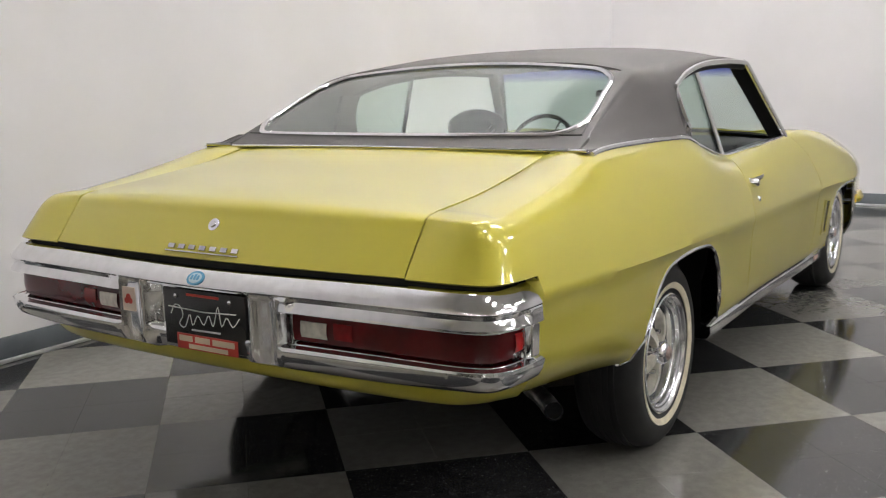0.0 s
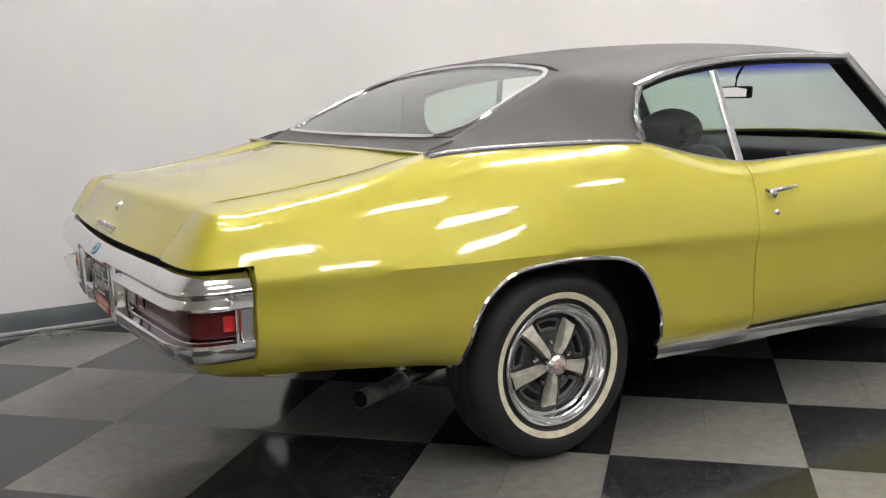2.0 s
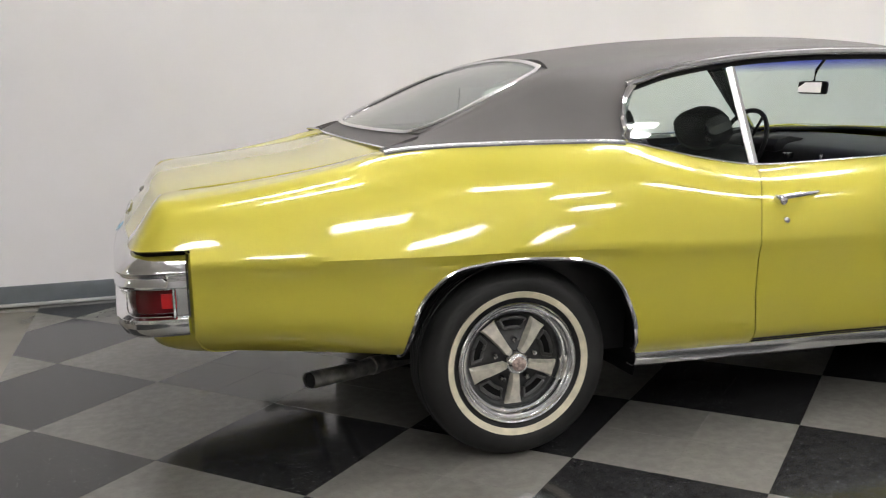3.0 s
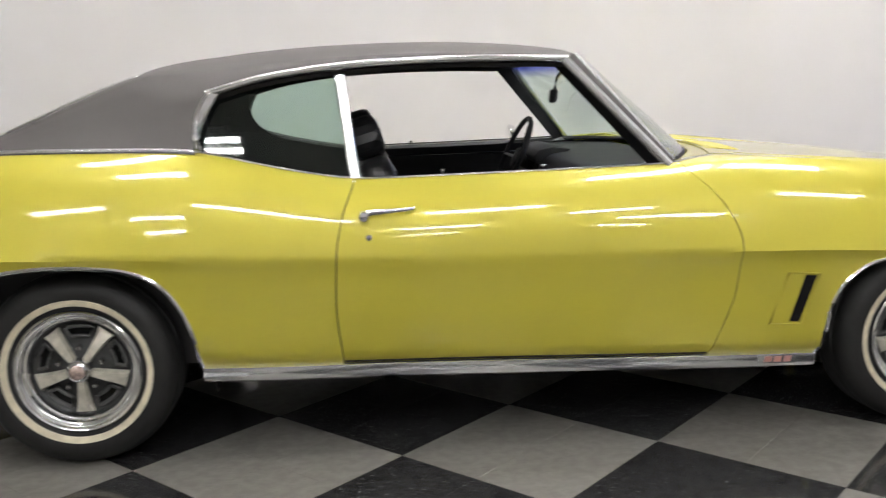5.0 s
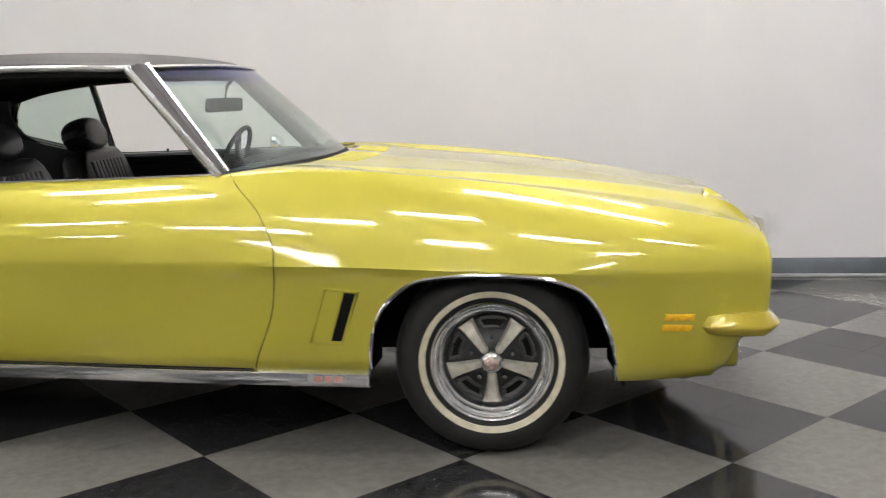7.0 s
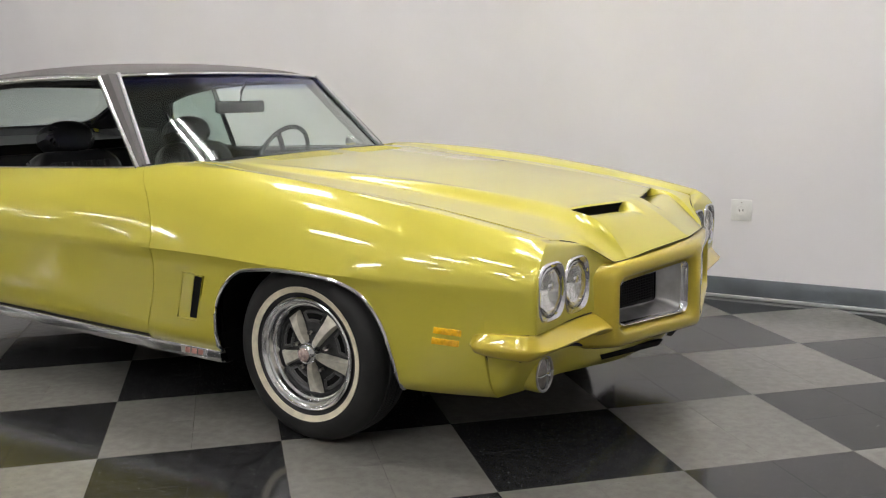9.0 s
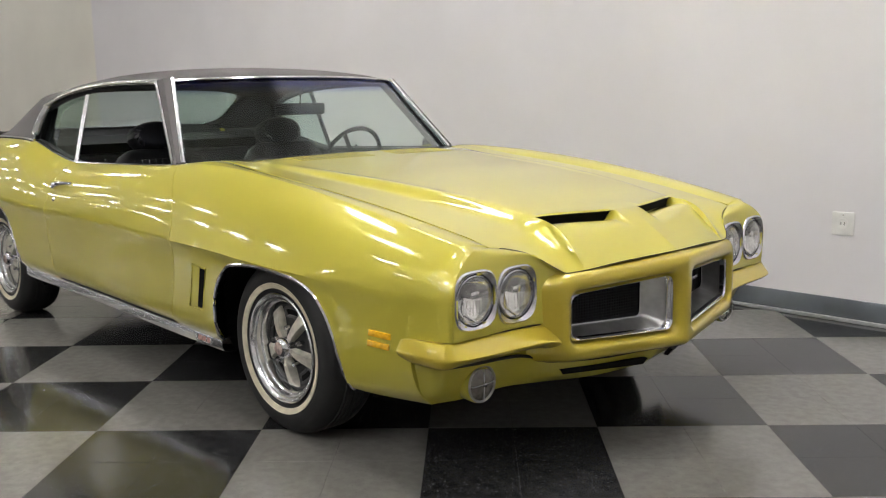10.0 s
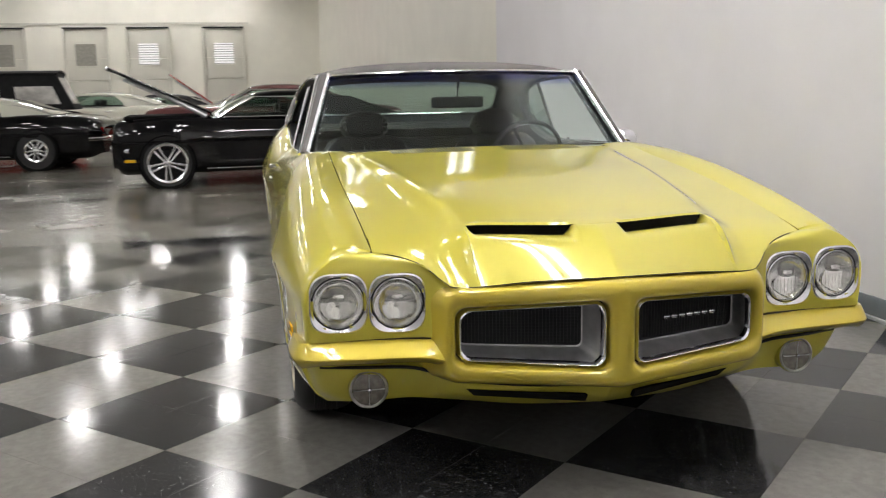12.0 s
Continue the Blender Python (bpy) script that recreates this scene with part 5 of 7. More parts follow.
# shadow line under the nose and bar, drawn as a black strip
gap_line = spline([(3.640, 0.855, 0.392), (3.668, 0.74, 0.390), (3.682, 0.60, 0.385), (3.702, 0.53, 0.372), (3.728, 0.47, 0.352), (3.788, 0.25, 0.334), (3.828, 0.0, 0.331)], 40)
for side in (-1, 1):
    part("valance_gap_shade", tube_bm([(p[0] + 0.002, p[1] * side, p[2]) for p in gap_line], 0.0055, 6), M_SEAM, CAR, "dark strip for the shade above the valance")
both("front_valance", patch(fv, 42, 12), M_PAINT, 0.003, out=(3.3, 0, 0.4))
for side in (-1, 1):
    part("air_slot", prism_bm([(0.075, 0.272), (0.40, 0.290), (0.425, 0.314), (0.075, 0.298)], lambda u, v: Vector((3.852 - 0.19 * u - 0.042 * (u / 0.425) ** 3 - (0.318 - v) * 0.75, u * side, v)), (-0.02, 0, 0)), M_DARK, CAR, "dark air slot in the valance", smooth=False)
    pl = thing("parking_lamp", (3.652, 0.712 * side, 0.316))
    pl.parent = CAR
    part("lamp_can", lathe_bm([(0.046, -0.07), (0.060, -0.05), (0.062, -0.005), (0.060, 0.002), (0.055, 0.004)], 36, "x"), M_PAINT, pl)
    part("lamp_rim", lathe_bm([(0.058, 0.000), (0.0595, 0.006), (0.056, 0.009), (0.052, 0.007), (0.051, 0.0)], 36, "x"), M_STEEL, pl)
    part("lens", lathe_bm([(0.051, 0.004), (0.035, 0.011), (0.0005, 0.015)], 36, "x"), M_PARK_LENS, pl, "smoky clear parking lamp lens")
    for a in (0, 90):
        part("lens_rib", shift(box_bm((0.006, -0.048, -0.0011), (0.0155, 0.048, 0.0011), 0.0007), Matrix.Rotation(radians(a), 4, "X")), M_SILVER, pl)
    part("lens_boss", shift(lathe_bm([(0.0005, 0.024), (0.006, 0.022), (0.008, 0.014)], 16, "x"), Matrix.Identity(4)), M_CHROME, pl)


# ---- twin headlamps ----
def headlamp(w, z, x, side, tilt):
    h = thing("headlamp", (x, w * side, z), tilt * side)
    h.parent = CAR
    part("reflector", lathe_bm([(0.072, -0.004), (0.062, -0.02), (0.045, -0.034), (0.0005, -0.046)], 40, "x"), M_REFLECTOR, h, "bright lamp reflector")
    lens = part("lens", lathe_bm([(0.0725, 0.0), (0.066, 0.006), (0.050, 0.014), (0.028, 0.020), (0.0005, 0.022), (0.0005, 0.018), (0.028, 0.016), (0.050, 0.010), (0.066, 0.002), (0.0705, -0.003)], 40, "x"), M_LAMP_GLASS, h, "clear fluted headlamp lens")
    lens.visible_shadow = False
    part("retaining_ring", lathe_bm([(0.0735, -0.01), (0.0745, 0.003), (0.0715, 0.005), (0.0705, 0.0)], 40, "x"), M_CHROME_WORN, h)
    # black ring that draws the shade between lens and bezel
    part("lamp_gap_shade", lathe_bm([(0.082, -0.004), (0.0735, -0.004), (0.0735, -0.02)], 40, "x"), M_BLACK, h, "black ring for the shade in the gap round the lamp")
    part("bulb_shield", shift(box_bm((-0.02, -0.016, 0.004), (0.004, 0.016, 0.026), 0.003), Matrix.Identity(4)), M_REFLECTOR, h)
    flutes = [box_bm((0.006, -0.05 + 0.0125 * k - 0.0008, -0.045), (0.0075, -0.05 + 0.0125 * k + 0.0008, 0.0)) for k in range(9)]
    o = part("lens_flutes", join_bm(flutes), M_LAMP_GLASS, h, smooth=False)
    o.visible_shadow = False
    ring = []
    n = 48
    for r_in, half, dx in ((0.0780, None, -0.012), (0.0785, None, 0.004), (None, 0.081, 0.0115), (None, 0.0852, 0.0085), (None, 0.0868, 0.003), (None, 0.087, -0.02)):
        loop = []
        for k in range(n):
            a = 6.2831853 * k / n
            c, s = math.cos(a), math.sin(a)
            if r_in:
                loop.append((dx, c * r_in, s * r_in))
            else:
                f = half / (abs(c) ** 3.3 + abs(s) ** 3.3) ** (1 / 3.3)
                loop.append((dx, c * f, s * f * 1.045))
        ring.append(loop)
    part("bezel", grid_bm(ring, 1, None, 0, False, True), M_BEZEL, h, "squared bright headlamp bezel")
    return h


for side in (-1, 1):
    headlamp(0.799, 0.600, 3.7145, side, 2)
    headlamp(0.627, 0.593, 3.720, side, 2)

# amber side markers
for side in (-1, 1):
    for x0, z0 in ((3.388, 0.462), (3.380, 0.428)):
        def sw(x, z):
            s = low_section(x)
            return float(np.interp(z, s[:, 1], s[:, 0]))
        mk = prism_bm([(x0, z0 + 0.003), (x0 + 0.092, z0 + 0.001), (x0 + 0.095, z0 + 0.021), (x0 + 0.003, z0 + 0.023)], lambda u, v: Vector((u, side * (sw(u, v) + 0.005), v)), (0, -side * 0.012, 0), 0.0015)
        part("side_marker", mk, M_AMBER, CAR, "amber side marker lens")

# fender air extractor: recessed parallelogram with a black opening
for side in (-1, 1):
    fx = lambda u, v, d=0.0: Vector((u, side * (sw(u, v) + d), v))
    rim = [(2.262, 0.390), (2.368, 0.388), (2.424, 0.560), (2.318, 0.566)]
    ve = part("air_extractor", tube_bm([fx(u, v, 0.001) for u, v in rim], 0.004, 6, None, True), M_PAINT, CAR, "painted fender air extractor with a black opening")
    part("vent_opening", prism_bm([(2.330, 0.397), (2.364, 0.396), (2.414, 0.553), (2.378, 0.556)], lambda u, v: fx(u, v, 0.0025), (0, -side * 0.01, 0)), M_DARK, ve, "black vent opening", smooth=False)
    part("vent_floor", prism_bm([(2.268, 0.395), (2.328, 0.394), (2.374, 0.556), (2.322, 0.560)], lambda u, v: fx(u, v, 0.0015), (0, -side * 0.01, 0)), M_PAINT, ve, smooth=False)

# black strips that draw the shade in the gaps round the doors
for side in (-1, 1):
    for seam, sx in ((door_rear_x, 0.86), (door_front_x, 2.1)):
        pts = []
        for z in lin(0.315, 0.885, 30):
            x = seam(z)
            col = side_column(x, 14, 27)
            zw = sorted((p[2], p[1]) for p in col[:33])
            pts.append((x, (float(np.interp(z, [a for a, _ in zw], [b for _, b in zw])) - 0.0065) * side, z))
        part("door_seal", tube_bm(pts, 0.004, 5), M_SEAM, CAR, "dark strip for the shade in the door gap")

# the shade between door and rocker, drawn as a black strip
for side in (-1, 1):
    foot = [(x, (low_w(x) + 0.0085) * side, low_z(x) + 0.0075) for x in lin(0.848, 2.06, 24)]
    part("door_seal", tube_bm(foot, 0.0032, 5), M_SEAM, CAR, "dark strip for the shade under the door")

# ---- bright mouldings ----
for side in (-1, 1):
    rail = [(p[0], p[1] * side, p[2]) for p in spline([c[-1] for c in roof_cols], 40)]
    part("drip_rail", tube_bm([(x, y + 0.004 * side, z - 0.002) for x, y, z in rail], 0.012, 8, (0.8, 1.0)), M_CHROME, CAR, "bright drip rail")
    back = [(p[0] + 0.003, (p[1] + 0.003) * side, p[2]) for p in spline([(0.53, 0.722, 1.207), (0.462, 0.737, 1.185), (0.424, 0.757, 1.135), (0.404, 0.779, 1.075), (0.400, 0.798, 1.026), (0.414, 0.808, 1.004)], 16)]
    part("window_edge", tube_bm(back, [0.006 + 0.0155 * smooth(0.0, 0.4, k / 16) - 0.014 * smooth(0.8, 1.0, k / 16) for k in range(17)], 8, (0.55, 1.0)), M_CHROME, CAR, "bright quarter window edge")
    belt = [(x, (top_w(x) + 0.004) * side, top_z(x) + 0.002) for x in lin(-0.395, 0.40, 24)]
    part("belt_moulding", tube_bm(belt, 0.010, 8, (0.7, 0.9)), M_RIM, CAR, "bright belt moulding below the vinyl")
    sill = [(x, (top_w(x) - 0.006) * side, top_z(x) + 0.004) for x in lin(0.40, 1.935, 44)]
    part("window_sill_moulding", tube_bm(sill, 0.0055, 6), M_CHROME, CAR)
    bar = [(0.902 - 0.044 * t, (glass_w(0.885 + 0.367 * t) - 0.015) * side, 0.885 + 0.367 * t) for t in (0, 0.33, 0.66, 1)]
    part("window_bar", tube_bm([tuple(p) for p in spline(bar, 10)], 0.018, 8, (0.5, 1.0)), M_RIM, CAR, "bright upright window bar")
    tip = [(-0.355, 0.69 * side, 1.003), (-0.385, 0.74 * side, 1.006), (-0.400, 0.768 * side, 1.006)]
    part("sail_tip_moulding", tube_bm(tip, 0.006, 6), M_CHROME, CAR)
    for fn, (lo, hi) in ((arch_rear, REAR_ARCH), (arch_front, FRONT_ARCH)):
        pts = []
        for x, _ in arch_columns(fn, lo, hi, 40):
            z = max(fn(x), low_z(x))
            pts.append((x, (sw(x, z) + 0.001) * side, z))
        part("arch_moulding", tube_bm(pts, 0.007, 6), M_CHROME, CAR, "bright wheel arch moulding")
    rk = []
    for x in lin(0.398, 2.443, 20):
        zt, w0 = low_z(x), low_w(x)
        rk.append([(x, w0 - 0.03, zt + 0.004), (x, w0 + 0.002, zt + 0.004), (x, w0 + 0.011, zt - 0.004), (x, w0 + 0.012, zt - 0.03), (x, w0 + 0.004, zt - 0.048), (x, w0 - 0.012, zt - 0.055), (x, w0 - 0.05, zt - 0.056)])
    rm = part("rocker_moulding", grid_bm(rk, side, (1.3, 0, 0.5), 0.003), M_RIM, CAR, "bright rocker panel moulding")
    bd = part("rocker_badge", prism_bm([(2.24, -0.036), (2.375, -0.036), (2.375, -0.006), (2.24, -0.006)], lambda u, v: Vector((u, side * (low_w(u) + 0.0135), low_z(u) + v)), (0, -side * 0.003, 0)), M_CHROME, rm, "bright badge with faded red bars", smooth=False)
    for u in (2.262, 2.296, 2.330):
        part("print_bar", prism_bm([(u, -0.031), (u + 0.024, -0.031), (u + 0.028, -0.011), (u + 0.004, -0.011)], lambda a, b: Vector((a, side * (low_w(a) + 0.0145), low_z(a) + b)), (0, -side * 0.002, 0)), M_FADED_RED, bd, smooth=False)
    # door handle and lock
    def up_w(x, z):
        col = side_column(x, 4, 27)
        pts = sorted((p[2], p[1]) for p in col[4:26])
        return float(np.interp(z, [a for a, _ in pts], [b for _, b in pts]))
    hw = [(0.915, 0.798), (0.95, 0.806), (1.0, 0.809), (1.05, 0.811), (1.082, 0.811)]
    door = DOORS[0] if side < 0 else DOORS[1]
    hd = part("door_handle", tube_bm([(x, side * (up_w(x, z) + o), z) for (x, z), o in zip(hw, (0.006, 0.024, 0.028, 0.024, 0.004))], [0.012, 0.010, 0.008, 0.007, 0.006], 10, (0.8, 1.0)), M_CHROME, door, "chrome door handle")
    part("handle_button", shift(lathe_bm([(0.0005, -0.03), (0.014, -0.028), (0.017, -0.02), (0.018, 0.01)], 20), Matrix.Translation((0.922, side * up_w(0.922, 0.793), 0.793)) @ Matrix.Rotation(0 if side < 0 else math.pi, 4, "Z")), M_CHROME, hd)
    part("door_lock", shift(lathe_bm([(0.0005, -0.009), (0.008, -0.008), (0.011, -0.004), (0.0125, 0.006)], 20), Matrix.Translation((0.936, side * up_w(0.936, 0.727), 0.727)) @ Matrix.Rotation(0 if side < 0 else math.pi, 4, "Z")), M_CHROME, door, "small chrome door lock")
    # windshield pillar: vinyl-dark centre between two bright strips
    a0, a1 = Vector((1.612, 0.690, 1.276)), Vector((1.948, 0.806, 0.918))
    b0, b1 = Vector((1.662, 0.634, 1.290)), Vector((1.968, 0.772, 0.928))
    g = []
    for i in range(9):
        t = i / 8
        A, B = a0.lerp(a1, t), b0.lerp(b1, t)
        m = (A + B) / 2 + Vector((0.012, 0.012, 0.012))
        inn = (A + B) / 2 + Vector((-0.05, -0.045, -0.02))
        g.append([A, A.lerp(m, 0.6), m, m.lerp(B, 0.4), B, B.lerp(inn, 0.8), inn, A.lerp(inn, 0.7)])
    pil = part("windshield_pillar", grid_bm([[tuple(v) for v in r[:5]] for r in g], side, (1.2, 0, 0.9), 0.002), M_VINYL, CAR, "dark windshield pillar with bright edges")
    part("pillar_lining", grid_bm([[tuple(v) for v in r[4:] + r[:1]] for r in g], side, None, 0), M_BLACK, pil, "black inner pillar lining")
    part("pillar_strip", tube_bm([(a0.lerp(a1, t).x, a0.lerp(a1, t).y * side, a0.lerp(a1, t).z) for t in (0, 0.25, 0.5, 0.75, 1)], 0.013, 8, (0.7, 1.2)), M_RIM, pil, "bright pillar strip")
    part("pillar_strip", tube_bm([(b0.lerp(b1, t).x, b0.lerp(b1, t).y * side, b0.lerp(b1, t).z) for t in (0, 0.25, 0.5, 0.75, 1)], 0.013, 8, (0.8, 1.1)), M_RIM, pil, "bright pillar strip")
    part("corner_lining", prism_bm([(0.31, 0.985), (0.31, 1.17), (0.43, 1.168), (0.425, 1.10), (0.438, 1.05), (0.465, 1.01), (0.51, 0.978), (0.56, 0.955), (0.56, 0.93), (0.45, 0.965)], lambda u, v: Vector((u, side * (glass_w(v) - 0.034), v)), (0, -side * 0.02, 0)), M_BLACK, CAR, "black lining round the quarter window", smooth=False)
    rubber = [(p[0], (p[1] - 0.016) * side, p[2] - 0.018) for p in spline([c[-1] for c in roof_cols], 30)]
    part("roof_weatherstrip", tube_bm(rubber, 0.014, 6), M_BLACK, CAR, "black window rubber")

hdr = [(p[0] + 0.006, p[1], p[2] + 0.0) for p in spline([ws_net[k][0] for k in range(7)], 40)]
part("header_moulding", tube_bm(hdr, 0.010, 8, (1.2, 0.7)), M_CHROME, CAR, "bright moulding over the windshield")
rgl = patch(rg, 24, 12)


def glass_at(q, v):
    """A place on the rear glass: q across (-1..1), v from its top (0) to its foot (1)."""
    i, j = (q + 1) / 2 * 24, v * 12
    a, b = min(int(i), 23), min(int(j), 11)
    fi, fj = i - a, j - b
    p = rgl[a][b] * (1 - fi) * (1 - fj) + rgl[a + 1][b] * fi * (1 - fj) + rgl[a][b + 1] * (1 - fi) * fj + rgl[a + 1][b + 1] * fi * fj
    return (p[0] - 0.004, p[1], p[2] + 0.003)


RQ, RVV = 0.18, 0.30
outline = []
for cq, cv, a0 in ((1 - RQ, 1 - RVV, 0), (-1 + RQ, 1 - RVV, 90), (-1 + RQ, RVV, 180), (1 - RQ, RVV, 270)):
    for k in range(9):
        a = radians(a0 + 90 * k / 8)
        outline.append((cq + RQ * math.cos(a), cv + RVV * math.sin(a)))
for cq, cv, k0 in ((1, 1, 0), (-1, 1, 9), (-1, 0, 18), (1, 0, 27)):
    fil = []
    for k in range(9):
        q, v = outline[k0 + k]
        fil.append([glass_at(q + (cq - q) * t, v + (cv - v) * t) for t in (0, 0.3, 0.65, 1)])
    part("window_corner", grid_bm(fil, 1, (0.6, 0, 0.7), 0.003), M_VINYL, CAR, "vinyl corner round the rear glass")
loop = []
for k in range(36):
    (q0, v0), (q1, v1) = outline[k], outline[(k + 1) % 36]
    n = 8 if (k + 1) % 9 == 0 else 1
    loop += [np.array(glass_at(q0 + (q1 - q0) * t / n, v0 + (v1 - v0) * t / n)) for t in range(n)]
part("rear_window_moulding", tube_bm([(p[0] - 0.001, p[1] * 0.995, p[2] - 0.002) for p in loop], 0.0115, 8, (1.0, 0.8), True), M_CHROME, CAR, "bright moulding round the rear window")
tl = [(p[0] + 0.002, p[1], p[2] + 0.001) for p in spline([tul[k][2] for k in range(7)], 30)]
part("tulip_moulding", tube_bm(tl, 0.0045, 6), M_CHROME, CAR, "thin bright strip along the vinyl edge")
part("windshield_gasket", tube_bm([(p[0] - 0.004, p[1], p[2] - 0.004) for p in spline([ws_net[k][3] for k in range(7)], 40)], 0.010, 6), M_BLACK, CAR)

# ---- underside, wheel wells, exhaust ----
part("underbody", box_bm((-0.35, -0.58, 0.27), (3.45, 0.58, 0.36), 0.02), M_DARK, CAR, "dark underbody")
part("fuel_tank", box_bm((-0.98, -0.52, 0.44), (-0.42, 0.52, 0.54), 0.03), M_DARK, CAR, "dark fuel tank under the trunk")
part("rear_axle", tube_bm([(0, -0.70, 0.33), (0, -0.2, 0.33), (0, 0, 0.33), (0, 0.2, 0.33), (0, 0.70, 0.33)], [0.04, 0.045, 0.12, 0.045, 0.04], 14), M_DARK, CAR, "dark rear axle")
part("tail_panel", box_bm((-1.10, -0.80, 0.52), (-1.02, 0.80, 0.74), 0.02), M_DARK, CAR)
part("radiator_wall", box_bm((3.50, -0.78, 0.30), (3.60, 0.78, 0.66), 0.02), M_DARK, CAR)
part("floor_pan", box_bm((0.42, -0.86, 0.265), (2.42, 0.86, 0.33), 0.01), M_DARK, CAR)
for side in (-1, 1):
    for fn, (lo, hi) in ((arch_rear, REAR_ARCH), (arch_front, FRONT_ARCH)):
        cx = (lo + hi) / 2
        g = []
        for i in range(25):
            a = math.pi * i / 24
            r = (hi - lo) / 2 + 0.035
            g.append([(cx - r * math.cos(a), 0.84 + 0.088 * min(1.0, math.sin(a) * 1.25), (0.40 if fn is arch_rear else 0.30) + (0.30 if fn is arch_rear else 0.35) * math.sin(a) ** 0.8), (cx - r * math.cos(a), 0.56, 0.40 + 0.32 * math.sin(a) ** 0.8), (cx, 0.555, 0.40)])
        well = part("wheel_well", grid_bm(g, side, None, 0.003), M_DARK, CAR, "dark inner wheel well")
        for e in ((1,) if fn is arch_rear else (-1, 1)):
            x = cx + e * ((hi - lo) / 2 + 0.03)
            part("splash_panel", grid_bm([[(x - e * 0.015, 0.50, z), (x, 0.70, z), (x + e * 0.006, 0.86 - 0.03 * (z < 0.3), z)] for z in (0.215, 0.30, 0.40, 0.50)], side, None, 0.004), M_DARK, well)
    ex = [(-0.25, 0.49, 0.262), (-0.39, 0.575, 0.270), (-0.52, 0.682, 0.287), (-0.655, 0.782, 0.305)]
    pipe = part("exhaust_pipe", tube_bm([(x, y * side, z) for x, y, z in spline(ex, 14)], 0.027, 16, None, False, False), M_STEEL, CAR, "dull steel exhaust tip")
    part("pipe_bore", tube_bm([(-0.60, 0.742 * side, 0.2975), (-0.649, 0.778 * side, 0.3042)], 0.0245, 14), M_DARK, pipe)
    part("pipe_clamp", tube_bm([(-0.40, 0.583 * side, 0.2713), (-0.425, 0.604 * side, 0.2742)], 0.031, 14), M_STEEL, pipe)

# ---- cabin ----
bm = roof_sheet(0.024, 0.975)
part("headliner", bm, M_BLACK, CAR, "black headliner")
for side in (-1, 1):
    dp = [[(x, 0.765, 0.30), (x, 0.775, 0.60), (x, 0.765, 0.80), (x, 0.755, top_z(x) - 0.045), (x, 0.735, top_z(x) - 0.012), (x, 0.748, top_z(x) + 0.002), (x, top_w(x) - 0.03, top_z(x) + 0.006), (x, top_w(x) - 0.014, top_z(x) + 0.0045)] for x in lin(-0.10, 2.0, 30)]
    trim = part("door_trim", grid_bm(dp, side, None, 0.01), M_BLACK_VINYL, CAR, "black vinyl door trim")
    part("armrest", box_bm((1.10, side * 0.70 - 0.035, 0.66), (1.55, side * 0.70 + 0.035, 0.72), 0.02, 3), M_BLACK_VINYL, trim)
    part("trim_strip", tube_bm([(0.95, side * 0.752, 0.85), (1.9, side * 0.755, 0.862)], 0.004, 6), M_CHROME_WORN, trim)
    part("lock_knob", shift(lathe_bm([(0.004, 0.0), (0.004, 0.02), (0.007, 0.024), (0.007, 0.032), (0.0005, 0.034)], 12, "z"), Matrix.Translation((1.189, side * 0.765, top_z(1.189) - 0.01))), M_CHROME, trim)

for side in (-1, 1):
    rows = [[(x, 0.70, 0.34), (x, 0.725, 0.60), (x, 0.728, 0.80), (x, 0.722, top_z(x) - 0.05), (x, 0.728, top_z(x) - 0.006), (x, top_w(x) - 0.022, top_z(x) + 0.009)] for x in lin(-0.335, 0.885, 32)]
    part("rear_side_trim", grid_bm(rows, side, None, 0.006), M_BLACK_VINYL, CAR, "black vinyl rear side trim")
bulk = [[(0.16, 0.74 * q, 0.955), (0.18, 0.76 * q, 0.70), (0.22, 0.76 * q, 0.36)] for q in lin(-1, 1, 8)]
part("seat_bulkhead", grid_bm(bulk, 1, None, 0.006), M_BLACK, CAR, "black panel behind the rear seat")


def puff(lo, hi, bevel):
    return box_bm(lo, hi, bevel, 4)


def seat(y):
    s = thing("bucket_seat", (0, y, 0))
    s.parent = CAR
    part("cushion", puff((1.02, -0.26, 0.36), (1.56, 0.26, 0.54), 0.06), M_BLACK_VINYL, s)
    tilt = Matrix.Translation((1.10, 0, 0.50)) @ Matrix.Rotation(radians(-17), 4, "Y")
    shell = [(-0.25, -0.04), (0.25, -0.04), (0.262, 0.32), (0.24, 0.41), (0.18, 0.465), (-0.18, 0.465), (-0.24, 0.41), (-0.262, 0.32)]
    part("backrest", shift(prism_bm(shell, lambda u, v: Vector((-0.06, u, v)), (0.12, 0, 0), 0.038), tilt), M_BLACK_VINYL, s, angle=50)
    for k in range(9):
        part("pleat", shift(puff((0.052, -0.165 + 0.037 * k, 0.02), (0.068, -0.132 + 0.037 * k, 0.40), 0.006), tilt), M_BLACK_VINYL, s)
    pad = [(0.142 * math.cos(a) * (1 if math.sin(a) > 0 else 0.95), 0.520 + (0.092 if math.sin(a) > 0 else 0.070) * math.copysign(abs(math.sin(a)) ** 0.8, math.sin(a))) for a in [6.2831853 * k / 20 for k in range(20)]]
    part("headrest", shift(prism_bm(pad, lambda u, v: Vector((-0.060, u, v)), (0.120, 0, 0), 0.034), tilt), M_BLACK_VINYL, s, "black padded headrest", angle=60)
    part("hinge_button", shift(lathe_bm([(0.0005, -0.012), (0.016, -0.010), (0.02, 0.0)], 16), Matrix.Translation((1.02, -0.262, 0.82))), M_CHROME, s)
    return s


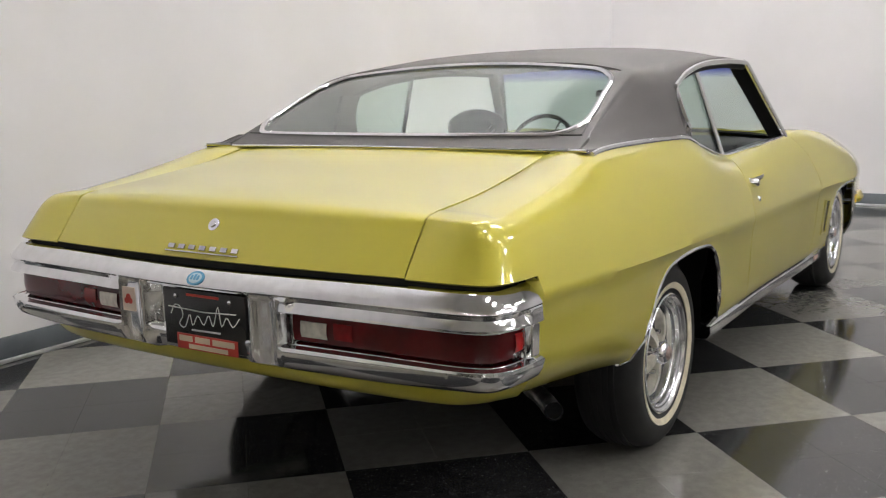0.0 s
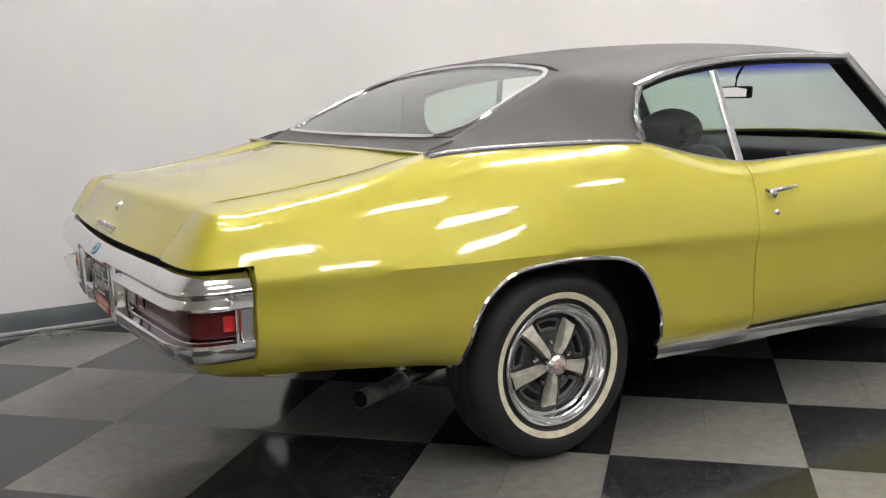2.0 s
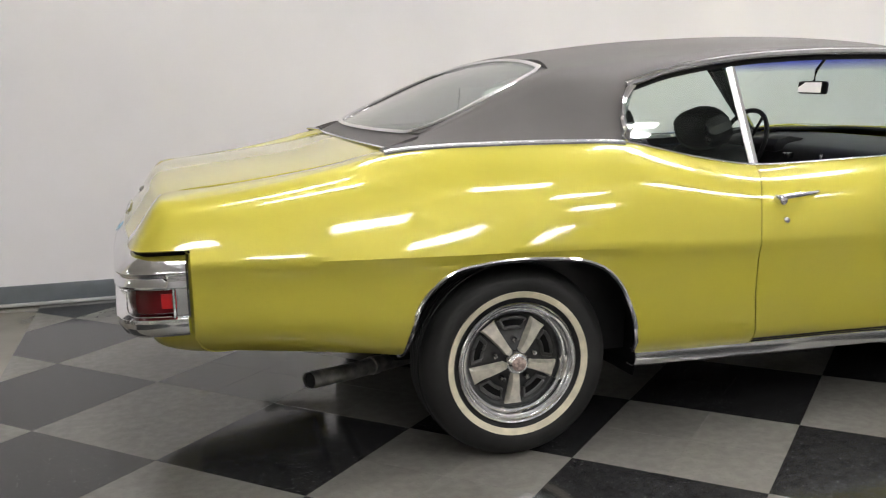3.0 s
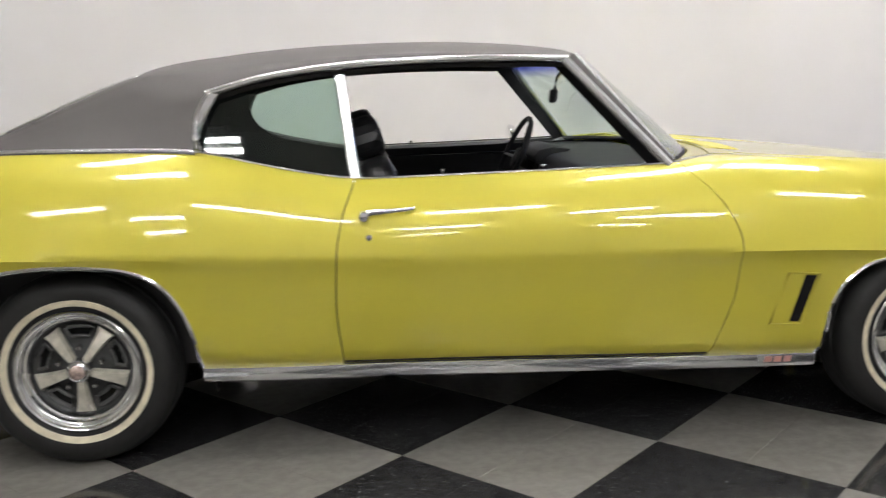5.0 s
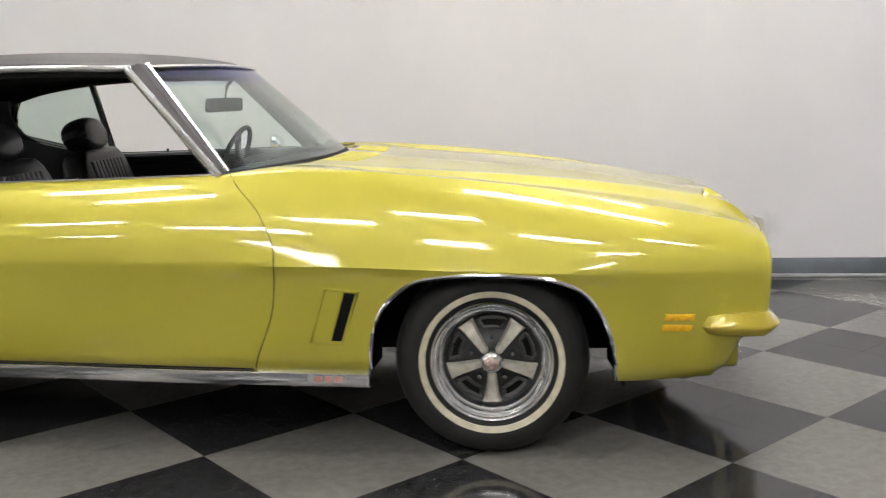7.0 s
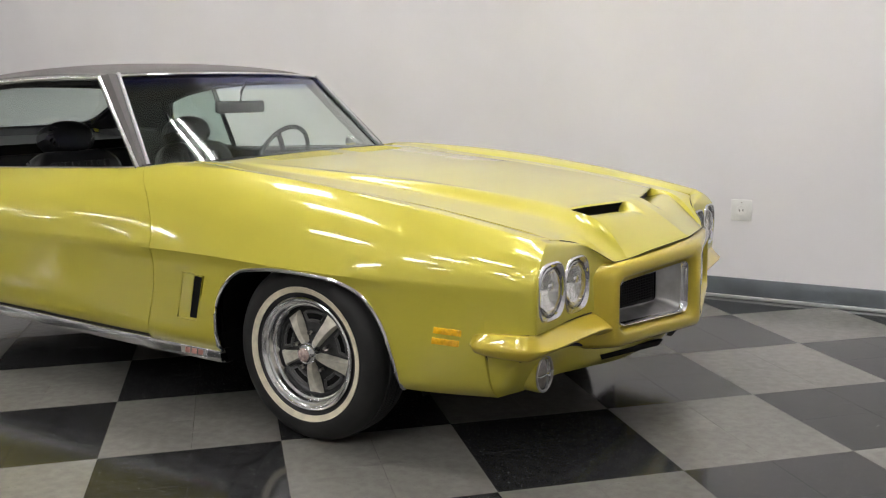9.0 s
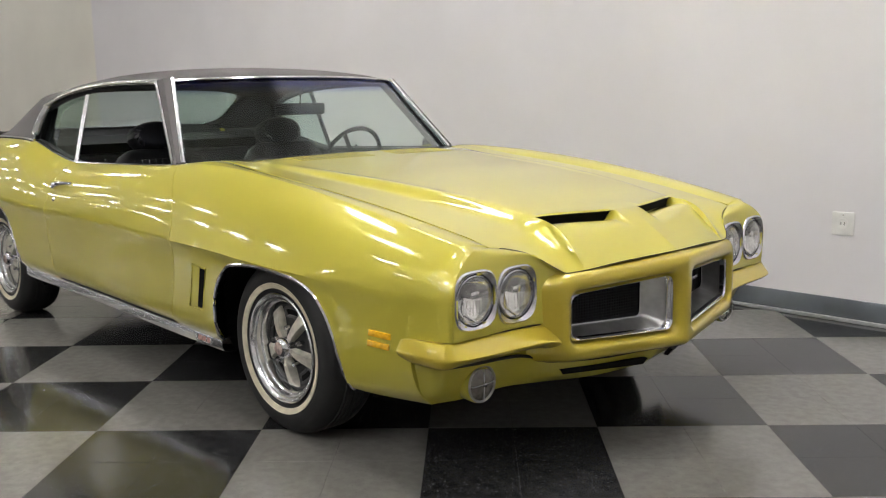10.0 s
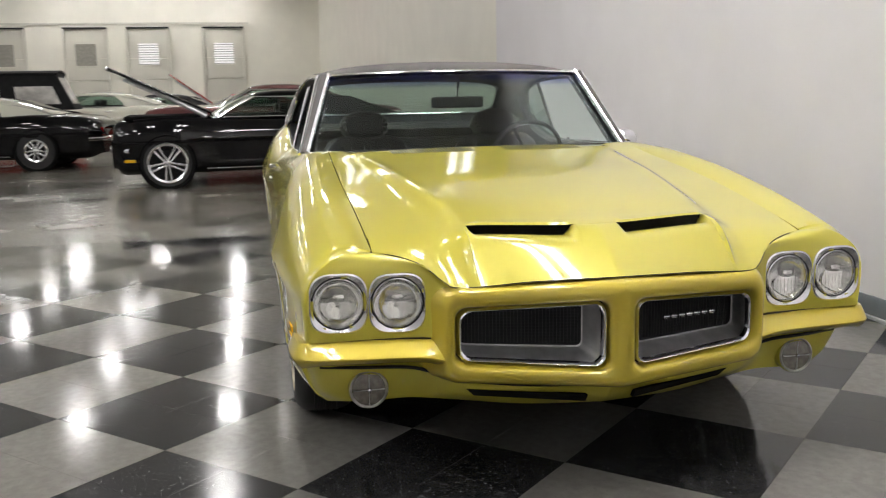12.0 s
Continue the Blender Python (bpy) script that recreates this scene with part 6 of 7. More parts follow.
seat(-0.385)
seat(0.385)
part("rear_seat", puff((0.30, -0.66, 0.36), (0.80, 0.66, 0.52), 0.06), M_BLACK_VINYL, CAR, "black vinyl rear bench")
part("rear_seat_back", shift(puff((-0.07, -0.66, 0.0), (0.07, 0.66, 0.46), 0.05), Matrix.Translation((0.30, 0, 0.46)) @ Matrix.Rotation(radians(-22), 4, "Y")), M_BLACK_VINYL, CAR, "black vinyl rear seat back")
shelf = [[(0.20, 0.73 * q, 0.955), (-0.12, 0.735 * q, 0.962), (-0.24 - 0.07 * (1 - q * q), 0.70 * q, 0.985), (-0.262 - 0.072 * (1 - q * q), 0.69 * q, 1.036)] for q in lin(-1, 1, 16)]
part("package_shelf", grid_bm(shelf, 1, (0, 0, 0.5), 0.008), M_BLACK, CAR, "black package shelf")
part("console", puff((1.05, -0.10, 0.36), (1.80, 0.10, 0.56), 0.03), M_BLACK, CAR)
dash = [(float(x), float(z)) for x, z in spline([(1.72, 0.62), (1.70, 0.72), (1.715, 0.80), (1.745, 0.868), (1.80, 0.890), (1.95, 0.903), (2.13, 0.912)], 24)] + [(2.13, 0.62)]
DASH = part("dashboard", prism_bm(dash, lambda u, v: Vector((u, -0.745, v)), (0, 1.49, 0)), M_BLACK, CAR, "black padded dashboard")
hood_pts = [(1.70, 0.845), (1.69, 0.875), (1.715, 0.905), (1.78, 0.918), (1.86, 0.905), (1.80, 0.86)]
part("gauge_hood", prism_bm(hood_pts, lambda u, v: Vector((u, 0.20, v)), (0, 0.40, 0), 0.008), M_BLACK, DASH, "padded hood over the gauges")
part("glovebox_lid", box_bm((1.698, -0.60, 0.70), (1.712, -0.25, 0.80), 0.004), M_BLACK, DASH)
for y in (-0.42, -0.36, 0.1):
    part("dash_vent", box_bm((1.70, y, 0.825), (1.728, y + 0.045, 0.85), 0.003), M_CHROME_WORN, DASH)
swm = Matrix.Translation((1.63, 0.385, 0.865)) @ Matrix.Rotation(radians(-66), 4, "Y")
ring = [swm @ Vector((0.185 * math.cos(6.2831853 * k / 40), 0.185 * math.sin(6.2831853 * k / 40), 0)) for k in range(40)]
SW = part("steering_wheel", tube_bm(ring, 0.0115, 8, None, True), M_BLACK, CAR, "thin black steering wheel")
for a in (90, 210, 330):
    part("spoke", tube_bm([swm @ Vector((0.03 * math.cos(radians(a)), 0.03 * math.sin(radians(a)), -0.03)), swm @ Vector((0.18 * math.cos(radians(a)), 0.18 * math.sin(radians(a)), 0))], 0.010, 6, (1.4, 0.5)), M_BLACK, SW)
part("hub", shift(lathe_bm([(0.0005, 0.0), (0.045, -0.008), (0.05, -0.04)], 20, "z"), swm), M_BLACK, SW)
part("column", tube_bm([swm @ Vector((0, 0, -0.03)), swm @ Vector((0, 0, -0.30))], 0.03, 10), M_BLACK, SW)
RV = part("rear_view_mirror", shift(puff((-0.014, -0.13, -0.028), (0.014, 0.13, 0.028), 0.012), Matrix.Translation((1.732, -0.005, 1.142)) @ Matrix.Rotation(radians(-14), 4, "Z") @ Matrix.Rotation(radians(6), 4, "Y")), M_BLACK, CAR, "black rear-view mirror")
part("mirror_glass", shift(box_bm((-0.0165, -0.118, -0.022), (-0.013, 0.118, 0.022)), Matrix.Translation((1.732, -0.005, 1.142)) @ Matrix.Rotation(radians(-14), 4, "Z") @ Matrix.Rotation(radians(6), 4, "Y")), M_MIRROR, RV, "mirror glass", smooth=False)
part("mirror_stalk", tube_bm([(1.735, -0.005, 1.162), (1.745, -0.005, 1.215), (1.785, -0.005, 1.262)], 0.007, 8), M_CHROME_WORN, RV)
MI = part("door_mirror", shift(lathe_bm([(0.0005, 0.05), (0.035, 0.042), (0.055, 0.02), (0.060, 0.0), (0.054, -0.004), (0.0005, -0.004)], 28, "x"), Matrix.Translation((1.70, 0.90, 0.935)) @ Matrix.Diagonal((1, 1.15, 0.85, 1))), M_CHROME, CAR, "chrome door mirror")
part("mirror_glass", shift(lathe_bm([(0.052, -0.0055), (0.0005, -0.0055)], 28, "x"), Matrix.Translation((1.70, 0.90, 0.935)) @ Matrix.Diagonal((1, 1.15, 0.85, 1))), M_MIRROR, MI)
part("mirror_foot", tube_bm([(1.71, 0.86, 0.90), (1.715, 0.885, 0.915)], 0.018, 8), M_CHROME, MI)

# cowl louvres along the hood's rear edge: a dark sheet crossed by painted ribs
def cowl_x(y):
    return 2.262 - 0.105 * (abs(y) / 0.69) ** 2.2


for y0, y1 in ((-0.43, -0.07), (0.07, 0.43)):
    # the sheet lies on the hood and stands in for slot shade
    floor = [[(cowl_x(y) + dx, y, hood_z(cowl_x(y) + dx, y) + 0.0012) for dx in lin(0.0, 0.12, 6)] for y in lin(y0, y1, 24)]
    channel = part("cowl_channel", grid_bm(floor, 1, (2.3, 0, 0.5), 0.0003), M_SEAM, HOOD, "dark sheet for the shade in the cowl louvres")
    ribs = []
    n = 26
    for k in range(n + 1):
        y = y0 + (y1 - y0) * k / n
        ribs.append(tube_bm([(cowl_x(y) + dx, y, hood_z(cowl_x(y) + dx, y) - 0.0007) for dx in (-0.002, 0.03, 0.06, 0.09, 0.122)], 0.0030, 8))
    tagged(part("cowl_ribs", join_bm(ribs), M_PAINT, channel, "row of painted louvre ribs"), kind="stuff")

# ---- wall outlet and scuffs ----
OUTLET = thing("wall_outlet", (3.54, WALL_Y, 0.508), 0, "white wall outlet with one round socket", "outlet")
part("cover_plate", box_bm((-0.058, -0.008, -0.060), (0.058, 0.0, 0.060), 0.004), M_WHITE, OUTLET)
for z in (0.0,):
    part("socket", shift(lathe_bm([(0.0005, -0.0105), (0.026, -0.0105), (0.030, -0.006)], 28), Matrix.Translation((0, 0, z))), M_WHITE, OUTLET, "white socket face")
    for x in (-0.009, 0.009):
        part("slot", box_bm((x - 0.002, -0.0112, z - 0.006), (x + 0.002, -0.0100, z + 0.008)), M_BLACK, OUTLET, smooth=False)
part("screw", shift(lathe_bm([(0.0005, -0.0095), (0.003, -0.009), (0.0035, -0.008)], 10), Matrix.Translation((0, 0, 0.045))), M_CHROME_WORN, OUTLET)
for x, z, dx, dz in ((4.50, 0.112, 0.010, 0.05), (4.485, 0.120, -0.006, 0.035), (4.46, 0.20, 0.02, 0.012)):
    sc = tube_bm([(x, WALL_Y - 0.0005, z - dz / 2), (x + dx, WALL_Y - 0.001, z + dz / 2)], 0.0015, 5)
    tagged(finish("wall_scuff", sc, M_BLACK), "small dark scuff mark low on the wall", "scuff", "", "structure")

# ---- loading doors in the far wall ----
M_DOOR = wall_material("loading_door_paint", (0.66, 0.645, 0.57))
M_BLIND = simple("window_blind_grey", (0.30, 0.29, 0.25), 0.6)


def loading_door(k, y, lit):
    d = thing("door_%d" % k, (HALL_X, y, 0), 0, "cream sectional loading door with a small window", "door", "", "structure")
    for i, (z0, z1) in enumerate(((0.0, 0.95), (0.97, 1.92), (1.94, 2.9), (2.92, 4.15))):
        part("panel", box_bm((0.02, -0.84, z0), (0.10, 0.84, z1), 0.015), M_DOOR, d, smooth=False)
    for s in (-1, 1):
        part("track", box_bm((0.02, s * 0.91 - 0.05, 0), (0.16, s * 0.91 + 0.05, 4.22), 0.01), M_DOOR, d, smooth=False)
    part("header", box_bm((0.02, -0.92, 4.23), (0.20, 0.92, 4.29), 0.01), M_BLACK, d, "dark door header", smooth=False)
    part("window_frame", box_bm((0.10, -0.52, 2.52), (0.125, 0.52, 3.64), 0.01), M_DOOR, d, smooth=False)
    part("pane", box_bm((0.118, -0.44, 2.60), (0.130, 0.44, 3.56)), M_DAYLIGHT if lit else M_BLIND, d, "window pane with daylight behind" if lit else "dim window pane", smooth=False)
    for i in range(9):
        part("blind_slat", box_bm((0.131, -0.44, 2.62 + 0.106 * i), (0.140, 0.44, 2.65 + 0.106 * i)), M_BLIND, d, smooth=False)
    return d


for k, (y, lit) in enumerate(((-11.7, False), (-8.22, False), (-5.5, True), (-2.15, True))):
    loading_door(k + 1, y, lit)
slab("trim_2", (HALL_X, HALL_Y, 4.42), (HALL_X + 0.06, -1.0, 4.50), M_DOOR, "thin ledge above the loading doors", category="trim")


# ---- parked cars in the hall ----
M_DARK_GLASS = simple("dark_car_glass", (0.035, 0.045, 0.042), 0.06, 0.0, 0.1, 5, coat=1.0)
M_CLOUDY = simple("cloudy_vinyl_pane", (0.62, 0.61, 0.58), 0.15, 0.0, 0.3, 4)
M_CAR_GLASS = glass("green_car_glass", (0.62, 0.76, 0.70))
deck = curve((-2.45, 0.68), (-2.38, 0.80), (-2.0, 0.895), (-1.3, 0.93), (-0.6, 0.90), (0.6, 0.895), (1.2, 0.925), (1.8, 0.915), (2.06, 0.885), (2.15, 0.83), (2.19, 0.64))
half = curve((-2.45, 0.80), (-2.2, 0.89), (-1.2, 0.95), (0, 0.93), (1.4, 0.955), (1.95, 0.92), (2.19, 0.85))
top_line = curve((-1.75, 0.915), (-1.35, 1.04), (-1.0, 1.155), (-0.7, 1.215), (-0.35, 1.25), (0.0, 1.252), (0.22, 1.235), (0.36, 1.21), (0.48, 1.17))


def cabin_w(z):
    return 0.80 - (z - 0.90) * 0.52


def greenhouse(c, roof):
    """Roof, glass, pillars and seats of a hardtop coupe."""
    rows = []
    for x in lin(-1.02, 0.36, 14):
        z = top_line(x)
        w = cabin_w(z - 0.06)
        rows.append([(x, w * f, z - d) for f, d in ((1.0, 0.075), (0.99, 0.055), (0.95, 0.032), (0.85, 0.014), (0.5, 0.002), (0, 0))])
    bm = bmesh.new()
    for s in (-1, 1):
        add_grid(bm, rows, s)
    bmesh.ops.remove_doubles(bm, verts=bm.verts, dist=0.001)
    orient(bm, (0, 0, 0.5))
    thicken(bm, 0.012)
    part("roof", bm, roof, c)
    front, back = [], []
    for q in lin(-1, 1, 12):
        b = 1 - q * q
        front.append([(0.79 + 0.18 * b, 0.80 * q, 0.90), (0.56 + 0.13 * b, cabin_w(1.05) * q, 1.05), (0.33 + 0.04 * b, cabin_w(1.16) * q, 1.155 + 0.045 * b)])
        back.append([(-0.98 - 0.04 * b, cabin_w(1.13) * q, 1.105 + 0.035 * b), (-1.30 - 0.05 * b, 0.72 * q, 1.035), (-1.66 - 0.08 * b, 0.77 * q, 0.925)])
    part("windshield", grid_bm(front, 1, (-0.3, 0, 0.9), 0.004), M_CAR_GLASS, c, "green-tinted windshield")
    part("back_window", grid_bm(back, 1, (-0.3, 0, 0.9), 0.004), M_DARK_GLASS, c, "dark back window")
    part("cabin_floor", box_bm((-1.15, -0.70, 0.80), (0.72, 0.70, 0.935), 0.02), M_BLACK, c, "black seat tops and dash")
    for x, y in ((-0.10, -0.36), (-0.10, 0.36)):
        part("headrest", puff((x - 0.06, y - 0.14, 0.93), (x + 0.06, y + 0.14, 1.07), 0.045), M_BLACK_VINYL, c)
    for s in (-1, 1):
        glass_rows, pillar = [], []
        for t in lin(0, 1, 6):
            z = 0.905 + 0.25 * t
            xa, xb = -0.86 + 0.27 * t ** 1.6, 0.74 - 0.42 * t
            w = cabin_w(z) - 0.008
            glass_rows.append([(xa + (xb - xa) * u, w, z - 0.03 * t * (1 - u) ** 2) for u in lin(0, 1, 8)])
            xe = -1.68 + 0.68 * t
            pillar.append([(xe + (xa + 0.01 - xe) * u, cabin_w(z) + 0.002 - 0.05 * (1 - u), z + 0.010 * t) for u in lin(0, 1, 6)])
        part("side_window", grid_bm(glass_rows, s, (0, 0, 0.9), 0.004), M_CAR_GLASS, c, "green-tinted side window")
        part("rear_pillar", grid_bm(pillar, s, (0, 0, 0.9), 0.012), roof, c)
        part("drip_rail", tube_bm([(p[0], (p[1] + 0.014) * s, p[2] + 0.012) for p in glass_rows[-1]], 0.009, 6), M_CHROME, c, "bright drip rail")
        part("pillar_trim", tube_bm([(0.33, (cabin_w(1.16) + 0.006) * s, 1.165), (0.57, (cabin_w(1.05) + 0.008) * s, 1.055), (0.81, 0.81 * s, 0.905)], 0.022, 8), M_CHROME, c, "bright windshield pillar")
        part("belt_trim", tube_bm([(p[0], (p[1] + 0.014) * s, p[2]) for p in glass_rows[0]], 0.008, 6), M_CHROME, c, "bright window trim")
        part("window_bar", tube_bm([(r[3][0], (r[3][1] + 0.004) * s, r[3][2]) for r in glass_rows], 0.008, 5), M_BLACK, c)
    part("windshield_trim", tube_bm([(p[0][0] + 0.01, p[0][1], p[0][2]) for p in front], 0.012, 6), M_CHROME, c, "bright windshield moulding")


def soft_top(c, roof):
    """Upright cloth top with clear side panes."""
    x0, x1, x2, x3, top = -2.3, -1.92, 0.35, 0.70, 1.80
    rf = [[(x, 0.80 * y, top + dz) for y, dz in ((-1, -0.10), (-0.93, -0.02), (0, 0.03), (0.93, -0.02), (1, -0.10))] for x in (x1 - 0.05, -1.2, -0.4, x2 + 0.04)]
    part("cloth_roof", grid_bm(patch(rf, 12, 12), 1, (0, 0, 0.5), 0.02), roof, c)
    for s in (-1, 1):
        side = [[(x0 + (x1 - x0) * t + (x3 - x0 + (x2 - x3 - x1 + x0) * t) * u, 0.84 - 0.05 * t, 0.93 + 0.80 * t) for u in lin(0, 1, 12)] for t in lin(0, 1, 6)]
        part("cloth_side", grid_bm(side, s, (0, 0, 0.9), 0.01), roof, c)
        for u0, u1 in ((0.08, 0.40), (0.52, 0.88)):
            pane = [[(side[k][0][0] + (side[k][-1][0] - side[k][0][0]) * u, side[k][0][1] + 0.012, side[k][0][2]) for u in lin(u0, u1, 4)] for k in (1, 2, 3, 4)]
            part("clear_pane", grid_bm(pane, s, (0, 0, 0.9), 0.004), M_CLOUDY, c, "cloudy clear side pane")
    part("clear_pane", grid_bm([[(x0 + (x1 - x0) * t - 0.014, y * (0.84 - 0.05 * t), 0.93 + 0.83 * t) for y in lin(-0.82, 0.82, 6)] for t in lin(0.16, 0.88, 4)], 1, (0, 0, 0.9), 0.004), M_CLOUDY, c, "cloudy clear back pane")
    part("cloth_back", grid_bm([[(x0 + (x1 - x0) * t, y * (0.84 - 0.05 * t), 0.93 + 0.83 * t) for y in lin(-1, 1, 8)] for t in lin(0, 1, 5)], 1, (0, 0, 0.9), 0.01), roof, c)
    part("windshield", grid_bm([[(x3 + (x2 - x3) * t, y * 0.80, 0.95 + 0.78 * t) for y in lin(-1, 1, 8)] for t in lin(0, 1, 5)], 1, (0, 0, 0.9), 0.008), M_DARK_GLASS, c, "dark flat windshield")


def parked_car(loc, rz, body, roof, label, hood_open=0.0, rim_r=0.21, boxy=False, tall=1.0):
    c = thing("parked_car", loc, rz, label, "car")
    c.scale = (1, 1, tall)
    net = []
    for x in (-2.45, -2.40, -2.2, -1.8, -1.3, -0.6, 0.2, 0.9, 1.4, 1.8, 2.06, 2.15, 2.19):
        z, w = deck(x), half(x)
        lo = 0.26 if -2.3 < x < 2.1 else 0.34
        net.append([(x, 0.80 * w, lo - 0.08), (x, 0.94 * w, lo), (x, 0.98 * w, 0.48), (x, w, 0.64), (x, 0.955 * w, z - 0.10), (x, 0.87 * w, z - 0.02), (x, 0.70 * w, z), (x, 0.3 * w, z + 0.012), (x, 0.0, z + 0.014)])
    bm = bmesh.new()
    g = patch(net, 44, 26)
    for s in (-1, 1):
        add_grid(bm, g, s)
    for e in (0, -1):
        ring = [g[e][j] for j in range(27)]
        bm.faces.new([bm.verts.new(p) for p in ring] + [bm.verts.new((p[0], -p[1], p[2])) for p in reversed(ring[:-1])])
    bmesh.ops.remove_doubles(bm, verts=bm.verts, dist=0.001)
    bmesh.ops.recalc_face_normals(bm, faces=bm.faces)
    part("body", bm, body, c)
    if boxy:
        soft_top(c, roof)
    else:
        greenhouse(c, roof)
    for e, x in ((1, 2.19), (-1, -2.45)):
        part("bumper", tube_bm([(x - e * 0.22, -0.90, 0.50), (x, -0.78, 0.50), (x + e * 0.07, 0, 0.50), (x, 0.78, 0.50), (x - e * 0.22, 0.90, 0.50)], 0.036, 8, (0.6, 1.0)), M_CHROME, c, "chrome bumper")
        for s in (-1, 1):
            part("lamp", box_bm((x - e * 0.02 - 0.02, s * 0.62 - 0.14, 0.60), (x - e * 0.02 + 0.02, s * 0.62 + 0.14, 0.70), 0.015), M_CLEAR_LENS if e > 0 else M_TAIL_BRIGHT, c)
    for s in (-1, 1):
        part("side_marker", box_bm((1.90, s * 0.89 - 0.02, 0.345), (2.04, s * 0.89 + 0.02, 0.385), 0.006), M_AMBER, c, "amber side marker")
        part("rocker_trim", tube_bm([(-0.95, s * 0.89, 0.235), (1.0, s * 0.89, 0.235)], 0.008, 6), M_CHROME_WORN, c)
        part("door_handle", tube_bm([(-0.55, s * 0.925, 0.78), (-0.40, s * 0.93, 0.785)], 0.012, 6), M_CHROME, c)
        part("fender_badge", box_bm((0.92, s * 0.943 - 0.006, 0.635), (1.04, s * 0.943 + 0.006, 0.665), 0.004), M_CHROME_WORN, c, "small bright fender badge")
        for x in (-1.38, 1.50):
            w = new("wheel")
            w.parent = c
            w.matrix_basis = pose(x, s * 0.925, 0.325, 0, 0, 0 if s < 0 else 180)
            part("arch", lathe_bm([(0.352, -0.02), (0.362, -0.03), (0.372, -0.015), (0.372, 0.03)], 32), body, w)
            part("tyre", lathe_bm([(rim_r, -0.015), (0.30, -0.02), (0.325, 0.01), (0.325, 0.18), (0.25, 0.20)], 32), M_RUBBER, w)
            part("well", lathe_bm([(0.36, -0.012), (0.0005, -0.012)], 32), M_DARK, w)
            part("rim", lathe_bm([(rim_r - 0.04, -0.014), (rim_r - 0.032, -0.030), (rim_r - 0.006, -0.040), (rim_r + 0.006, -0.028), (rim_r + 0.006, 0.0)], 32), M_CHROME, w)
            part("hub_cap", lathe_bm([(0.0005, -0.046), (0.035, -0.044), (0.048, -0.032), (0.052, -0.015)], 20), M_CHROME, w)
            for k in range(10):
                a = radians(90 + 72 * (k // 2))
                e = 1 if k % 2 else -1
                r1 = rim_r - 0.022
                sp = prism_bm([(0.035, 0.006 * e), (r1, 0.022 * e), (r1, 0.058 * e), (r1 - 0.03, 0.050 * e), (0.035, 0.030 * e)], lambda u, v: Vector((u, -0.040 + 0.06 * abs(u - 0.09), v)), (0, 0.024, 0), 0.004)
                part("spoke", shift(sp, Matrix.Rotation(a, 4, "Y")), M_RIM, w, smooth=False)
    if hood_open:
        lift = Matrix.Translation((0.90, 0, 0.945)) @ Matrix.Rotation(radians(-hood_open), 4, "Y")
        part("engine_bay", box_bm((0.95, -0.70, 0.80), (2.03, 0.70, 0.94), 0.02), M_DARK, c, "dark open engine bay", smooth=False)
        h = part("hood", shift(box_bm((0.0, -0.74, 0.0), (1.42, 0.74, 0.035), 0.015), lift), body, c, "raised hood")
        part("hood_liner", shift(box_bm((0.05, -0.60, -0.055), (1.20, 0.60, -0.004), 0.01), lift), M_SILVER, h, "silver-grey hood underside")
        part("hood_edge", shift(box_bm((1.38, -0.70, -0.01), (1.445, 0.70, 0.045), 0.01), lift), M_CHROME, h)
        for s in (-1, 1):
            part("hood_hinge", tube_bm([lift @ Vector((0.75, 0.68 * s, 0)), lift @ Vector((0.05, 0.70 * s, -0.05))], 0.03, 8), M_SILVER, h)
    return c


parked_car((-7.45, -0.70, 0), -86, M_BLACK_PAINT, M_BLACK_PAINT, "glossy black muscle coupe with its hood raised", 25, 0.262)
parked_car((-11.4, -5.95, 0), -92, M_BLACK_PAINT, M_WHITE_PAINT, "black coupe with a cream white roof", 0, 0.19)
parked_car((-17.0, -7.3, 0), -86, M_RED_PAINT, M_CLOTH, "red off-roader with a black soft top", 0, 0.2, True)
parked_car((-19.6, -4.97, 0), -95, M_WHITE_PAINT, M_WHITE_PAINT, "cream white classic car", 0, 0.19, False, 1.06)
parked_car((-11.4, -0.70, 0), -88, M_MAROON_PAINT, M_MAROON_PAINT, "dark maroon classic car", 0, 0.2, False, 1.10)
parked_car((-22.3, -1.25, 0), -88, M_RED_PAINT, M_RED_PAINT, "red classic car with its hood raised", 36, 0.2)
parked_car((-25.0, -3.9, 0), -95, M_GREY_PAINT, M_BLACK, "grey classic car with a black roof", 0, 0.2)
parked_car((-25.0, -11.5, 0), -80, M_MAROON_PAINT, M_BLACK, "maroon classic car with a black roof", 0, 0.2)

# ---- checkered floor tiles, each a piece of its own ----
FLOOR = thing("tiled_floor", (0, 0, 0), 0, "polished checkered floor of light grey and charcoal vinyl tiles", "floor", "", "structure")
TA = radians(-45)
OX, OY = 0.16, -0.929


def tile_corner(i, j):
    return OX + TILE * (i * math.cos(TA) - j * math.sin(TA)), OY + TILE * (i * math.sin(TA) + j * math.cos(TA))


def clip(poly, axis, limit, sign):
    out = []
    for k in range(len(poly)):
        a, b = poly[k], poly[(k + 1) % len(poly)]
        da, db = (a[axis] - limit) * sign, (b[axis] - limit) * sign
        if da >= 0:
            out.append(a)
        if (da >= 0) != (db >= 0):
            t = da / (da - db)
            out.append((a[0] + (b[0] - a[0]) * t, a[1] + (b[1] - a[1]) * t))
    return out


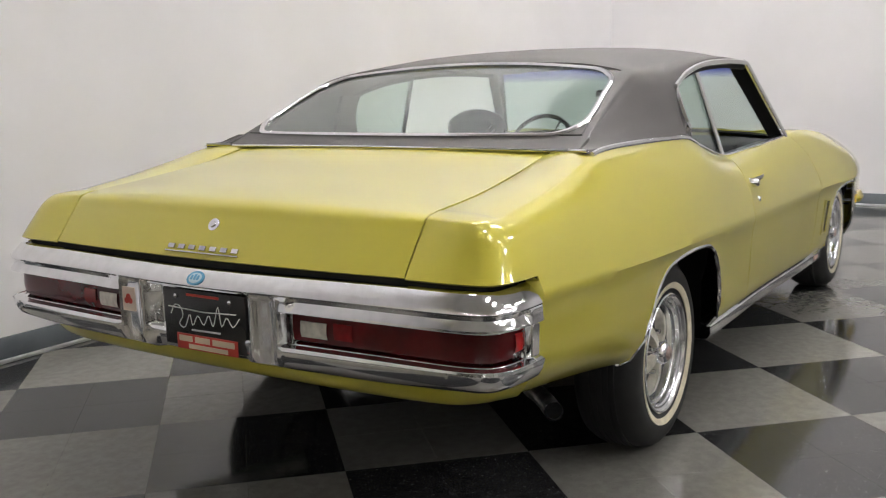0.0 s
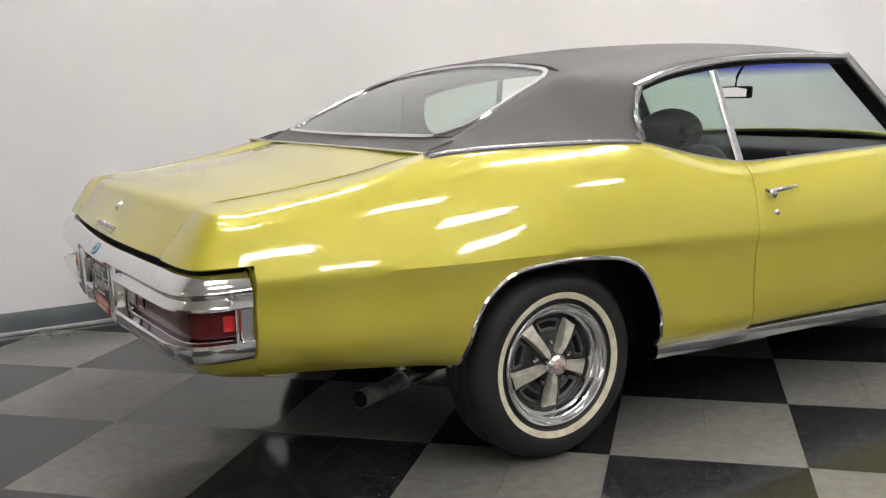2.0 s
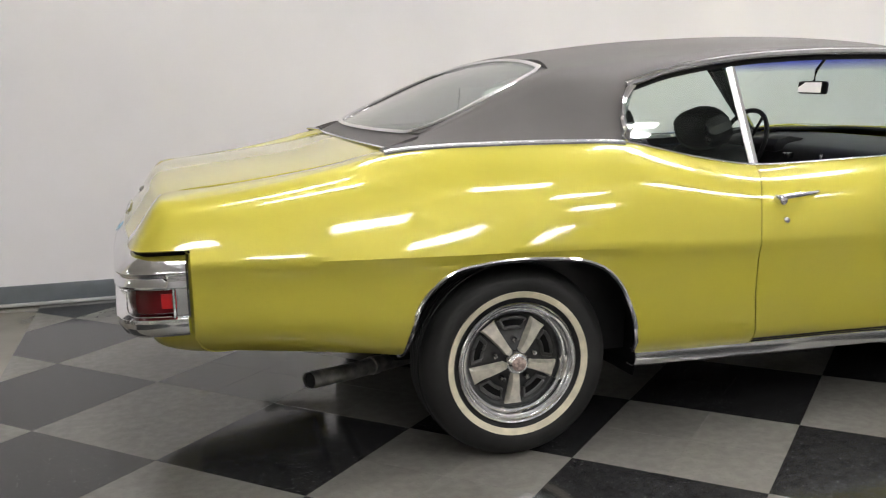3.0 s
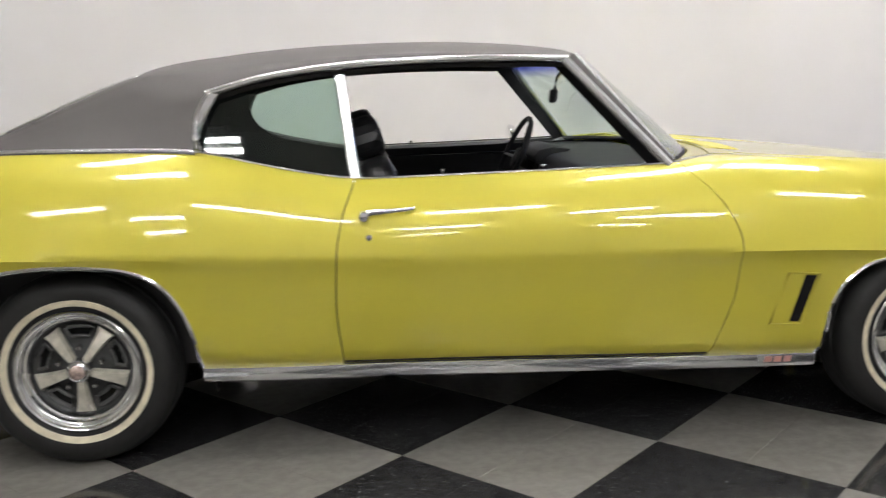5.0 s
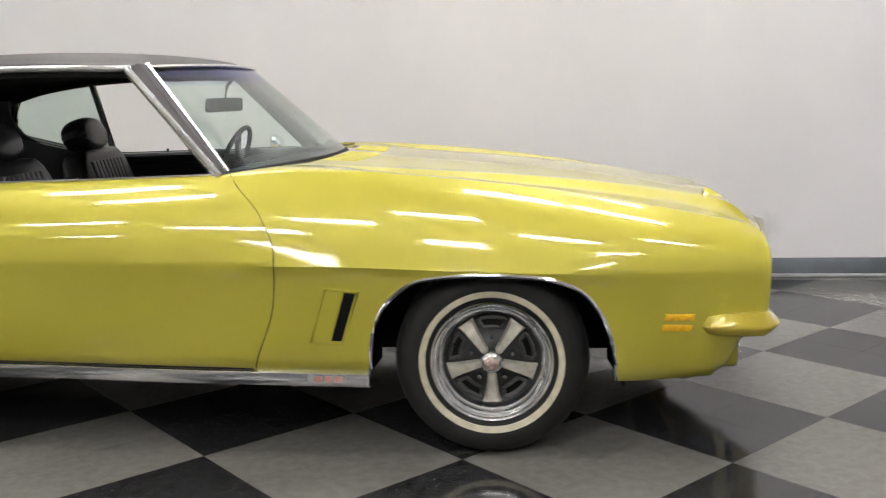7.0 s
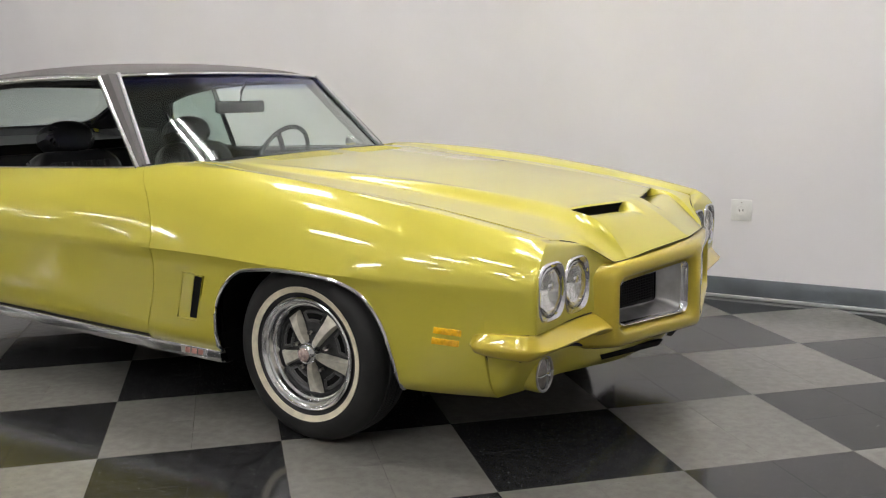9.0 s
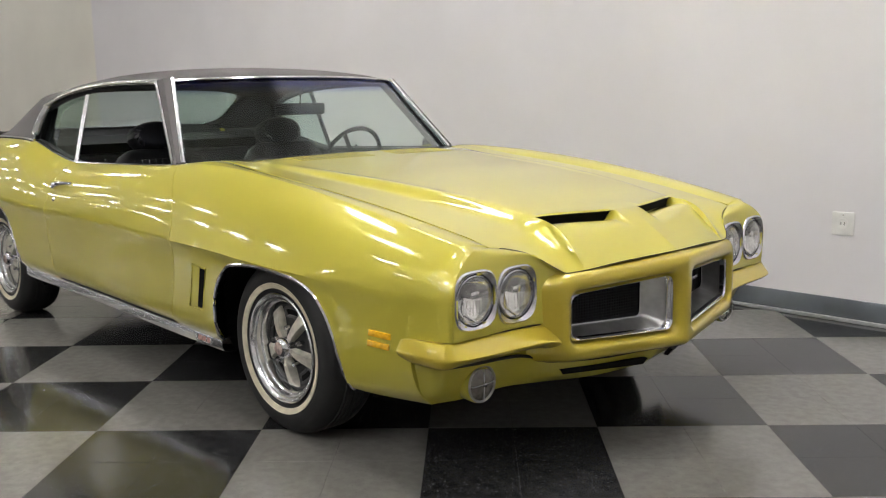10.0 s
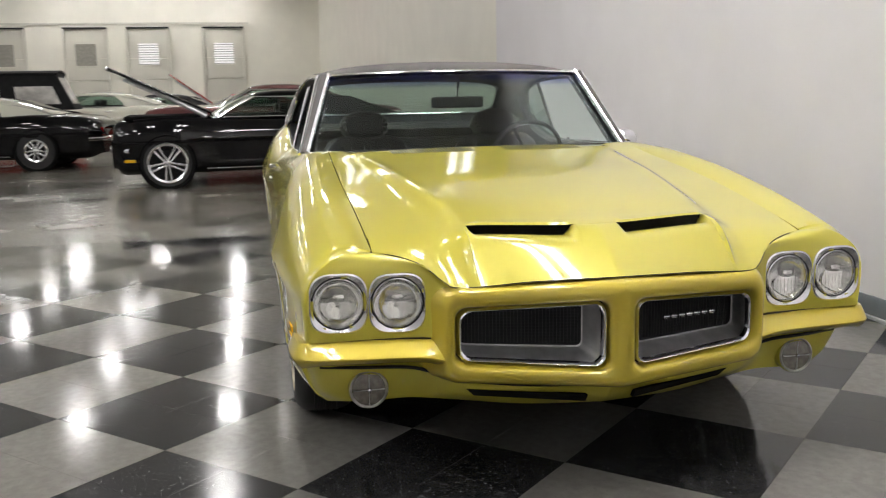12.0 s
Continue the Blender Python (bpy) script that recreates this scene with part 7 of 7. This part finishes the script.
def add_tile(bm, poly, drop, tilt=(0.0, 0.0)):
    c = (sum(p[0] for p in poly) / len(poly), sum(p[1] for p in poly) / len(poly))
    rise = lambda p: (p[0] - c[0]) * tilt[0] + (p[1] - c[1]) * tilt[1]
    top = [bm.verts.new((c[0] + (p[0] - c[0]) * 0.996, c[1] + (p[1] - c[1]) * 0.996, rise(p))) for p in poly]
    mid = [bm.verts.new((c[0] + (p[0] - c[0]) * 0.9985, c[1] + (p[1] - c[1]) * 0.9985, rise(p) - 0.0008)) for p in poly]
    low = [bm.verts.new((v.co.x, v.co.y, -drop)) for v in mid]
    made = [bm.faces.new(top)]
    n = len(poly)
    for k in range(n):
        m = (k + 1) % n
        made.append(bm.faces.new((top[m], top[k], mid[k], mid[m])))
        made.append(bm.faces.new((mid[m], mid[k], low[k], low[m])))
    bmesh.ops.recalc_face_normals(bm, faces=made)
    if made[0].normal.z < 0:
        bmesh.ops.reverse_faces(bm, faces=made)
    return bm


rng = random.Random(7)
whole = {}
for mat in (M_TILE_LIGHT, M_TILE_DARK):
    for k in range(6):
        me = bpy.data.meshes.new("tile")
        b = bmesh.new()
        for qu in (-0.5, 0.0):
            for qv in (-0.5, 0.0):
                sq = [(TILE * u * math.cos(TA) - TILE * v * math.sin(TA), TILE * u * math.sin(TA) + TILE * v * math.cos(TA)) for u, v in ((qu, qv), (qu + 0.5, qv), (qu + 0.5, qv + 0.5), (qu, qv + 0.5))]
                add_tile(b, sq, 0.005, (rng.uniform(-0.0016, 0.0016), rng.uniform(-0.0016, 0.0016)))
        b.to_mesh(me)
        b.free()
        me.materials.append(mat)
        whole[mat.name, k] = me
YLO = -5.3
for i in range(-16, 22):
    for j in range(-16, 22):
        poly = [tile_corner(i + u, j + v) for u, v in ((0, 0), (1, 0), (1, 1), (0, 1))]
        mat = M_TILE_LIGHT if (i + j) % 2 == 0 else M_TILE_DARK
        inside = all(TILE_EDGE <= p[0] <= WALL_X and YLO <= p[1] <= WALL_Y for p in poly)
        if inside:
            o = new("tile", whole[mat.name, rng.randrange(6)])
            cx, cy = tile_corner(i + 0.5, j + 0.5)
            o.parent = FLOOR
            o.matrix_basis = pose(cx, cy, 0, rng.uniform(-0.05, 0.05), rng.uniform(-0.05, 0.05), 90 * rng.randrange(4))
            continue
        for axis, limit, sign in ((0, TILE_EDGE, 1), (0, WALL_X, -1), (1, YLO, 1), (1, WALL_Y, -1)):
            if poly:
                poly = clip(poly, axis, limit, sign)
        if len(poly) >= 3:
            cx, cy = sum(p[0] for p in poly) / len(poly), sum(p[1] for p in poly) / len(poly)
            o = finish("tile", add_tile(bmesh.new(), [(p[0] - cx, p[1] - cy) for p in poly], 0.005), mat, FLOOR, "", smooth=False)
            o.location = (cx, cy, 0)
